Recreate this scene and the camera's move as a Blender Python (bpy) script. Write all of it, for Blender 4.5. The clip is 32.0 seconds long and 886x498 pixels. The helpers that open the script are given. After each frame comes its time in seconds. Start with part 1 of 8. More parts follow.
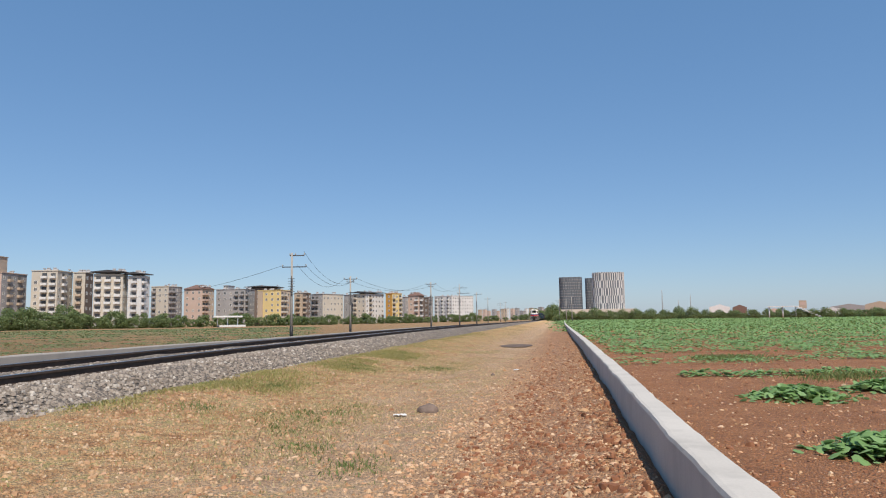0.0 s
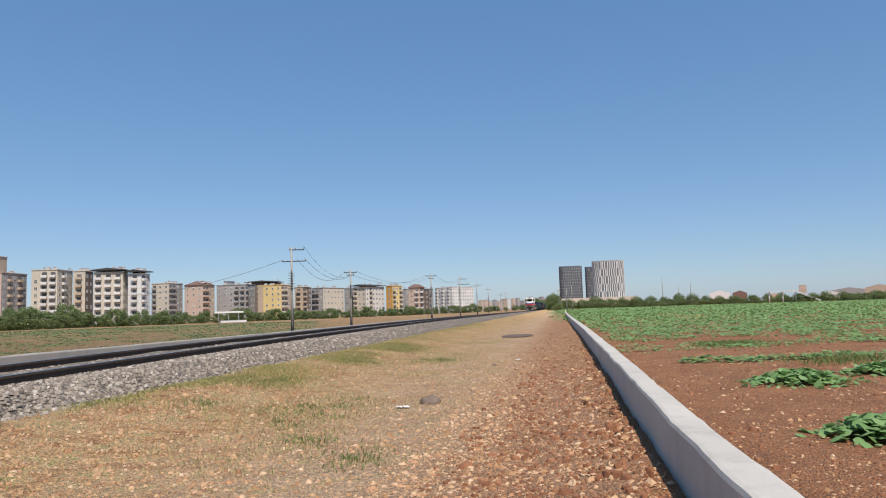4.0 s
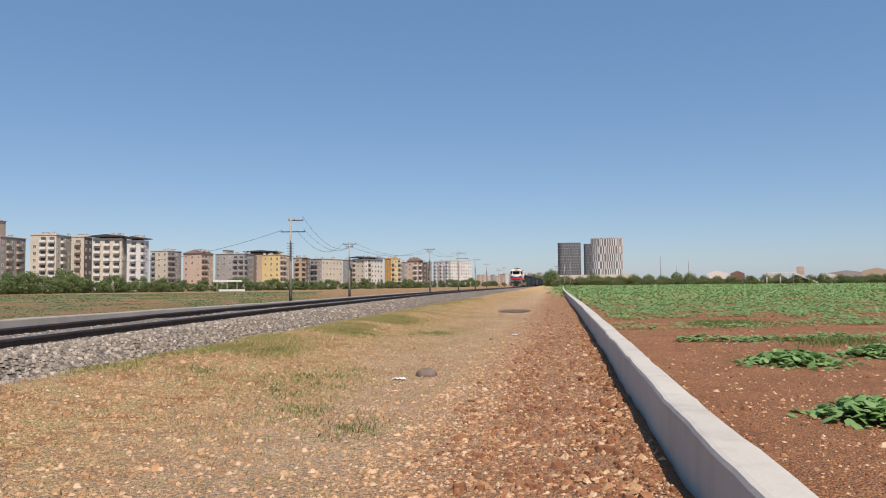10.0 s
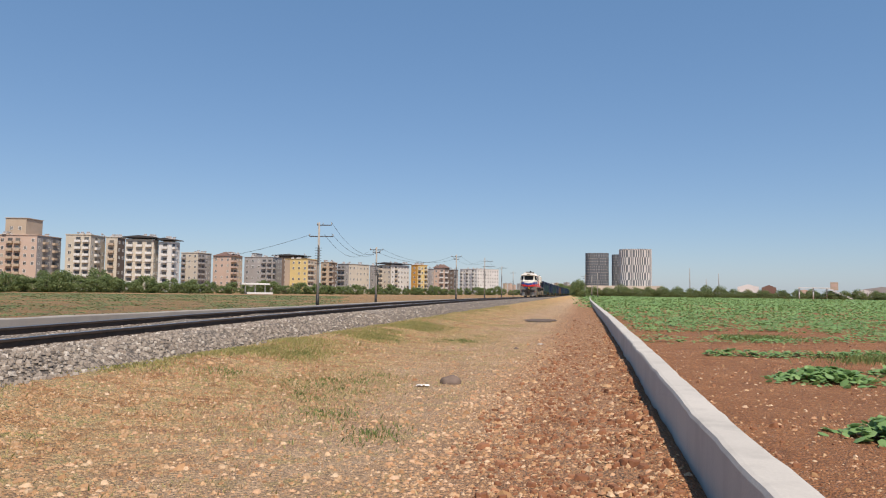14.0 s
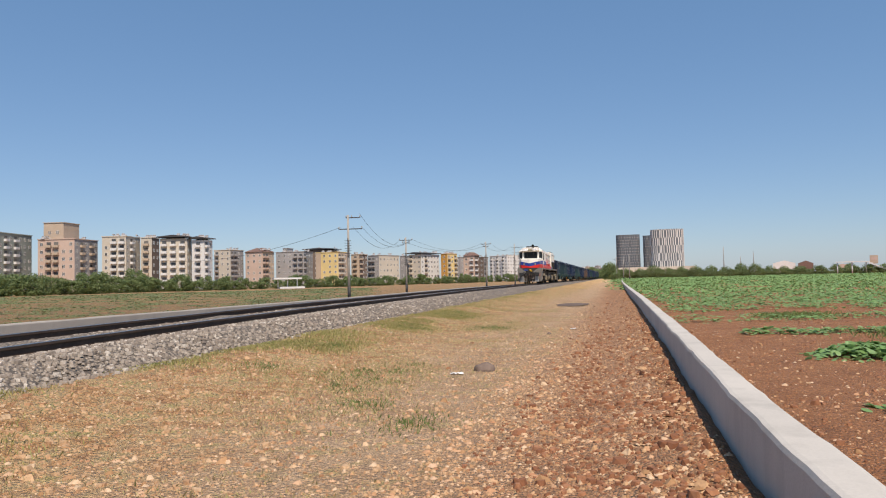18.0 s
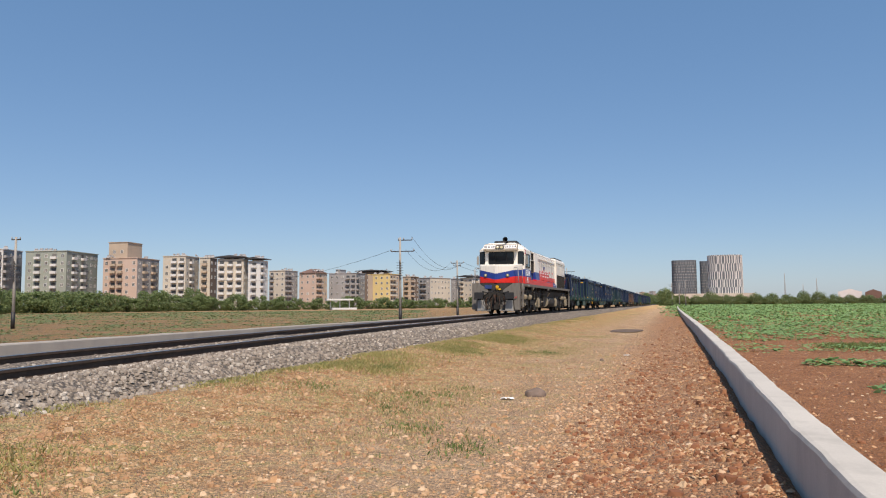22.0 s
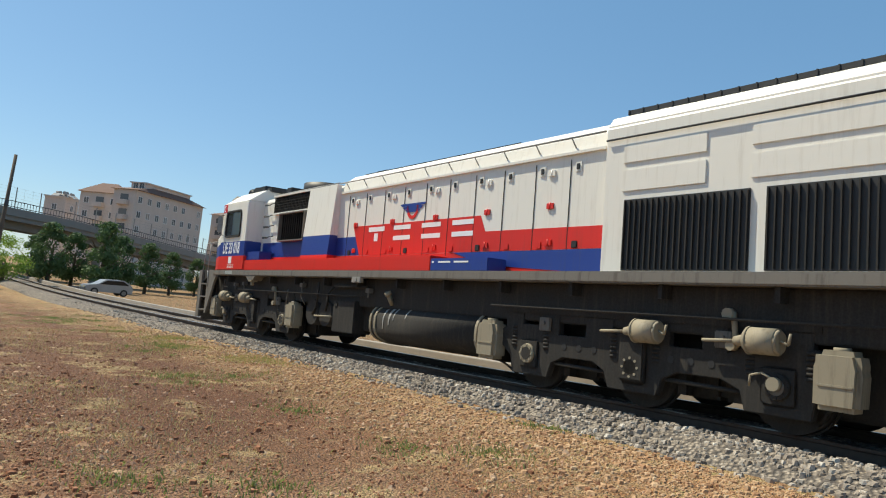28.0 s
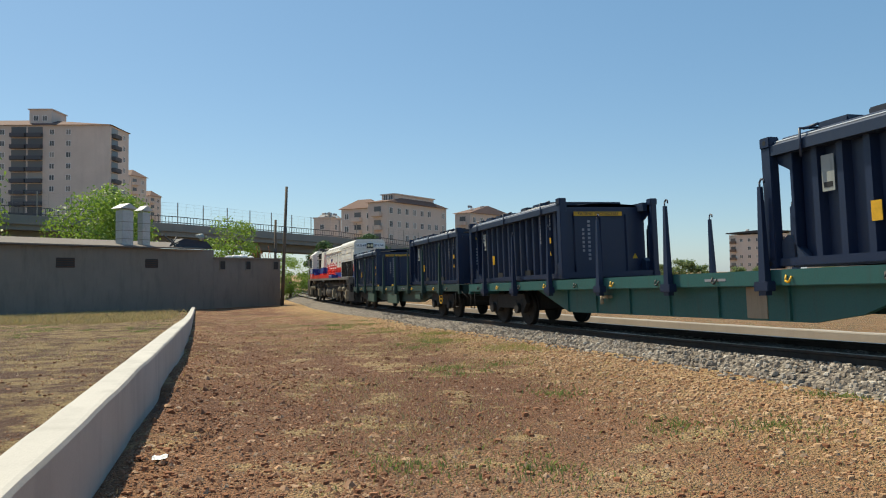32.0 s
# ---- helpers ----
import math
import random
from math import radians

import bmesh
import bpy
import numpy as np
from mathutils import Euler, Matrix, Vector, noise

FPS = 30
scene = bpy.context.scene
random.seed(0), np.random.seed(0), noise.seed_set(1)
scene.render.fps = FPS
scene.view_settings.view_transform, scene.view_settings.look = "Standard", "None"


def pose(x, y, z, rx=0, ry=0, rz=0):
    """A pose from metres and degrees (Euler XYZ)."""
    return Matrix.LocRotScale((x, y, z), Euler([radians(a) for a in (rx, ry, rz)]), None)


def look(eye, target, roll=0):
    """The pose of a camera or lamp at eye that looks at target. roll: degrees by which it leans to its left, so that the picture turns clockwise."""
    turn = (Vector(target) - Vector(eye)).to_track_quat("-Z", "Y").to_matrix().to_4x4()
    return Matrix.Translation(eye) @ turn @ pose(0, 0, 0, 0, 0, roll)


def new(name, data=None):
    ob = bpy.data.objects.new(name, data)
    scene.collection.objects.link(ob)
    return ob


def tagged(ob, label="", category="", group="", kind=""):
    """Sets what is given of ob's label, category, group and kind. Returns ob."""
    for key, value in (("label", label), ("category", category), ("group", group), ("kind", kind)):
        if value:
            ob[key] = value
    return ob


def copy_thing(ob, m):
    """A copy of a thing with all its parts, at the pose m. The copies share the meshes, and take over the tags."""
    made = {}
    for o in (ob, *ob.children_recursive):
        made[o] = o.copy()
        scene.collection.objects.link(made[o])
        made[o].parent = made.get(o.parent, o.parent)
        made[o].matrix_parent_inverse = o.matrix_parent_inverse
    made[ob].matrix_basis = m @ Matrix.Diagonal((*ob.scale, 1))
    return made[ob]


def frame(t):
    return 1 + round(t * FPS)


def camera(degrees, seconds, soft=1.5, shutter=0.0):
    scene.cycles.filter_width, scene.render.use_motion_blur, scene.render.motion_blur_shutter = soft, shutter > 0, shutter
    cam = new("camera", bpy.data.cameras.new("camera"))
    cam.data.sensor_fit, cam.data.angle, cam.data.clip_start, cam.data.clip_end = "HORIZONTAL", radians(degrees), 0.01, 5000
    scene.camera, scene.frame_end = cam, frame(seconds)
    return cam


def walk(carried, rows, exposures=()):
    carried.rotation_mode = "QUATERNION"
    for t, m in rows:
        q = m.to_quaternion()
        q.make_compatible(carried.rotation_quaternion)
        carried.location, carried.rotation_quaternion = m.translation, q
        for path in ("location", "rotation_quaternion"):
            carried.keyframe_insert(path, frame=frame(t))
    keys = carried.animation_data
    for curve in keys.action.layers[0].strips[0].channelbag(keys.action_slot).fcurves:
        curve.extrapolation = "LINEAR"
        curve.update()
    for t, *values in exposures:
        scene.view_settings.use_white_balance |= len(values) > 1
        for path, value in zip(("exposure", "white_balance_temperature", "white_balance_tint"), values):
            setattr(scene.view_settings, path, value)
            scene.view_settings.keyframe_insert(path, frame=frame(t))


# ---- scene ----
EYE = 1.4
cam = camera(63.9, 32.0, soft=1.1)
PATH = [
    (0, pose(0, 0, EYE, 95.65, 0.70, 9.71)),
    (0.5, pose(0, 0, EYE, 94.74, 1.63, 9.38)),
    (1, pose(0, 0, EYE, 94.97, 1.29, 9.57)),
    (1.5, pose(0, 0, EYE, 95.35, 0.82, 10.00)),
    (2, pose(0, 0, EYE, 96.84, 0.87, 9.58)),
    (2.5, pose(0, 0, EYE, 96.36, 1.21, 9.83)),
    (3, pose(0, 0, EYE, 96.03, 1.41, 10.46)),
    (3.5, pose(0, 0, EYE, 95.10, 1.73, 10.01)),
    (5.5, pose(0, 0, EYE, 94.81, 1.30, 8.96)),
    (6, pose(0, 0, EYE, 96.70, -0.95, 9.24)),
    (6.5, pose(0, 0, EYE, 96.92, -0.11, 9.02)),
    (7, pose(0, 0, EYE, 96.49, 0.11, 8.31)),
    (7.5, pose(0, 0, EYE, 96.41, 0.02, 8.07)),
    (8, pose(0, 0, EYE, 95.96, -0.50, 8.39)),
    (8.5, pose(0, 0, EYE, 95.96, -0.28, 8.69)),
    (9, pose(0, 0, EYE, 96.03, -0.16, 9.03)),
    (9.5, pose(0, 0, EYE, 95.06, 0.55, 9.14)),
    (10, pose(0, 0, EYE, 92.85, 0.53, 9.61)),
    (10.5, pose(0, 0, EYE, 93.06, -0.13, 9.66)),
    (11, pose(0, 0, EYE, 93.04, -0.68, 9.98)),
    (11.5, pose(0, 0, EYE, 93.64, -0.98, 10.84)),
    (12, pose(0, 0, EYE, 94.05, -1.22, 10.94)),
    (12.5, pose(0, 0, EYE, 93.31, -1.39, 10.21)),
    (13, pose(0, 0, EYE, 93.58, -0.75, 10.83)),
    (13.5, pose(0, 0, EYE, 93.07, -0.57, 11.54)),
    (14, pose(0, 0, EYE, 93.44, -0.77, 11.71)),
    (14.5, pose(0, 0, EYE, 93.74, -0.84, 11.33)),
    (16.5, pose(0, 0, EYE, 94.24, 1.18, 12.25)),
    (17, pose(0, 0, EYE, 94.25, 0.85, 13.31)),
    (17.5, pose(0, 0, EYE, 94.93, 0.38, 14.42)),
    (18, pose(0, 0, EYE, 92.51, 1.32, 14.17)),
    (18.5, pose(0, 0, EYE, 92.79, 1.14, 14.22)),
    (19, pose(0, 0, EYE, 93.15, 0.82, 14.78)),
    (19.5, pose(0, 0, EYE, 93.41, 0.55, 15.30)),
    (20, pose(0, 0, EYE, 93.74, 0.67, 16.48)),
    (20.5, pose(0, 0, EYE, 93.95, 0.21, 17.06)),
    (21, pose(0, 0, EYE, 94.14, 0.21, 17.45)),
    (21.5, pose(0, 0, EYE, 94.27, 0.34, 17.76)),
    (22, pose(0, 0, EYE, 94.43, 0.41, 18.27)),
    (22.5, pose(0, 0, EYE, 94.39, 0.62, 18.99)),
    (23, pose(0, 0, EYE, 94.43, 0.72, 20.37)),
    (23.5, pose(0, 0, EYE, 94.62, 0.94, 21.77)),
    (24, pose(0, 0, EYE, 94.70, 1.42, 24.30)),
    (24.5, pose(0, 0, EYE, 95.18, 2.14, 29.91)),
    (25, pose(0, 0, EYE, 95.80, 1.75, 32.85)),
    (25.5, pose(0, 0, EYE, 96.90, 1.84, 44.06)),
    (26, pose(0, 0, EYE, 98.19, -0.01, 68.08)),
    (26.5, pose(0, 0, EYE, 97.70, -3.08, 98.72)),
    (28.5, pose(0, 0, EYE, 93.84, -5.98, 151.41)),
    (29, pose(0, 0, EYE, 93.46, -5.57, 153.79)),
    (29.5, pose(0, 0, EYE, 93.39, -5.55, 153.73)),
    (30, pose(0, 0, EYE, 93.45, -5.46, 154.90)),
    (30.5, pose(0, 0, EYE, 93.70, -5.20, 156.35)),
    (31, pose(0, 0, EYE, 92.99, -2.65, 159.77)),
    (31.5, pose(0, 0, EYE, 92.10, 0.27, 162.32)),
    (32, pose(0, 0, EYE, 91.99, 0.49, 165.49)),
]
walk(cam, PATH, exposures=[(0, 0.37, 6750, 12), (9.5, 0.37, 6750, 12), (10, 0.37, 7150, 15), (22, 0.37, 7150, 15), (25, 0.45, 7000, 13), (25.5, 0.5, 6850, 11), (26, 0.6, 6850, 10), (26.5, 0.62, 6850, 8), (28.5, 0.65, 7350, 2), (30, 0.63, 7500, 3), (32, 0.6, 7550, 3)])

# ---- light ----
SUN = Vector((0.36, -0.62, 1.05)).normalized()
world = bpy.data.worlds.new("sky")
scene.world = world
world.use_nodes = True
wn = world.node_tree.nodes
sky = wn.new("ShaderNodeTexSky")
sky.sky_type = "NISHITA"
sky.sun_disc = False
sky.sun_elevation = math.asin(SUN.z)
sky.sun_rotation = math.atan2(SUN.x, SUN.y)
sky.altitude = 650
sky.air_density, sky.dust_density, sky.ozone_density = 1.0, 0.7, 3.0
haze = wn.new("ShaderNodeMix")
haze.data_type = "RGBA"
haze.inputs[0].default_value = 0.5
haze.inputs[7].default_value = (0.62, 1.95, 4.1, 1)
world.node_tree.links.new(sky.outputs[0], haze.inputs[6])
world.node_tree.links.new(haze.outputs[2], wn["Background"].inputs[0])
wn["Background"].inputs[1].default_value = 0.107
sun_data = bpy.data.lights.new("sun", "SUN")
sun_data.energy, sun_data.angle, sun_data.color = 3.8, radians(0.55), (1.0, 0.935, 0.84)
sun = new("sun", sun_data)
sun.matrix_world = look(SUN * 60, (0, 0, 0))

# ---- lines of the place ----
# the track: y, x, rail height, cant in degrees; the walls beside it


def curve(rows, y):
    ys = [r[0] for r in rows]
    i = int(np.clip(np.searchsorted(ys, y) - 1, 0, len(rows) - 2))
    a, b = rows[i], rows[i + 1]
    p, q = rows[max(i - 1, 0)], rows[min(i + 2, len(rows) - 1)]
    h = b[0] - a[0]
    u = (y - a[0]) / h
    out = []
    for k in range(1, len(a)):
        da = (b[k] - p[k]) / max(b[0] - p[0], 1e-6)
        db = (q[k] - a[k]) / max(q[0] - a[0], 1e-6)
        if u < 0 or u > 1:
            out.append(a[k] + (b[k] - a[k]) * u)
            continue
        out.append((2 * u**3 - 3 * u**2 + 1) * a[k] + (u**3 - 2 * u**2 + u) * h * da + (3 * u**2 - 2 * u**3) * b[k] + (u**3 - u**2) * h * db)
    return out


TRACK = [(-300, 26.0, -0.9, 0), (-160, 3.0, -0.85, 0), (-100, -3.6, -0.8, 0), (-64, -5.6, -0.72, 0.3), (-44, -6.62, -0.5, 0.7), (-26, -7.58, -0.17, 1.0), (-12, -8.2, 0.17, 1.05),
         (-5, -8.57, 0.38, 1.15), (0, -8.8, 0.48, 1.2), (10, -9.05, 0.66, 1.25), (24, -9.4, 0.75, 1.2), (60, -9.95, 0.8, 0.4), (130, -10.4, 0.7, 0), (266, -11.3, 0.5, 0), (800, -14, 0.4, 0), (1600, -18, 0.4, 0)]
WALL = [(-55.5, 4.6, -0.9), (-28, 2.45, -0.1), (-14, 1.42, 0.44), (-7.5, 1.11, 0.55), (-3.3, 0.98, 0.56), (3.5, 0.76, 0.56), (14, 0.72, 0.56), (30, 0.62, 0.56), (60, 0.3, 0.55), (120, -0.1, 0.5), (260, -0.3, 0.4), (420, -0.6, 0.4)]
GROUND = [(-3000, -1.4), (-90, -1.25), (-55, -1.18), (-28, -0.6), (-12, -0.16), (2, 0.0), (30, 0.0), (100, 0.02), (260, 0.1), (5000, 0.1)]


def track(y):
    return curve(TRACK, y)


def track_pose(y):
    """The frame of the rails' centre at y: x to the side, y along, z up."""
    x, z, c = track(y)
    x2, z2, _ = track(y + 0.5)
    along = Vector((x2 - x, 0.5, z2 - z)).normalized()
    side = along.cross(Vector((0, 0, 1))).normalized()
    m = Matrix((side, along, side.cross(along))).transposed().to_4x4()
    m.translation = (x, y, z)
    return m @ Matrix.Rotation(radians(c), 4, "Y")


LINE_Y = [-300 + 0.5 * k for k in range(3601)]
LINE_X = [curve(TRACK, y)[0] for y in LINE_Y]
LINE_G = [curve(GROUND, y)[0] for y in LINE_Y]


LINE_W = [curve(WALL, min(max(y, -55.0), 420.0))[0] for y in LINE_Y]


def looked_up(table, y):
    u = min(max((y + 300) * 2, 0.0), 3599.0)
    i = int(u)
    return table[i] + (table[i + 1] - table[i]) * (u - i)


def track_x(y):
    return looked_up(LINE_X, y)


def ground_z(y):
    return looked_up(LINE_G, y)


def lump(x, y, s, k=0.0):
    return noise.noise(Vector((x / s, y / s, k)))

# ---- materials ----


class Mat:
    """Small helper for node materials: a principled surface with named steps."""

    def __init__(self, name, rough=0.7, metal=0.0, color=(0.5, 0.5, 0.5)):
        self.m = bpy.data.materials.new(name)
        self.m.use_nodes = True
        self.n, self.l = self.m.node_tree.nodes, self.m.node_tree.links
        self.p = self.n["Principled BSDF"]
        self.p.inputs["Roughness"].default_value = rough
        self.p.inputs["Metallic"].default_value = metal
        self.p.inputs["Base Color"].default_value = (*color, 1)
        self.co = None

    def put(self, node, slot, value):
        if isinstance(value, bpy.types.NodeSocket):
            self.l.new(value, node.inputs[slot])
        elif value is not None:
            s = node.inputs[slot]
            if s.type == "RGBA":
                value = (*value[:3], 1)
            s.default_value = value

    def coords(self, kind="Object"):
        if kind == "World":
            return self.n.new("ShaderNodeNewGeometry").outputs["Position"]
        return self.n.new("ShaderNodeTexCoord").outputs[kind]

    def noise(self, scale, detail=4.0, rough=0.55, co="Object", stretch=None):
        t = self.n.new("ShaderNodeTexNoise")
        v = self.coords(co)
        if stretch:
            mp = self.n.new("ShaderNodeMapping")
            mp.inputs["Scale"].default_value = stretch
            self.l.new(v, mp.inputs["Vector"])
            v = mp.outputs[0]
        self.l.new(v, t.inputs["Vector"])
        t.inputs["Scale"].default_value, t.inputs["Detail"].default_value, t.inputs["Roughness"].default_value = scale, detail, rough
        return t.outputs["Fac"]

    def cells(self, scale, out="Color", co="Object"):
        t = self.n.new("ShaderNodeTexVoronoi")
        self.l.new(self.coords(co), t.inputs["Vector"])
        t.inputs["Scale"].default_value = scale
        return t.outputs[out]

    def ramp(self, fac, *stops):
        r = self.n.new("ShaderNodeValToRGB")
        self.l.new(fac, r.inputs[0])
        e = r.color_ramp.elements
        while len(e) < len(stops):
            e.new(0.5)
        for el, (at, c) in zip(e, stops):
            el.position = at
            el.color = (*c, 1) if isinstance(c, tuple) else (c, c, c, 1)
        return r.outputs["Color"]

    def mix(self, fac, a, b, mode="MIX"):
        x = self.n.new("ShaderNodeMix")
        x.data_type, x.blend_type = "RGBA", mode
        self.put(x, 0, fac)
        self.put(x, 6, a)
        self.put(x, 7, b)
        return x.outputs[2]

    def math(self, op, a, b=0.0, c=0.0):
        x = self.n.new("ShaderNodeMath")
        x.operation = op
        self.put(x, 0, a)
        self.put(x, 1, b)
        self.put(x, 2, c)
        return x.outputs[0]

    def bump(self, h, strength=0.3, dist=0.02):
        b = self.n.new("ShaderNodeBump")
        b.inputs["Strength"].default_value, b.inputs["Distance"].default_value = strength, dist
        self.l.new(h, b.inputs["Height"])
        self.l.new(b.outputs[0], self.p.inputs["Normal"])
        return self

    def color(self, c):
        self.put(self.p, "Base Color", c)
        return self

    def rough(self, c):
        self.put(self.p, "Roughness", c)
        return self


def paint(name, c, rough=0.4, dirt=(0.16, 0.13, 0.1), amount=0.35, metal=0.0, streak=True):
    """Weathered paint: base colour, fading, grime that runs down."""
    m = Mat(name, rough, metal)
    big = m.noise(0.9, 5, 0.6)
    run = m.noise(2.2, 6, 0.65, stretch=(5, 5, 0.45) if streak else (2, 2, 2))
    fine = m.noise(38, 4, 0.6)
    faded = m.mix(m.ramp(big, (0.3, 0.0), (0.75, 0.22)), c, tuple(min(1, v * 0.86 + 0.02) for v in c))
    g = m.math("MULTIPLY", m.ramp(run, (0.52, 0.0), (0.78, 1.0)), amount)
    m.color(m.mix(g, faded, dirt))
    m.rough(m.ramp(fine, (0.3, max(0.05, rough - 0.1)), (0.7, min(1, rough + 0.15))))
    return m.bump(fine, 0.06, 0.004).m


def plain(name, c, rough=0.6, metal=0.0, var=0.25, scale=14.0, bump=0.15):
    m = Mat(name, rough, metal)
    a, b = m.noise(scale, 5), m.noise(scale * 0.12, 3)
    lo, hi = tuple(v * (1 - var) for v in c), tuple(min(1, v * (1 + var)) for v in c)
    m.color(m.mix(0.5, m.ramp(a, (0.3, lo), (0.7, hi)), m.ramp(b, (0.3, lo), (0.7, hi))))
    return m.bump(a, bump, 0.01).m


def pieces(name, tones, rough=0.85, grain=40.0, bump=0.4, per="object", thin=0.0):
    """Stones and the like: each takes a tone of its own."""
    m = Mat(name, rough)
    if per == "object":
        r = m.n.new("ShaderNodeObjectInfo").outputs["Random"]
    else:
        r = m.n.new("ShaderNodeNewGeometry").outputs["Random Per Island"]
    k = max(1, len(tones) - 1)
    base = m.ramp(r, *[(i / k, t) for i, t in enumerate(tones)])
    g = m.noise(grain, 4)
    m.color(m.mix(m.ramp(g, (0.3, 0.0), (0.75, 0.5)), base, tuple(v * 0.8 for v in tones[0])))
    m.bump(g, bump, 0.01)
    if thin:
        t = m.n.new("ShaderNodeBsdfTranslucent")
        m.l.new(m.p.inputs["Base Color"].links[0].from_socket, t.inputs["Color"])
        x = m.n.new("ShaderNodeMixShader")
        x.inputs[0].default_value = thin
        m.l.new(m.p.outputs[0], x.inputs[1])
        m.l.new(t.outputs[0], x.inputs[2])
        m.l.new(x.outputs[0], m.n["Material Output"].inputs["Surface"])
    return m.m


def concrete(name, c, stain=0.5, scale=1.0):
    m = Mat(name, 0.9)
    big = m.noise(0.35 * scale, 6, 0.65, "World")
    run = m.noise(1.4 * scale, 6, 0.6, "World", (1.6, 1.6, 0.35))
    fine = m.noise(45 * scale, 5, 0.6, "World")
    a = m.mix(m.ramp(big, (0.35, 0.0), (0.7, 1.0)), tuple(v * 0.8 for v in c), c)
    a = m.mix(m.math("MULTIPLY", m.ramp(run, (0.5, 0.0), (0.75, 1.0)), stain), a, tuple(v * 0.5 for v in c))
    m.color(m.mix(m.ramp(fine, (0.35, 0.35), (0.7, 0.0)), a, tuple(v * 0.7 for v in c)))
    return m.bump(fine, 0.35, 0.01).m


def glass(name, c=(0.02, 0.025, 0.03), rough=0.06):
    m = Mat(name, rough, 0.0, c)
    m.p.inputs["Specular IOR Level"].default_value = 0.8
    n = m.noise(0.5, 3)
    return m.color(m.mix(n, c, tuple(v * 2.2 + 0.01 for v in c))).m


WHITE = paint("white loco paint", (0.8, 0.77, 0.7), 0.42, (0.42, 0.36, 0.27), 0.35)
BLUE = paint("blue loco paint", (0.012, 0.045, 0.26), 0.38, (0.08, 0.07, 0.08), 0.3)
RED = paint("red loco paint", (0.68, 0.02, 0.012), 0.38, (0.25, 0.05, 0.03), 0.3)
SILL = paint("grey sill paint", (0.17, 0.155, 0.135), 0.65, (0.045, 0.036, 0.028), 0.85)
UNDER = paint("grimy underframe", (0.019, 0.017, 0.015), 0.8, (0.085, 0.068, 0.05), 0.5)
SOOT = paint("black oily running gear", (0.011, 0.01, 0.0095), 0.8, (0.04, 0.032, 0.025), 0.4)
GRIME = paint("grimy grey steel", (0.14, 0.128, 0.112), 0.75, (0.035, 0.026, 0.018), 0.9)
SOOTY = paint("exhaust-stained white", (0.52, 0.46, 0.38), 0.55, (0.2, 0.15, 0.1), 0.85)
GEAR = paint("dusty brake gear", (0.29, 0.25, 0.18), 0.75, (0.09, 0.07, 0.045), 0.75)
BLACK = plain("black fittings", (0.02, 0.02, 0.021), 0.55)
RUBBER = plain("black rubber hose", (0.016, 0.016, 0.016), 0.8)
STEEL = plain("worn steel", (0.25, 0.24, 0.23), 0.38, 0.9)
RUST = plain("rusty steel", (0.09, 0.05, 0.034), 0.75, 0.3, 0.4)
PIPE = plain("pale grey handrail paint", (0.3, 0.29, 0.27), 0.5)
LETTER = plain("white lettering", (0.85, 0.85, 0.85), 0.5, var=0.05)
DARKLETTER = plain("dark lettering", (0.03, 0.03, 0.05), 0.5, var=0.05)
FLAGRED = plain("flag red", (0.6, 0.012, 0.02), 0.45, var=0.08)
CABGLASS = glass("cab glass", (0.008, 0.01, 0.012), 0.04)
CABGLASS.node_tree.nodes["Principled BSDF"].inputs["Specular IOR Level"].default_value = 0.35
LAMPGLASS = plain("lamp lens", (0.7, 0.62, 0.4), 0.15)
YELLOW = plain("yellow paint", (0.72, 0.4, 0.02), 0.5)
NAVY = paint("navy container paint", (0.0075, 0.02, 0.057), 0.38, (0.024, 0.026, 0.032), 0.3)
# pale colour stands in for sunlight on the rail's sloped edge
LEDGE = paint("ledge painted pale as if sunlit", (0.3, 0.33, 0.37), 0.5, (0.15, 0.15, 0.16), 0.4)
BOXGREEN = paint("green wagon box", (0.042, 0.09, 0.073), 0.6, (0.05, 0.045, 0.035), 0.4)
# lighter copy of the container navy; sun on upward faces is in the colour
NAVYLIT = paint("navy lightened for sunlit faces", (0.014, 0.03, 0.066), 0.45, (0.05, 0.055, 0.075), 0.3)
TEAL = paint("teal wagon paint", (0.016, 0.1, 0.094), 0.5, (0.05, 0.045, 0.035), 0.45)
DKGREEN = paint("dark green wagon paint", (0.009, 0.043, 0.04), 0.55, (0.04, 0.035, 0.03), 0.5)
BROWN = paint("brown wagon paint", (0.11, 0.06, 0.04), 0.6, (0.05, 0.04, 0.03), 0.5)
PATCH = paint("tan primer", (0.3, 0.24, 0.17), 0.7, (0.1, 0.08, 0.06), 0.4)
BOXGREY = paint("pale grey box paint", (0.33, 0.36, 0.34), 0.55, (0.1, 0.09, 0.07), 0.5)
TARP = plain("dark tarpaulin", (0.02, 0.026, 0.045), 0.6)
CONC = concrete("wall concrete", (0.58, 0.545, 0.49), 0.6, 1.3)
RAILWALL = concrete("grey trackside concrete", (0.41, 0.375, 0.335), 0.45)
OLDCONC = concrete("old grey render", (0.27, 0.235, 0.2), 0.6)
BRIDGECONC = concrete("bridge concrete", (0.3, 0.29, 0.27), 0.4, 0.4)
POLECONC = plain("pole concrete", (0.33, 0.31, 0.28), 0.9)
WIRE = plain("dark wire", (0.06, 0.06, 0.065), 0.6)
SLEEPER = plain("concrete sleeper", (0.22, 0.195, 0.17), 0.9)
RAILSTEEL = plain("rail side rust", (0.065, 0.042, 0.03), 0.8, 0.0, 0.4)
RAILTOP = plain("polished rail head", (0.35, 0.34, 0.33), 0.3, 1.0)
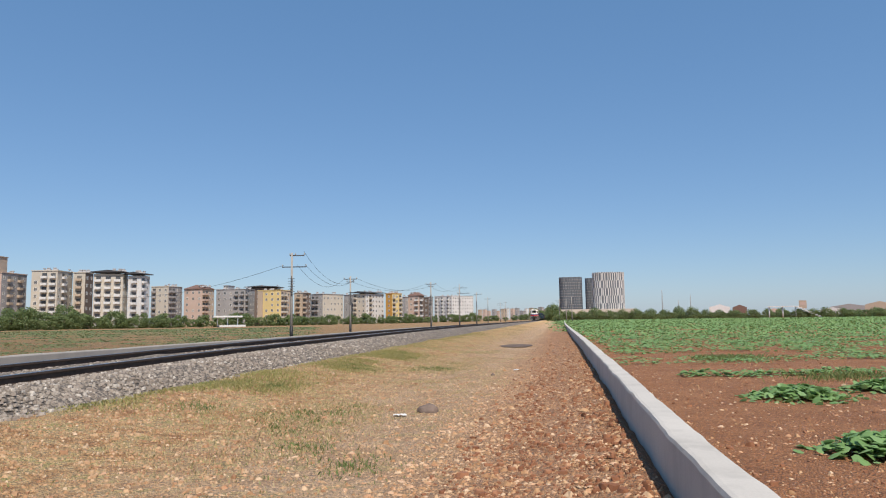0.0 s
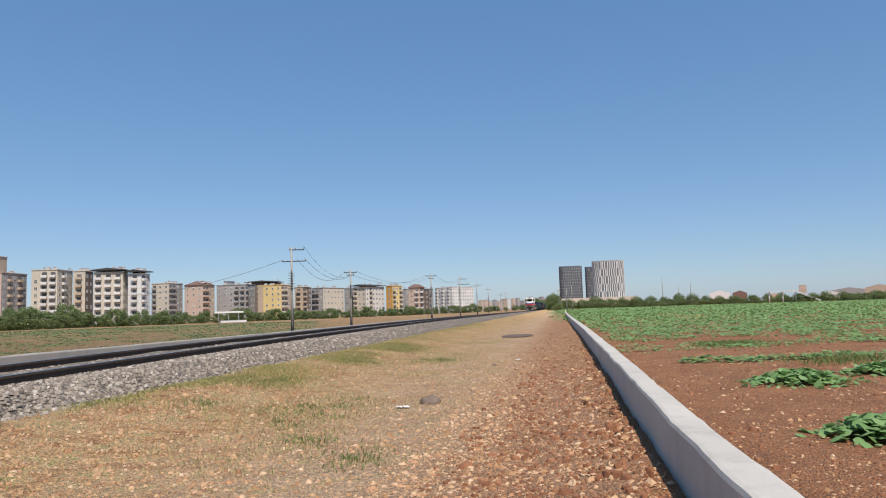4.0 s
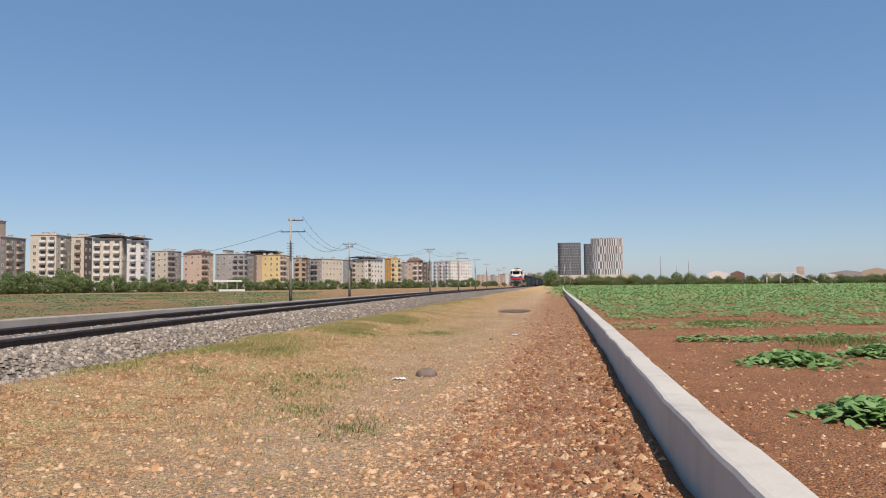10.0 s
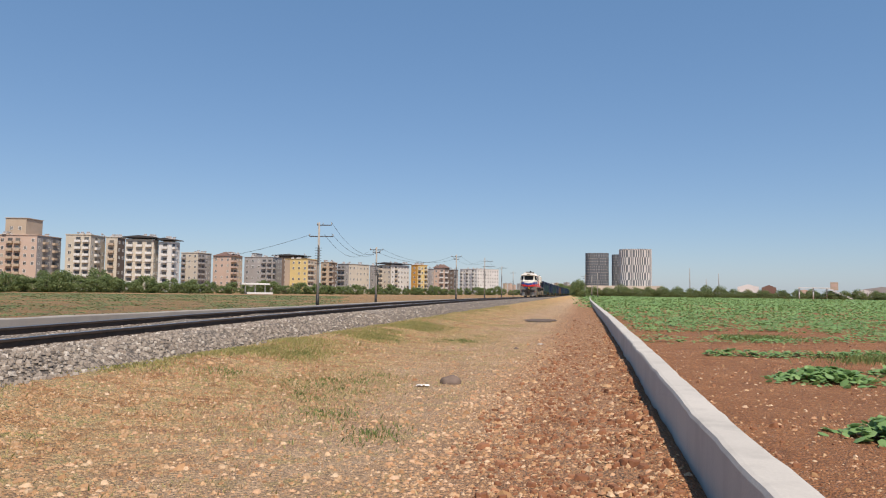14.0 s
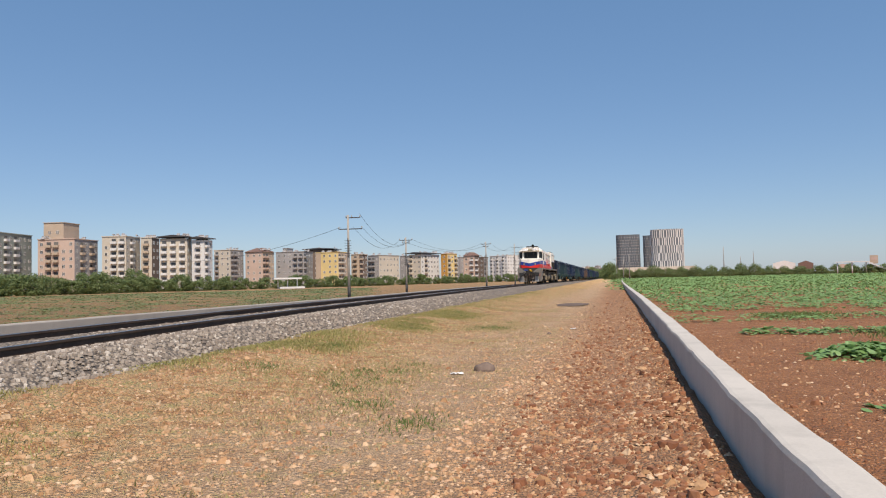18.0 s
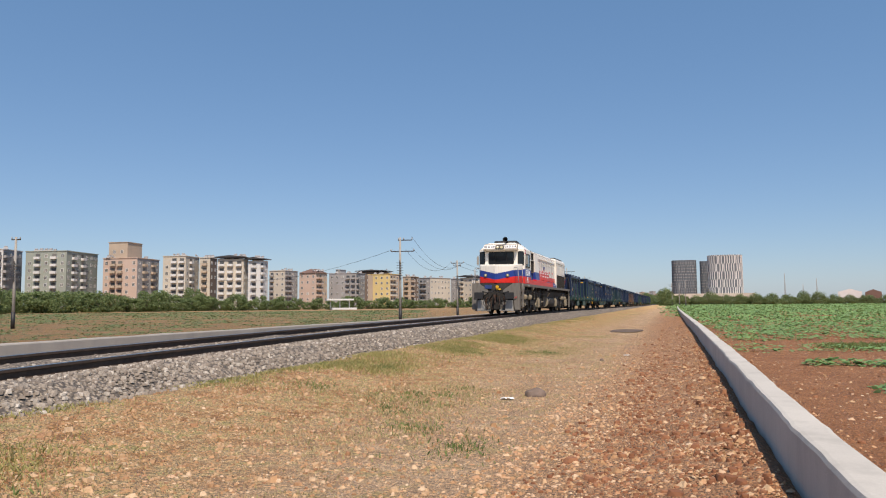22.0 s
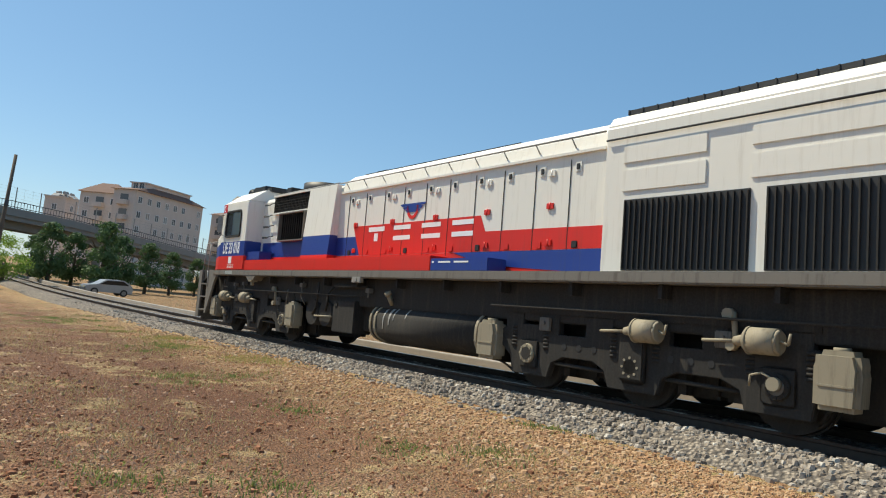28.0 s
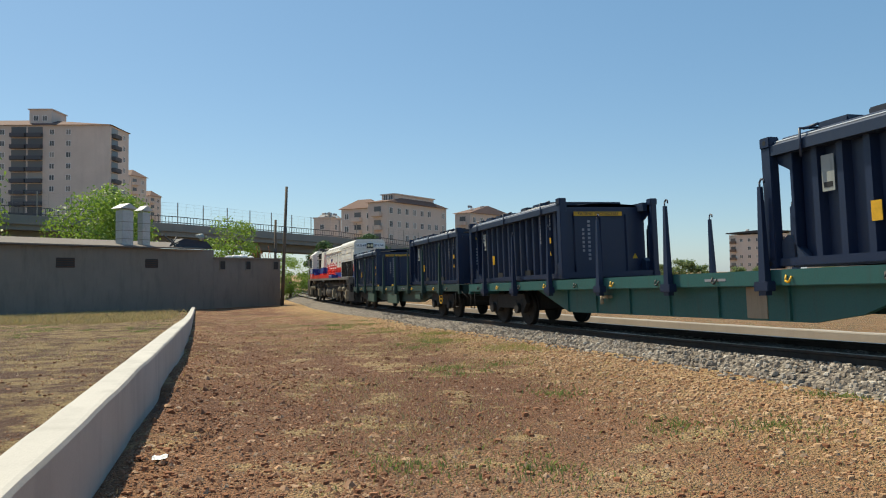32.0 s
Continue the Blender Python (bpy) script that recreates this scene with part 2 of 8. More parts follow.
BALLAST = pieces("ballast stone", [(0.17, 0.14, 0.115), (0.33, 0.28, 0.23), (0.45, 0.39, 0.325), (0.26, 0.21, 0.17), (0.37, 0.315, 0.26), (0.68, 0.62, 0.54)], per="island")
PEBBLE = pieces("path pebble", [(0.32, 0.175, 0.08), (0.46, 0.26, 0.13), (0.57, 0.37, 0.21), (0.66, 0.49, 0.33)], per="island")
REDGRAVEL = pieces("reddish gravel", [(0.2, 0.085, 0.045), (0.28, 0.135, 0.07), (0.36, 0.2, 0.115), (0.52, 0.37, 0.25)], per="island")
PRINT = plain("faded white print", (0.26, 0.27, 0.3), 0.6, var=0.1)
STRAW = pieces("dry grass", [(0.5, 0.38, 0.19), (0.6, 0.48, 0.27), (0.46, 0.37, 0.17), (0.36, 0.34, 0.13)], 0.7, 60, 0.1, "island", 0.3)
VERGE = pieces("yellow-green verge grass", [(0.36, 0.33, 0.11), (0.45, 0.4, 0.16), (0.28, 0.29, 0.09), (0.5, 0.42, 0.19)], 0.7, 60, 0.1, "island", 0.35)
GREENGRASS = pieces("green weeds", [(0.16, 0.22, 0.06), (0.22, 0.28, 0.09), (0.28, 0.31, 0.11)], 0.6, 60, 0.1, "island", 0.45)
CROP = pieces("crop leaf", [(0.19, 0.34, 0.11), (0.26, 0.43, 0.16), (0.16, 0.29, 0.09), (0.33, 0.5, 0.21)], 0.5, 30, 0.2, "island", 0.3)
LEAF = pieces("dark tree leaf", [(0.15, 0.215, 0.08), (0.2, 0.27, 0.105), (0.26, 0.31, 0.125), (0.12, 0.18, 0.07)], 0.6, 8, 0.2, "island", 0.45)
LEAFLIT = pieces("fresh tree leaf", [(0.2, 0.32, 0.05), (0.28, 0.4, 0.07), (0.15, 0.26, 0.04)], 0.55, 8, 0.2, "island", 0.45)
PINE = pieces("conifer leaf", [(0.07, 0.13, 0.045), (0.095, 0.165, 0.055), (0.08, 0.14, 0.05)], 0.7, 8, 0.2, "island", 0.3)
BARK = plain("bark", (0.12, 0.09, 0.065), 0.9)
def window_glass():
    """Panes, each with its own curtain or blind behind the glass."""
    m = Mat("window glass", 0.3)
    r = m.n.new("ShaderNodeObjectInfo").outputs["Random"]
    m.color(m.ramp(r, (0.0, (0.05, 0.055, 0.06)), (0.35, (0.1, 0.1, 0.1)), (0.6, (0.2, 0.185, 0.165)), (0.8, (0.07, 0.075, 0.08)), (1.0, (0.36, 0.33, 0.29))))
    return m.m


WINDOW = window_glass()
FRAMEWHITE = plain("white window frame", (0.7, 0.7, 0.68), 0.5)


def ground_material():
    m = Mat("soil and dust", 0.95)
    at = m.n.new("ShaderNodeAttribute")
    at.attribute_name = "across"
    a = at.outputs["Fac"]
    big, mid, fine = m.noise(0.16, 5, 0.6, "World"), m.noise(1.1, 6, 0.62, "World"), m.noise(22, 5, 0.65, "World")
    grit = m.cells(34, "Distance", "World")
    wob = m.math("ADD", a, m.math("MULTIPLY", m.math("SUBTRACT", mid, 0.5), 0.16))
    wob = m.math("ADD", wob, m.math("MULTIPLY", m.math("SUBTRACT", big, 0.5), 0.14))
    soil = m.ramp(mid, (0.3, (0.37, 0.145, 0.055)), (0.7, (0.54, 0.24, 0.1)))
    dust = m.ramp(mid, (0.28, (0.56, 0.32, 0.165)), (0.72, (0.77, 0.54, 0.34)))
    tuft = m.noise(2.6, 7, 0.68, "World")
    dry = m.ramp(tuft, (0.36, (0.46, 0.215, 0.085)), (0.45, (0.6, 0.34, 0.145)), (0.54, (0.7, 0.475, 0.235)), (0.64, (0.49, 0.4, 0.15)))
    c = m.mix(m.ramp(wob, (0.46, 0.0), (0.64, 1.0)), dry, m.mix(m.ramp(tuft, (0.5, 0.0), (0.6, 0.55)), dust, dry))
    c = m.mix(m.ramp(wob, (0.74, 0.0), (0.86, 1.0)), c, m.mix(0.35, soil, dust))
    c = m.mix(m.ramp(wob, (0.97, 0.0), (1.0, 1.0)), c, soil)
    left = m.mix(m.ramp(tuft, (0.4, 0.1), (0.58, 0.85)), m.mix(0.12, soil, dust), (0.2, 0.19, 0.08))
    c = m.mix(m.ramp(m.math("MULTIPLY", a, -1.0), (0.34, 0.0), (0.38, 1.0)), c, left)
    at2 = m.n.new("ShaderNodeAttribute")
    at2.attribute_name = "south"
    red = m.mix(m.ramp(big, (0.42, 0.0), (0.62, 0.5)), m.mix(0.8, soil, (0.155, 0.062, 0.03)), m.mix(0.3, soil, dust))
    strawy = m.noise(1.2, 6, 0.7, "World")
    strawy = m.math("ADD", strawy, m.math("MULTIPLY", m.ramp(a, (0.99, 0.0), (1.0, 1.0)), 0.06))
    red = m.mix(m.ramp(strawy, (0.54, 0.0), (0.62, 0.8)), red, (0.56, 0.4, 0.19))
    tilled = m.ramp(a, (0.995, 0.0), (1.0, 0.85))
    red = m.mix(tilled, red, m.mix(m.ramp(strawy, (0.5, 0.0), (0.62, 0.7)), (0.1, 0.045, 0.024), (0.45, 0.32, 0.135)))
    c = m.mix(m.math("MULTIPLY", at2.outputs["Fac"], m.ramp(wob, (0.3, 0.2), (0.5, 1.0))), c, red)
    c = m.mix(m.ramp(fine, (0.36, 0.65), (0.58, 0.0)), c, m.mix(0.4, c, (0.08, 0.045, 0.03)))
    c = m.mix(m.ramp(grit, (0.12, 0.6), (0.27, 0.0)), c, (0.6, 0.47, 0.33))
    grain = m.noise(55, 4, 0.7, "World")
    c = m.mix(0.9, c, m.ramp(grain, (0.36, 0.56), (0.58, 1.06)), "MULTIPLY")
    gravel, crumbs = m.cells(46, "Color", "World"), m.cells(15, "Color", "World")
    c = m.mix(0.75, c, m.ramp(m.math("MULTIPLY", gravel, 1.0), (0.05, 0.62), (0.5, 1.05), (0.95, 1.5)), "MULTIPLY")
    c = m.mix(0.2, c, m.ramp(m.math("MULTIPLY", crumbs, 1.0), (0.1, 0.75), (0.6, 1.1), (0.95, 1.35)), "MULTIPLY")
    m.color(c)
    lumps = m.math("MULTIPLY", m.cells(46, "Distance", "World"), -0.5)
    return m.bump(m.math("ADD", lumps, m.math("ADD", fine, m.math("MULTIPLY", mid, 0.6))), 1.0, 0.09).m


GROUNDMAT = ground_material()

# ---- mesh tools ----


def mesh_of(name, bm, *mats, smooth=False):
    me = bpy.data.meshes.new(name)
    bm.to_mesh(me)
    bm.free()
    for m in mats:
        me.materials.append(m)
    if smooth:
        me.polygons.foreach_set("use_smooth", [True] * len(me.polygons))
    return me


def part(name, bm, material, parent, label="", smooth=False, at=None):
    """Links a bmesh as ONE mesh object under a thing or a part."""
    mats = material if isinstance(material, (list, tuple)) else [material]
    ob = new(name, mesh_of(name, bm, *mats, smooth=smooth))
    ob.parent = parent
    if at is not None:
        ob.matrix_basis = at
    if label:
        tagged(ob, label)
    return ob


def share(name, me, parent, at):
    ob = new(name, me)
    ob.parent = parent
    ob.matrix_basis = at
    return ob


def thing(name, label, category, at=None, group="", kind=""):
    ob = new(name)
    ob.empty_display_size = 0.2
    if at is not None:
        ob.matrix_basis = at
    return tagged(ob, label, category, group, kind)


def solid(name, bm, material, label, category="", group="", kind="", at=None, smooth=False):
    ob = part(name, bm, material, None, "", smooth, at)
    return tagged(ob, label, category, group, kind)


def box(bm, x0, x1, y0, y1, z0, z1, bevel=0.0, mat=0, m=None):
    """A box; bevelled where asked."""
    f0 = len(bm.faces)
    vs = [bm.verts.new((x, y, z)) for z in (z0, z1) for y in (y0, y1) for x in (x0, x1)]
    fs = [bm.faces.new([vs[i] for i in q]) for q in ((0, 2, 3, 1), (4, 5, 7, 6), (0, 1, 5, 4), (1, 3, 7, 5), (3, 2, 6, 7), (2, 0, 4, 6))]
    made = vs
    if bevel:
        r = bmesh.ops.bevel(bm, geom=list({e for f in fs for e in f.edges}), offset=bevel, segments=2, affect="EDGES")
        fs = r["faces"] + [f for f in fs if f.is_valid]
        made = list({v for f in fs for v in f.verts})
    for f in fs:
        if f.is_valid:
            f.material_index = mat
    if m is not None:
        bmesh.ops.transform(bm, matrix=m, verts=[v for v in made if v.is_valid])
    return bm


def tube(bm, a, b, r, n=8, r2=None, caps=True, mat=0):
    a, b = Vector(a), Vector(b)
    d = (b - a)
    q = d.to_track_quat("Z", "Y").to_matrix()
    r2 = r if r2 is None else r2
    A = [bm.verts.new(a + q @ Vector((r * math.cos(k * 2 * math.pi / n), r * math.sin(k * 2 * math.pi / n), 0))) for k in range(n)]
    B = [bm.verts.new(b + q @ Vector((r2 * math.cos(k * 2 * math.pi / n), r2 * math.sin(k * 2 * math.pi / n), 0))) for k in range(n)]
    fs = [bm.faces.new((A[k], A[(k + 1) % n], B[(k + 1) % n], B[k])) for k in range(n)]
    if caps:
        fs += [bm.faces.new(A[::-1]), bm.faces.new(B)]
    for f in fs:
        f.material_index = mat
        f.smooth = len(f.verts) == 4
    return bm


def bent(bm, pts, r, n=6, mat=0):
    """A rod that follows points."""
    for a, b in zip(pts, pts[1:]):
        tube(bm, a, b, r, n, mat=mat)
    return bm


def prism(bm, outline, axis, lo, hi, mat=0, bevel=0.0):
    """An outline pushed along an axis (x: points are y, z; y: x, z; z: x, y)."""
    def at(p, k):
        return {"x": (k, p[0], p[1]), "y": (p[0], k, p[1]), "z": (p[0], p[1], k)}[axis]
    A = [bm.verts.new(at(p, lo)) for p in outline]
    B = [bm.verts.new(at(p, hi)) for p in outline]
    n = len(outline)
    fs = [bm.faces.new((A[i], A[(i + 1) % n], B[(i + 1) % n], B[i])) for i in range(n)]
    fs += [bm.faces.new(A[::-1]), bm.faces.new(B)]
    bmesh.ops.recalc_face_normals(bm, faces=fs)
    if bevel:
        r = bmesh.ops.bevel(bm, geom=list({e for f in fs for e in f.edges}), offset=bevel, segments=2, affect="EDGES")
        fs = [f for f in fs if f.is_valid] + r["faces"]
    for f in fs:
        if f.is_valid:
            f.material_index = mat
    return bm


def ring(r0, r1, n=24):
    return [(r1 * math.cos(k * 2 * math.pi / n), r1 * math.sin(k * 2 * math.pi / n)) for k in range(n)], [(r0 * math.cos(k * 2 * math.pi / n), r0 * math.sin(k * 2 * math.pi / n)) for k in range(n)]


def rounded(w, h, r, n=4):
    """Outline of a rounded rectangle round its middle."""
    out = []
    for cx, cy, a0 in ((w / 2 - r, h / 2 - r, 0), (-w / 2 + r, h / 2 - r, 90), (-w / 2 + r, -h / 2 + r, 180), (w / 2 - r, -h / 2 + r, 270)):
        for k in range(n + 1):
            a = radians(a0 + 90 * k / n)
            out.append((cx + r * math.cos(a), cy + r * math.sin(a)))
    return out


def letters(name, text, size, material, parent, m, label="", depth=0.004, xscale=1.0, bold=0.0):
    cu = bpy.data.curves.new(name, "FONT")
    cu.body, cu.size, cu.extrude, cu.align_x, cu.align_y = text, size, depth, "CENTER", "CENTER"
    cu.offset = bold
    cu.resolution_u = 3
    tmp = bpy.data.objects.new("tmp", cu)
    scene.collection.objects.link(tmp)
    bpy.context.view_layer.update()
    me = bpy.data.meshes.new_from_object(tmp)
    bpy.data.objects.remove(tmp)
    me.materials.clear()
    me.materials.append(material)
    me.transform(Matrix.Diagonal((xscale, 1, 1, 1)))
    ob = new(name, me)
    ob.parent = parent
    ob.matrix_basis = m
    return tagged(ob, label) if label else ob


def scatter_mesh(name, verts, faces, material):
    me = bpy.data.meshes.new(name)
    me.from_pydata(verts, [], faces)
    me.materials.append(material)
    me.update()
    return me


def strewn(name, places, shape, material, label, category, seed=1, flat=0.6, smooth=False, parent=None):
    """Many small pieces in one mesh: places are x, y, z, size; shape is verts, faces of one piece."""
    rg = np.random.default_rng(seed)
    V, F = np.array(shape[0], float), np.array(shape[1])
    n = len(places)
    P = np.array(places, float)
    ang = rg.uniform(0, 2 * np.pi, n)
    sx, sy, sz = (P[:, 3] * rg.uniform(0.7, 1.3, n), P[:, 3] * rg.uniform(0.6, 1.1, n), P[:, 3] * flat * rg.uniform(0.6, 1.2, n))
    jit = rg.uniform(0.75, 1.2, (n, len(V), 1))
    v = V[None] * jit
    v = v * np.stack([sx, sy, sz], 1)[:, None]
    ca, sa = np.cos(ang)[:, None], np.sin(ang)[:, None]
    x = v[..., 0] * ca - v[..., 1] * sa + P[:, None, 0]
    y = v[..., 0] * sa + v[..., 1] * ca + P[:, None, 1]
    z = v[..., 2] + P[:, None, 2]
    verts = np.stack([x, y, z], -1).reshape(-1, 3)
    faces = (F[None] + (np.arange(n) * len(V))[:, None, None]).reshape(-1, F.shape[1])
    me = bpy.data.meshes.new(name)
    me.vertices.add(len(verts))
    me.vertices.foreach_set("co", verts.ravel())
    k = F.shape[1]
    me.loops.add(len(faces) * k)
    me.loops.foreach_set("vertex_index", faces.ravel())
    me.polygons.add(len(faces))
    me.polygons.foreach_set("loop_start", np.arange(len(faces)) * k)
    me.polygons.foreach_set("use_smooth", [smooth] * len(faces))
    me.materials.append(material)
    me.update(calc_edges=True)
    ob = new(name, me)
    ob.parent = parent
    return tagged(ob, label, category, kind="stuff")


STONE2 = ([(math.cos(a) * 0.95, math.sin(a), -0.35) for a in (0.1, 1.3, 2.6, 3.9, 5.1)] + [(math.cos(a) * 0.72 + 0.06, math.sin(a) * 0.66, 0.55) for a in (0.5, 1.6, 3.0, 4.2, 5.5)],
          [(0, 1, 5), (1, 6, 5), (1, 2, 6), (2, 7, 6), (2, 3, 7), (3, 8, 7), (3, 4, 8), (4, 9, 8), (4, 0, 9), (0, 5, 9), (5, 6, 7), (5, 7, 8), (5, 8, 9)])
CHIP = ([(1, 0, -0.2), (0.3, 0.95, -0.1), (-0.8, 0.6, -0.2), (-0.8, -0.6, -0.1), (0.3, -0.95, -0.2), (0.35, 0.2, 0.7), (-0.35, -0.1, 0.75)],
        [(0, 1, 5), (1, 2, 5), (2, 6, 5), (2, 3, 6), (3, 4, 6), (4, 5, 6), (4, 0, 5)])
STONE = ([(1, 0, 0), (0.3, 0.95, 0.1), (-0.8, 0.6, -0.1), (-0.8, -0.6, 0.1), (0.3, -0.95, -0.1), (0.1, 0.1, 1), (-0.1, 0, -1)],
         [(0, 1, 5), (1, 2, 5), (2, 3, 5), (3, 4, 5), (4, 0, 5), (1, 0, 6), (2, 1, 6), (3, 2, 6), (4, 3, 6), (0, 4, 6)])

# ---- ground, track, walls ----


def wall_x(y):
    return curve(WALL, y)[0] if y < 420 else -0.6


def surface(x, y):
    """Height of the bare ground."""
    z = ground_z(y)
    lat = x - track_x(y)
    z += 0.035 * lump(x, y, 2.3) + 0.05 * lump(x, y, 7.0, 3)
    if -8 < lat < 9.4:
        z += min(0.26, max(0.08, 0.2 + 0.015 * y)) * math.exp(-((lat - 2.8) / 1.5) ** 2)
    if 4.0 < lat < 13 and -56 < y < 330:
        off = looked_up(LINE_W, y) - x
        if -0.1 < off < 3:
            z += (0.13 if y < 0 else 0.17) * math.exp(-(off / 0.75) ** 2) * (1 + 0.3 * lump(x, y, 0.5, 6))
    if lat < -3.4:
        z -= 0.12 + min(0.5, (-3.4 - lat) * 0.02)
    return z


def steps(near, far, first, grow):
    out, s, v = [0.0], first, 0.0
    while v < far:
        v += s
        if v > near:
            s *= grow
        out.append(v)
    return out


def build_ground():
    px, py = steps(14, 4500, 0.33, 1.16), steps(34, 4500, 0.42, 1.13)
    xs = np.array([-v - 4 for v in px[::-1]] + [v - 4 for v in px[1:]])
    ys = np.array([-v for v in py[::-1]] + py[1:])
    verts, across, south = [], [], []
    for y in ys:
        yc = float(np.clip(y, -290, 1500))
        xt, xw = track(yc)[0], wall_x(float(np.clip(y, -55, 420)))
        for x in xs:
            verts.append((x, y, surface(x, y)))
            across.append((x - xt) / max(xw - xt, 4.0))
            south.append(min(1.0, max(0.0, (2.0 - y) / 9.0)))
    nx, ny = len(xs), len(ys)
    faces = [(j * nx + i, j * nx + i + 1, (j + 1) * nx + i + 1, (j + 1) * nx + i) for j in range(ny - 1) for i in range(nx - 1)]
    me = scatter_mesh("ground", verts, faces, GROUNDMAT)
    for nm, vals in (("across", across), ("south", south)):
        a = me.attributes.new(nm, "FLOAT", "POINT")
        a.data.foreach_set("value", vals)
    me.polygons.foreach_set("use_smooth", [True] * len(me.polygons))
    return tagged(new("ground", me), "red-brown stony soil and pale dust along the railway", kind="structure")


build_ground()


def sweep(name, section, ys, frame_of, material, smooth=False, jitter=0.0):
    """A section of (side, up) points carried along y; closed."""
    rows = []
    for y in ys:
        m = frame_of(y)
        rows.append([tuple(m @ Vector((a + jitter * lump(y, a * 5, 0.7, b), 0, b + jitter * lump(y, b * 7, 0.9, a)))) for a, b in section])
    n = len(section)
    verts = [p for r in rows for p in r]
    faces = [(j * n + i, j * n + (i + 1) % n, (j + 1) * n + (i + 1) % n, (j + 1) * n + i) for j in range(len(rows) - 1) for i in range(n)]
    faces += [tuple(range(n))[::-1], tuple((len(rows) - 1) * n + i for i in range(n))]
    me = scatter_mesh(name, verts, faces, material)
    bm = bmesh.new()
    bm.from_mesh(me)
    bmesh.ops.recalc_face_normals(bm, faces=bm.faces)
    bm.to_mesh(me)
    bm.free()
    if smooth:
        me.polygons.foreach_set("use_smooth", [True] * len(me.polygons))
    return me


def spaced(lo, hi):
    out, y = [], lo
    while y < hi:
        out.append(y)
        y += 1.0 if abs(y) < 70 else (4 if abs(y) < 200 else 15)
    return out + [hi]


track_line = thing("railway_track", "single railway track on grey ballast, rusty rails with worn heads", "railway track", kind="structure")
HEAD = [(-0.036, 0), (0.036, 0), (0.036, -0.035), (0.01, -0.05), (0.01, -0.13), (0.07, -0.15), (0.07, -0.16), (-0.07, -0.16), (-0.07, -0.15), (-0.01, -0.13), (-0.01, -0.05), (-0.036, -0.035)]
for side in (-0.755, 0.755):
    me = sweep("rail", [(side + a, b) for a, b in HEAD], spaced(-200, 1500), track_pose, RAILSTEEL)
    share("rail", me, track_line, Matrix())
    me = sweep("rail_head", [(side - 0.031, 0.004), (side + 0.031, 0.004), (side + 0.036, -0.002), (side - 0.036, -0.002)], spaced(-200, 1500), track_pose, RAILTOP)
    share("rail_head", me, track_line, Matrix())
BED = [(-1.75, -0.16), (-1.2, -0.12), (-0.86, -0.15), (-0.6, -0.12), (0, -0.14), (0.6, -0.12), (0.86, -0.15), (1.3, -0.1), (1.65, -0.14), (2.1, -0.36), (2.6, -0.8), (2.6, -1.5), (-3.0, -1.5), (-2.6, -0.8)]
bedmat = Mat("ballast bed", 0.95)
bc = bedmat.cells(19, "Color", "World")
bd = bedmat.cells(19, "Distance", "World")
# near-black towards the cell edges: shade between stones painted into the colour
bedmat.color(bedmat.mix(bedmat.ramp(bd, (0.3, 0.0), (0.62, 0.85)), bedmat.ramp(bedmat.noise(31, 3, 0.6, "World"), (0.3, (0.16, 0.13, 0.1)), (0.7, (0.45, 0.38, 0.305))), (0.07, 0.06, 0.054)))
bedmat.bump(bd, 0.9, 0.05)
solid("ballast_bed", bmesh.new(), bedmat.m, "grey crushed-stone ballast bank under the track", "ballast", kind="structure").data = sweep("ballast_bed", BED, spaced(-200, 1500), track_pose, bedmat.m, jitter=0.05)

sl = bmesh.new()
prism(sl, [(-1.25, -0.3), (1.25, -0.3), (1.25, -0.13), (0.9, -0.115), (0.55, -0.115), (0.3, -0.15), (-0.3, -0.15), (-0.55, -0.115), (-0.9, -0.115), (-1.25, -0.13)], "y", -0.13, 0.13)
sl_me = mesh_of("sleeper", sl, SLEEPER)
for k in range(200):
    share("sleeper", sl_me, track_line, track_pose(-46 + 0.62 * k) @ pose(0, 0, -0.035))

# loose stones of the bank near the camera
rg = np.random.default_rng(5)
pl = []
for _ in range(25000):
    y = float(np.clip(rg.normal(2, 17), -45, 60))
    a = float(rg.choice([rg.uniform(0.8, 2.5), rg.uniform(1.2, 2.4), rg.uniform(-0.7, 0.7), rg.uniform(-1.8, -0.82)]))
    prof = np.interp(a, [-1.75, -1.2, -0.86, 0.86, 1.3, 1.65, 2.1, 2.6], [-0.16, -0.12, -0.15, -0.15, -0.1, -0.14, -0.36, -0.8])
    p = track_pose(y) @ Vector((a, 0, prof))
    gz = surface(p.x, p.y)
    if gz > p.z + 0.04 and rg.random() < 0.8:
        continue
    pl.append((p.x, p.y, max(p.z, gz) + 0.008, rg.uniform(0.022, 0.052)))
strewn("ballast_stones", pl, STONE2, BALLAST, "loose angular grey and pale ballast stones beside the rails", "gravel", 5, 1.05)


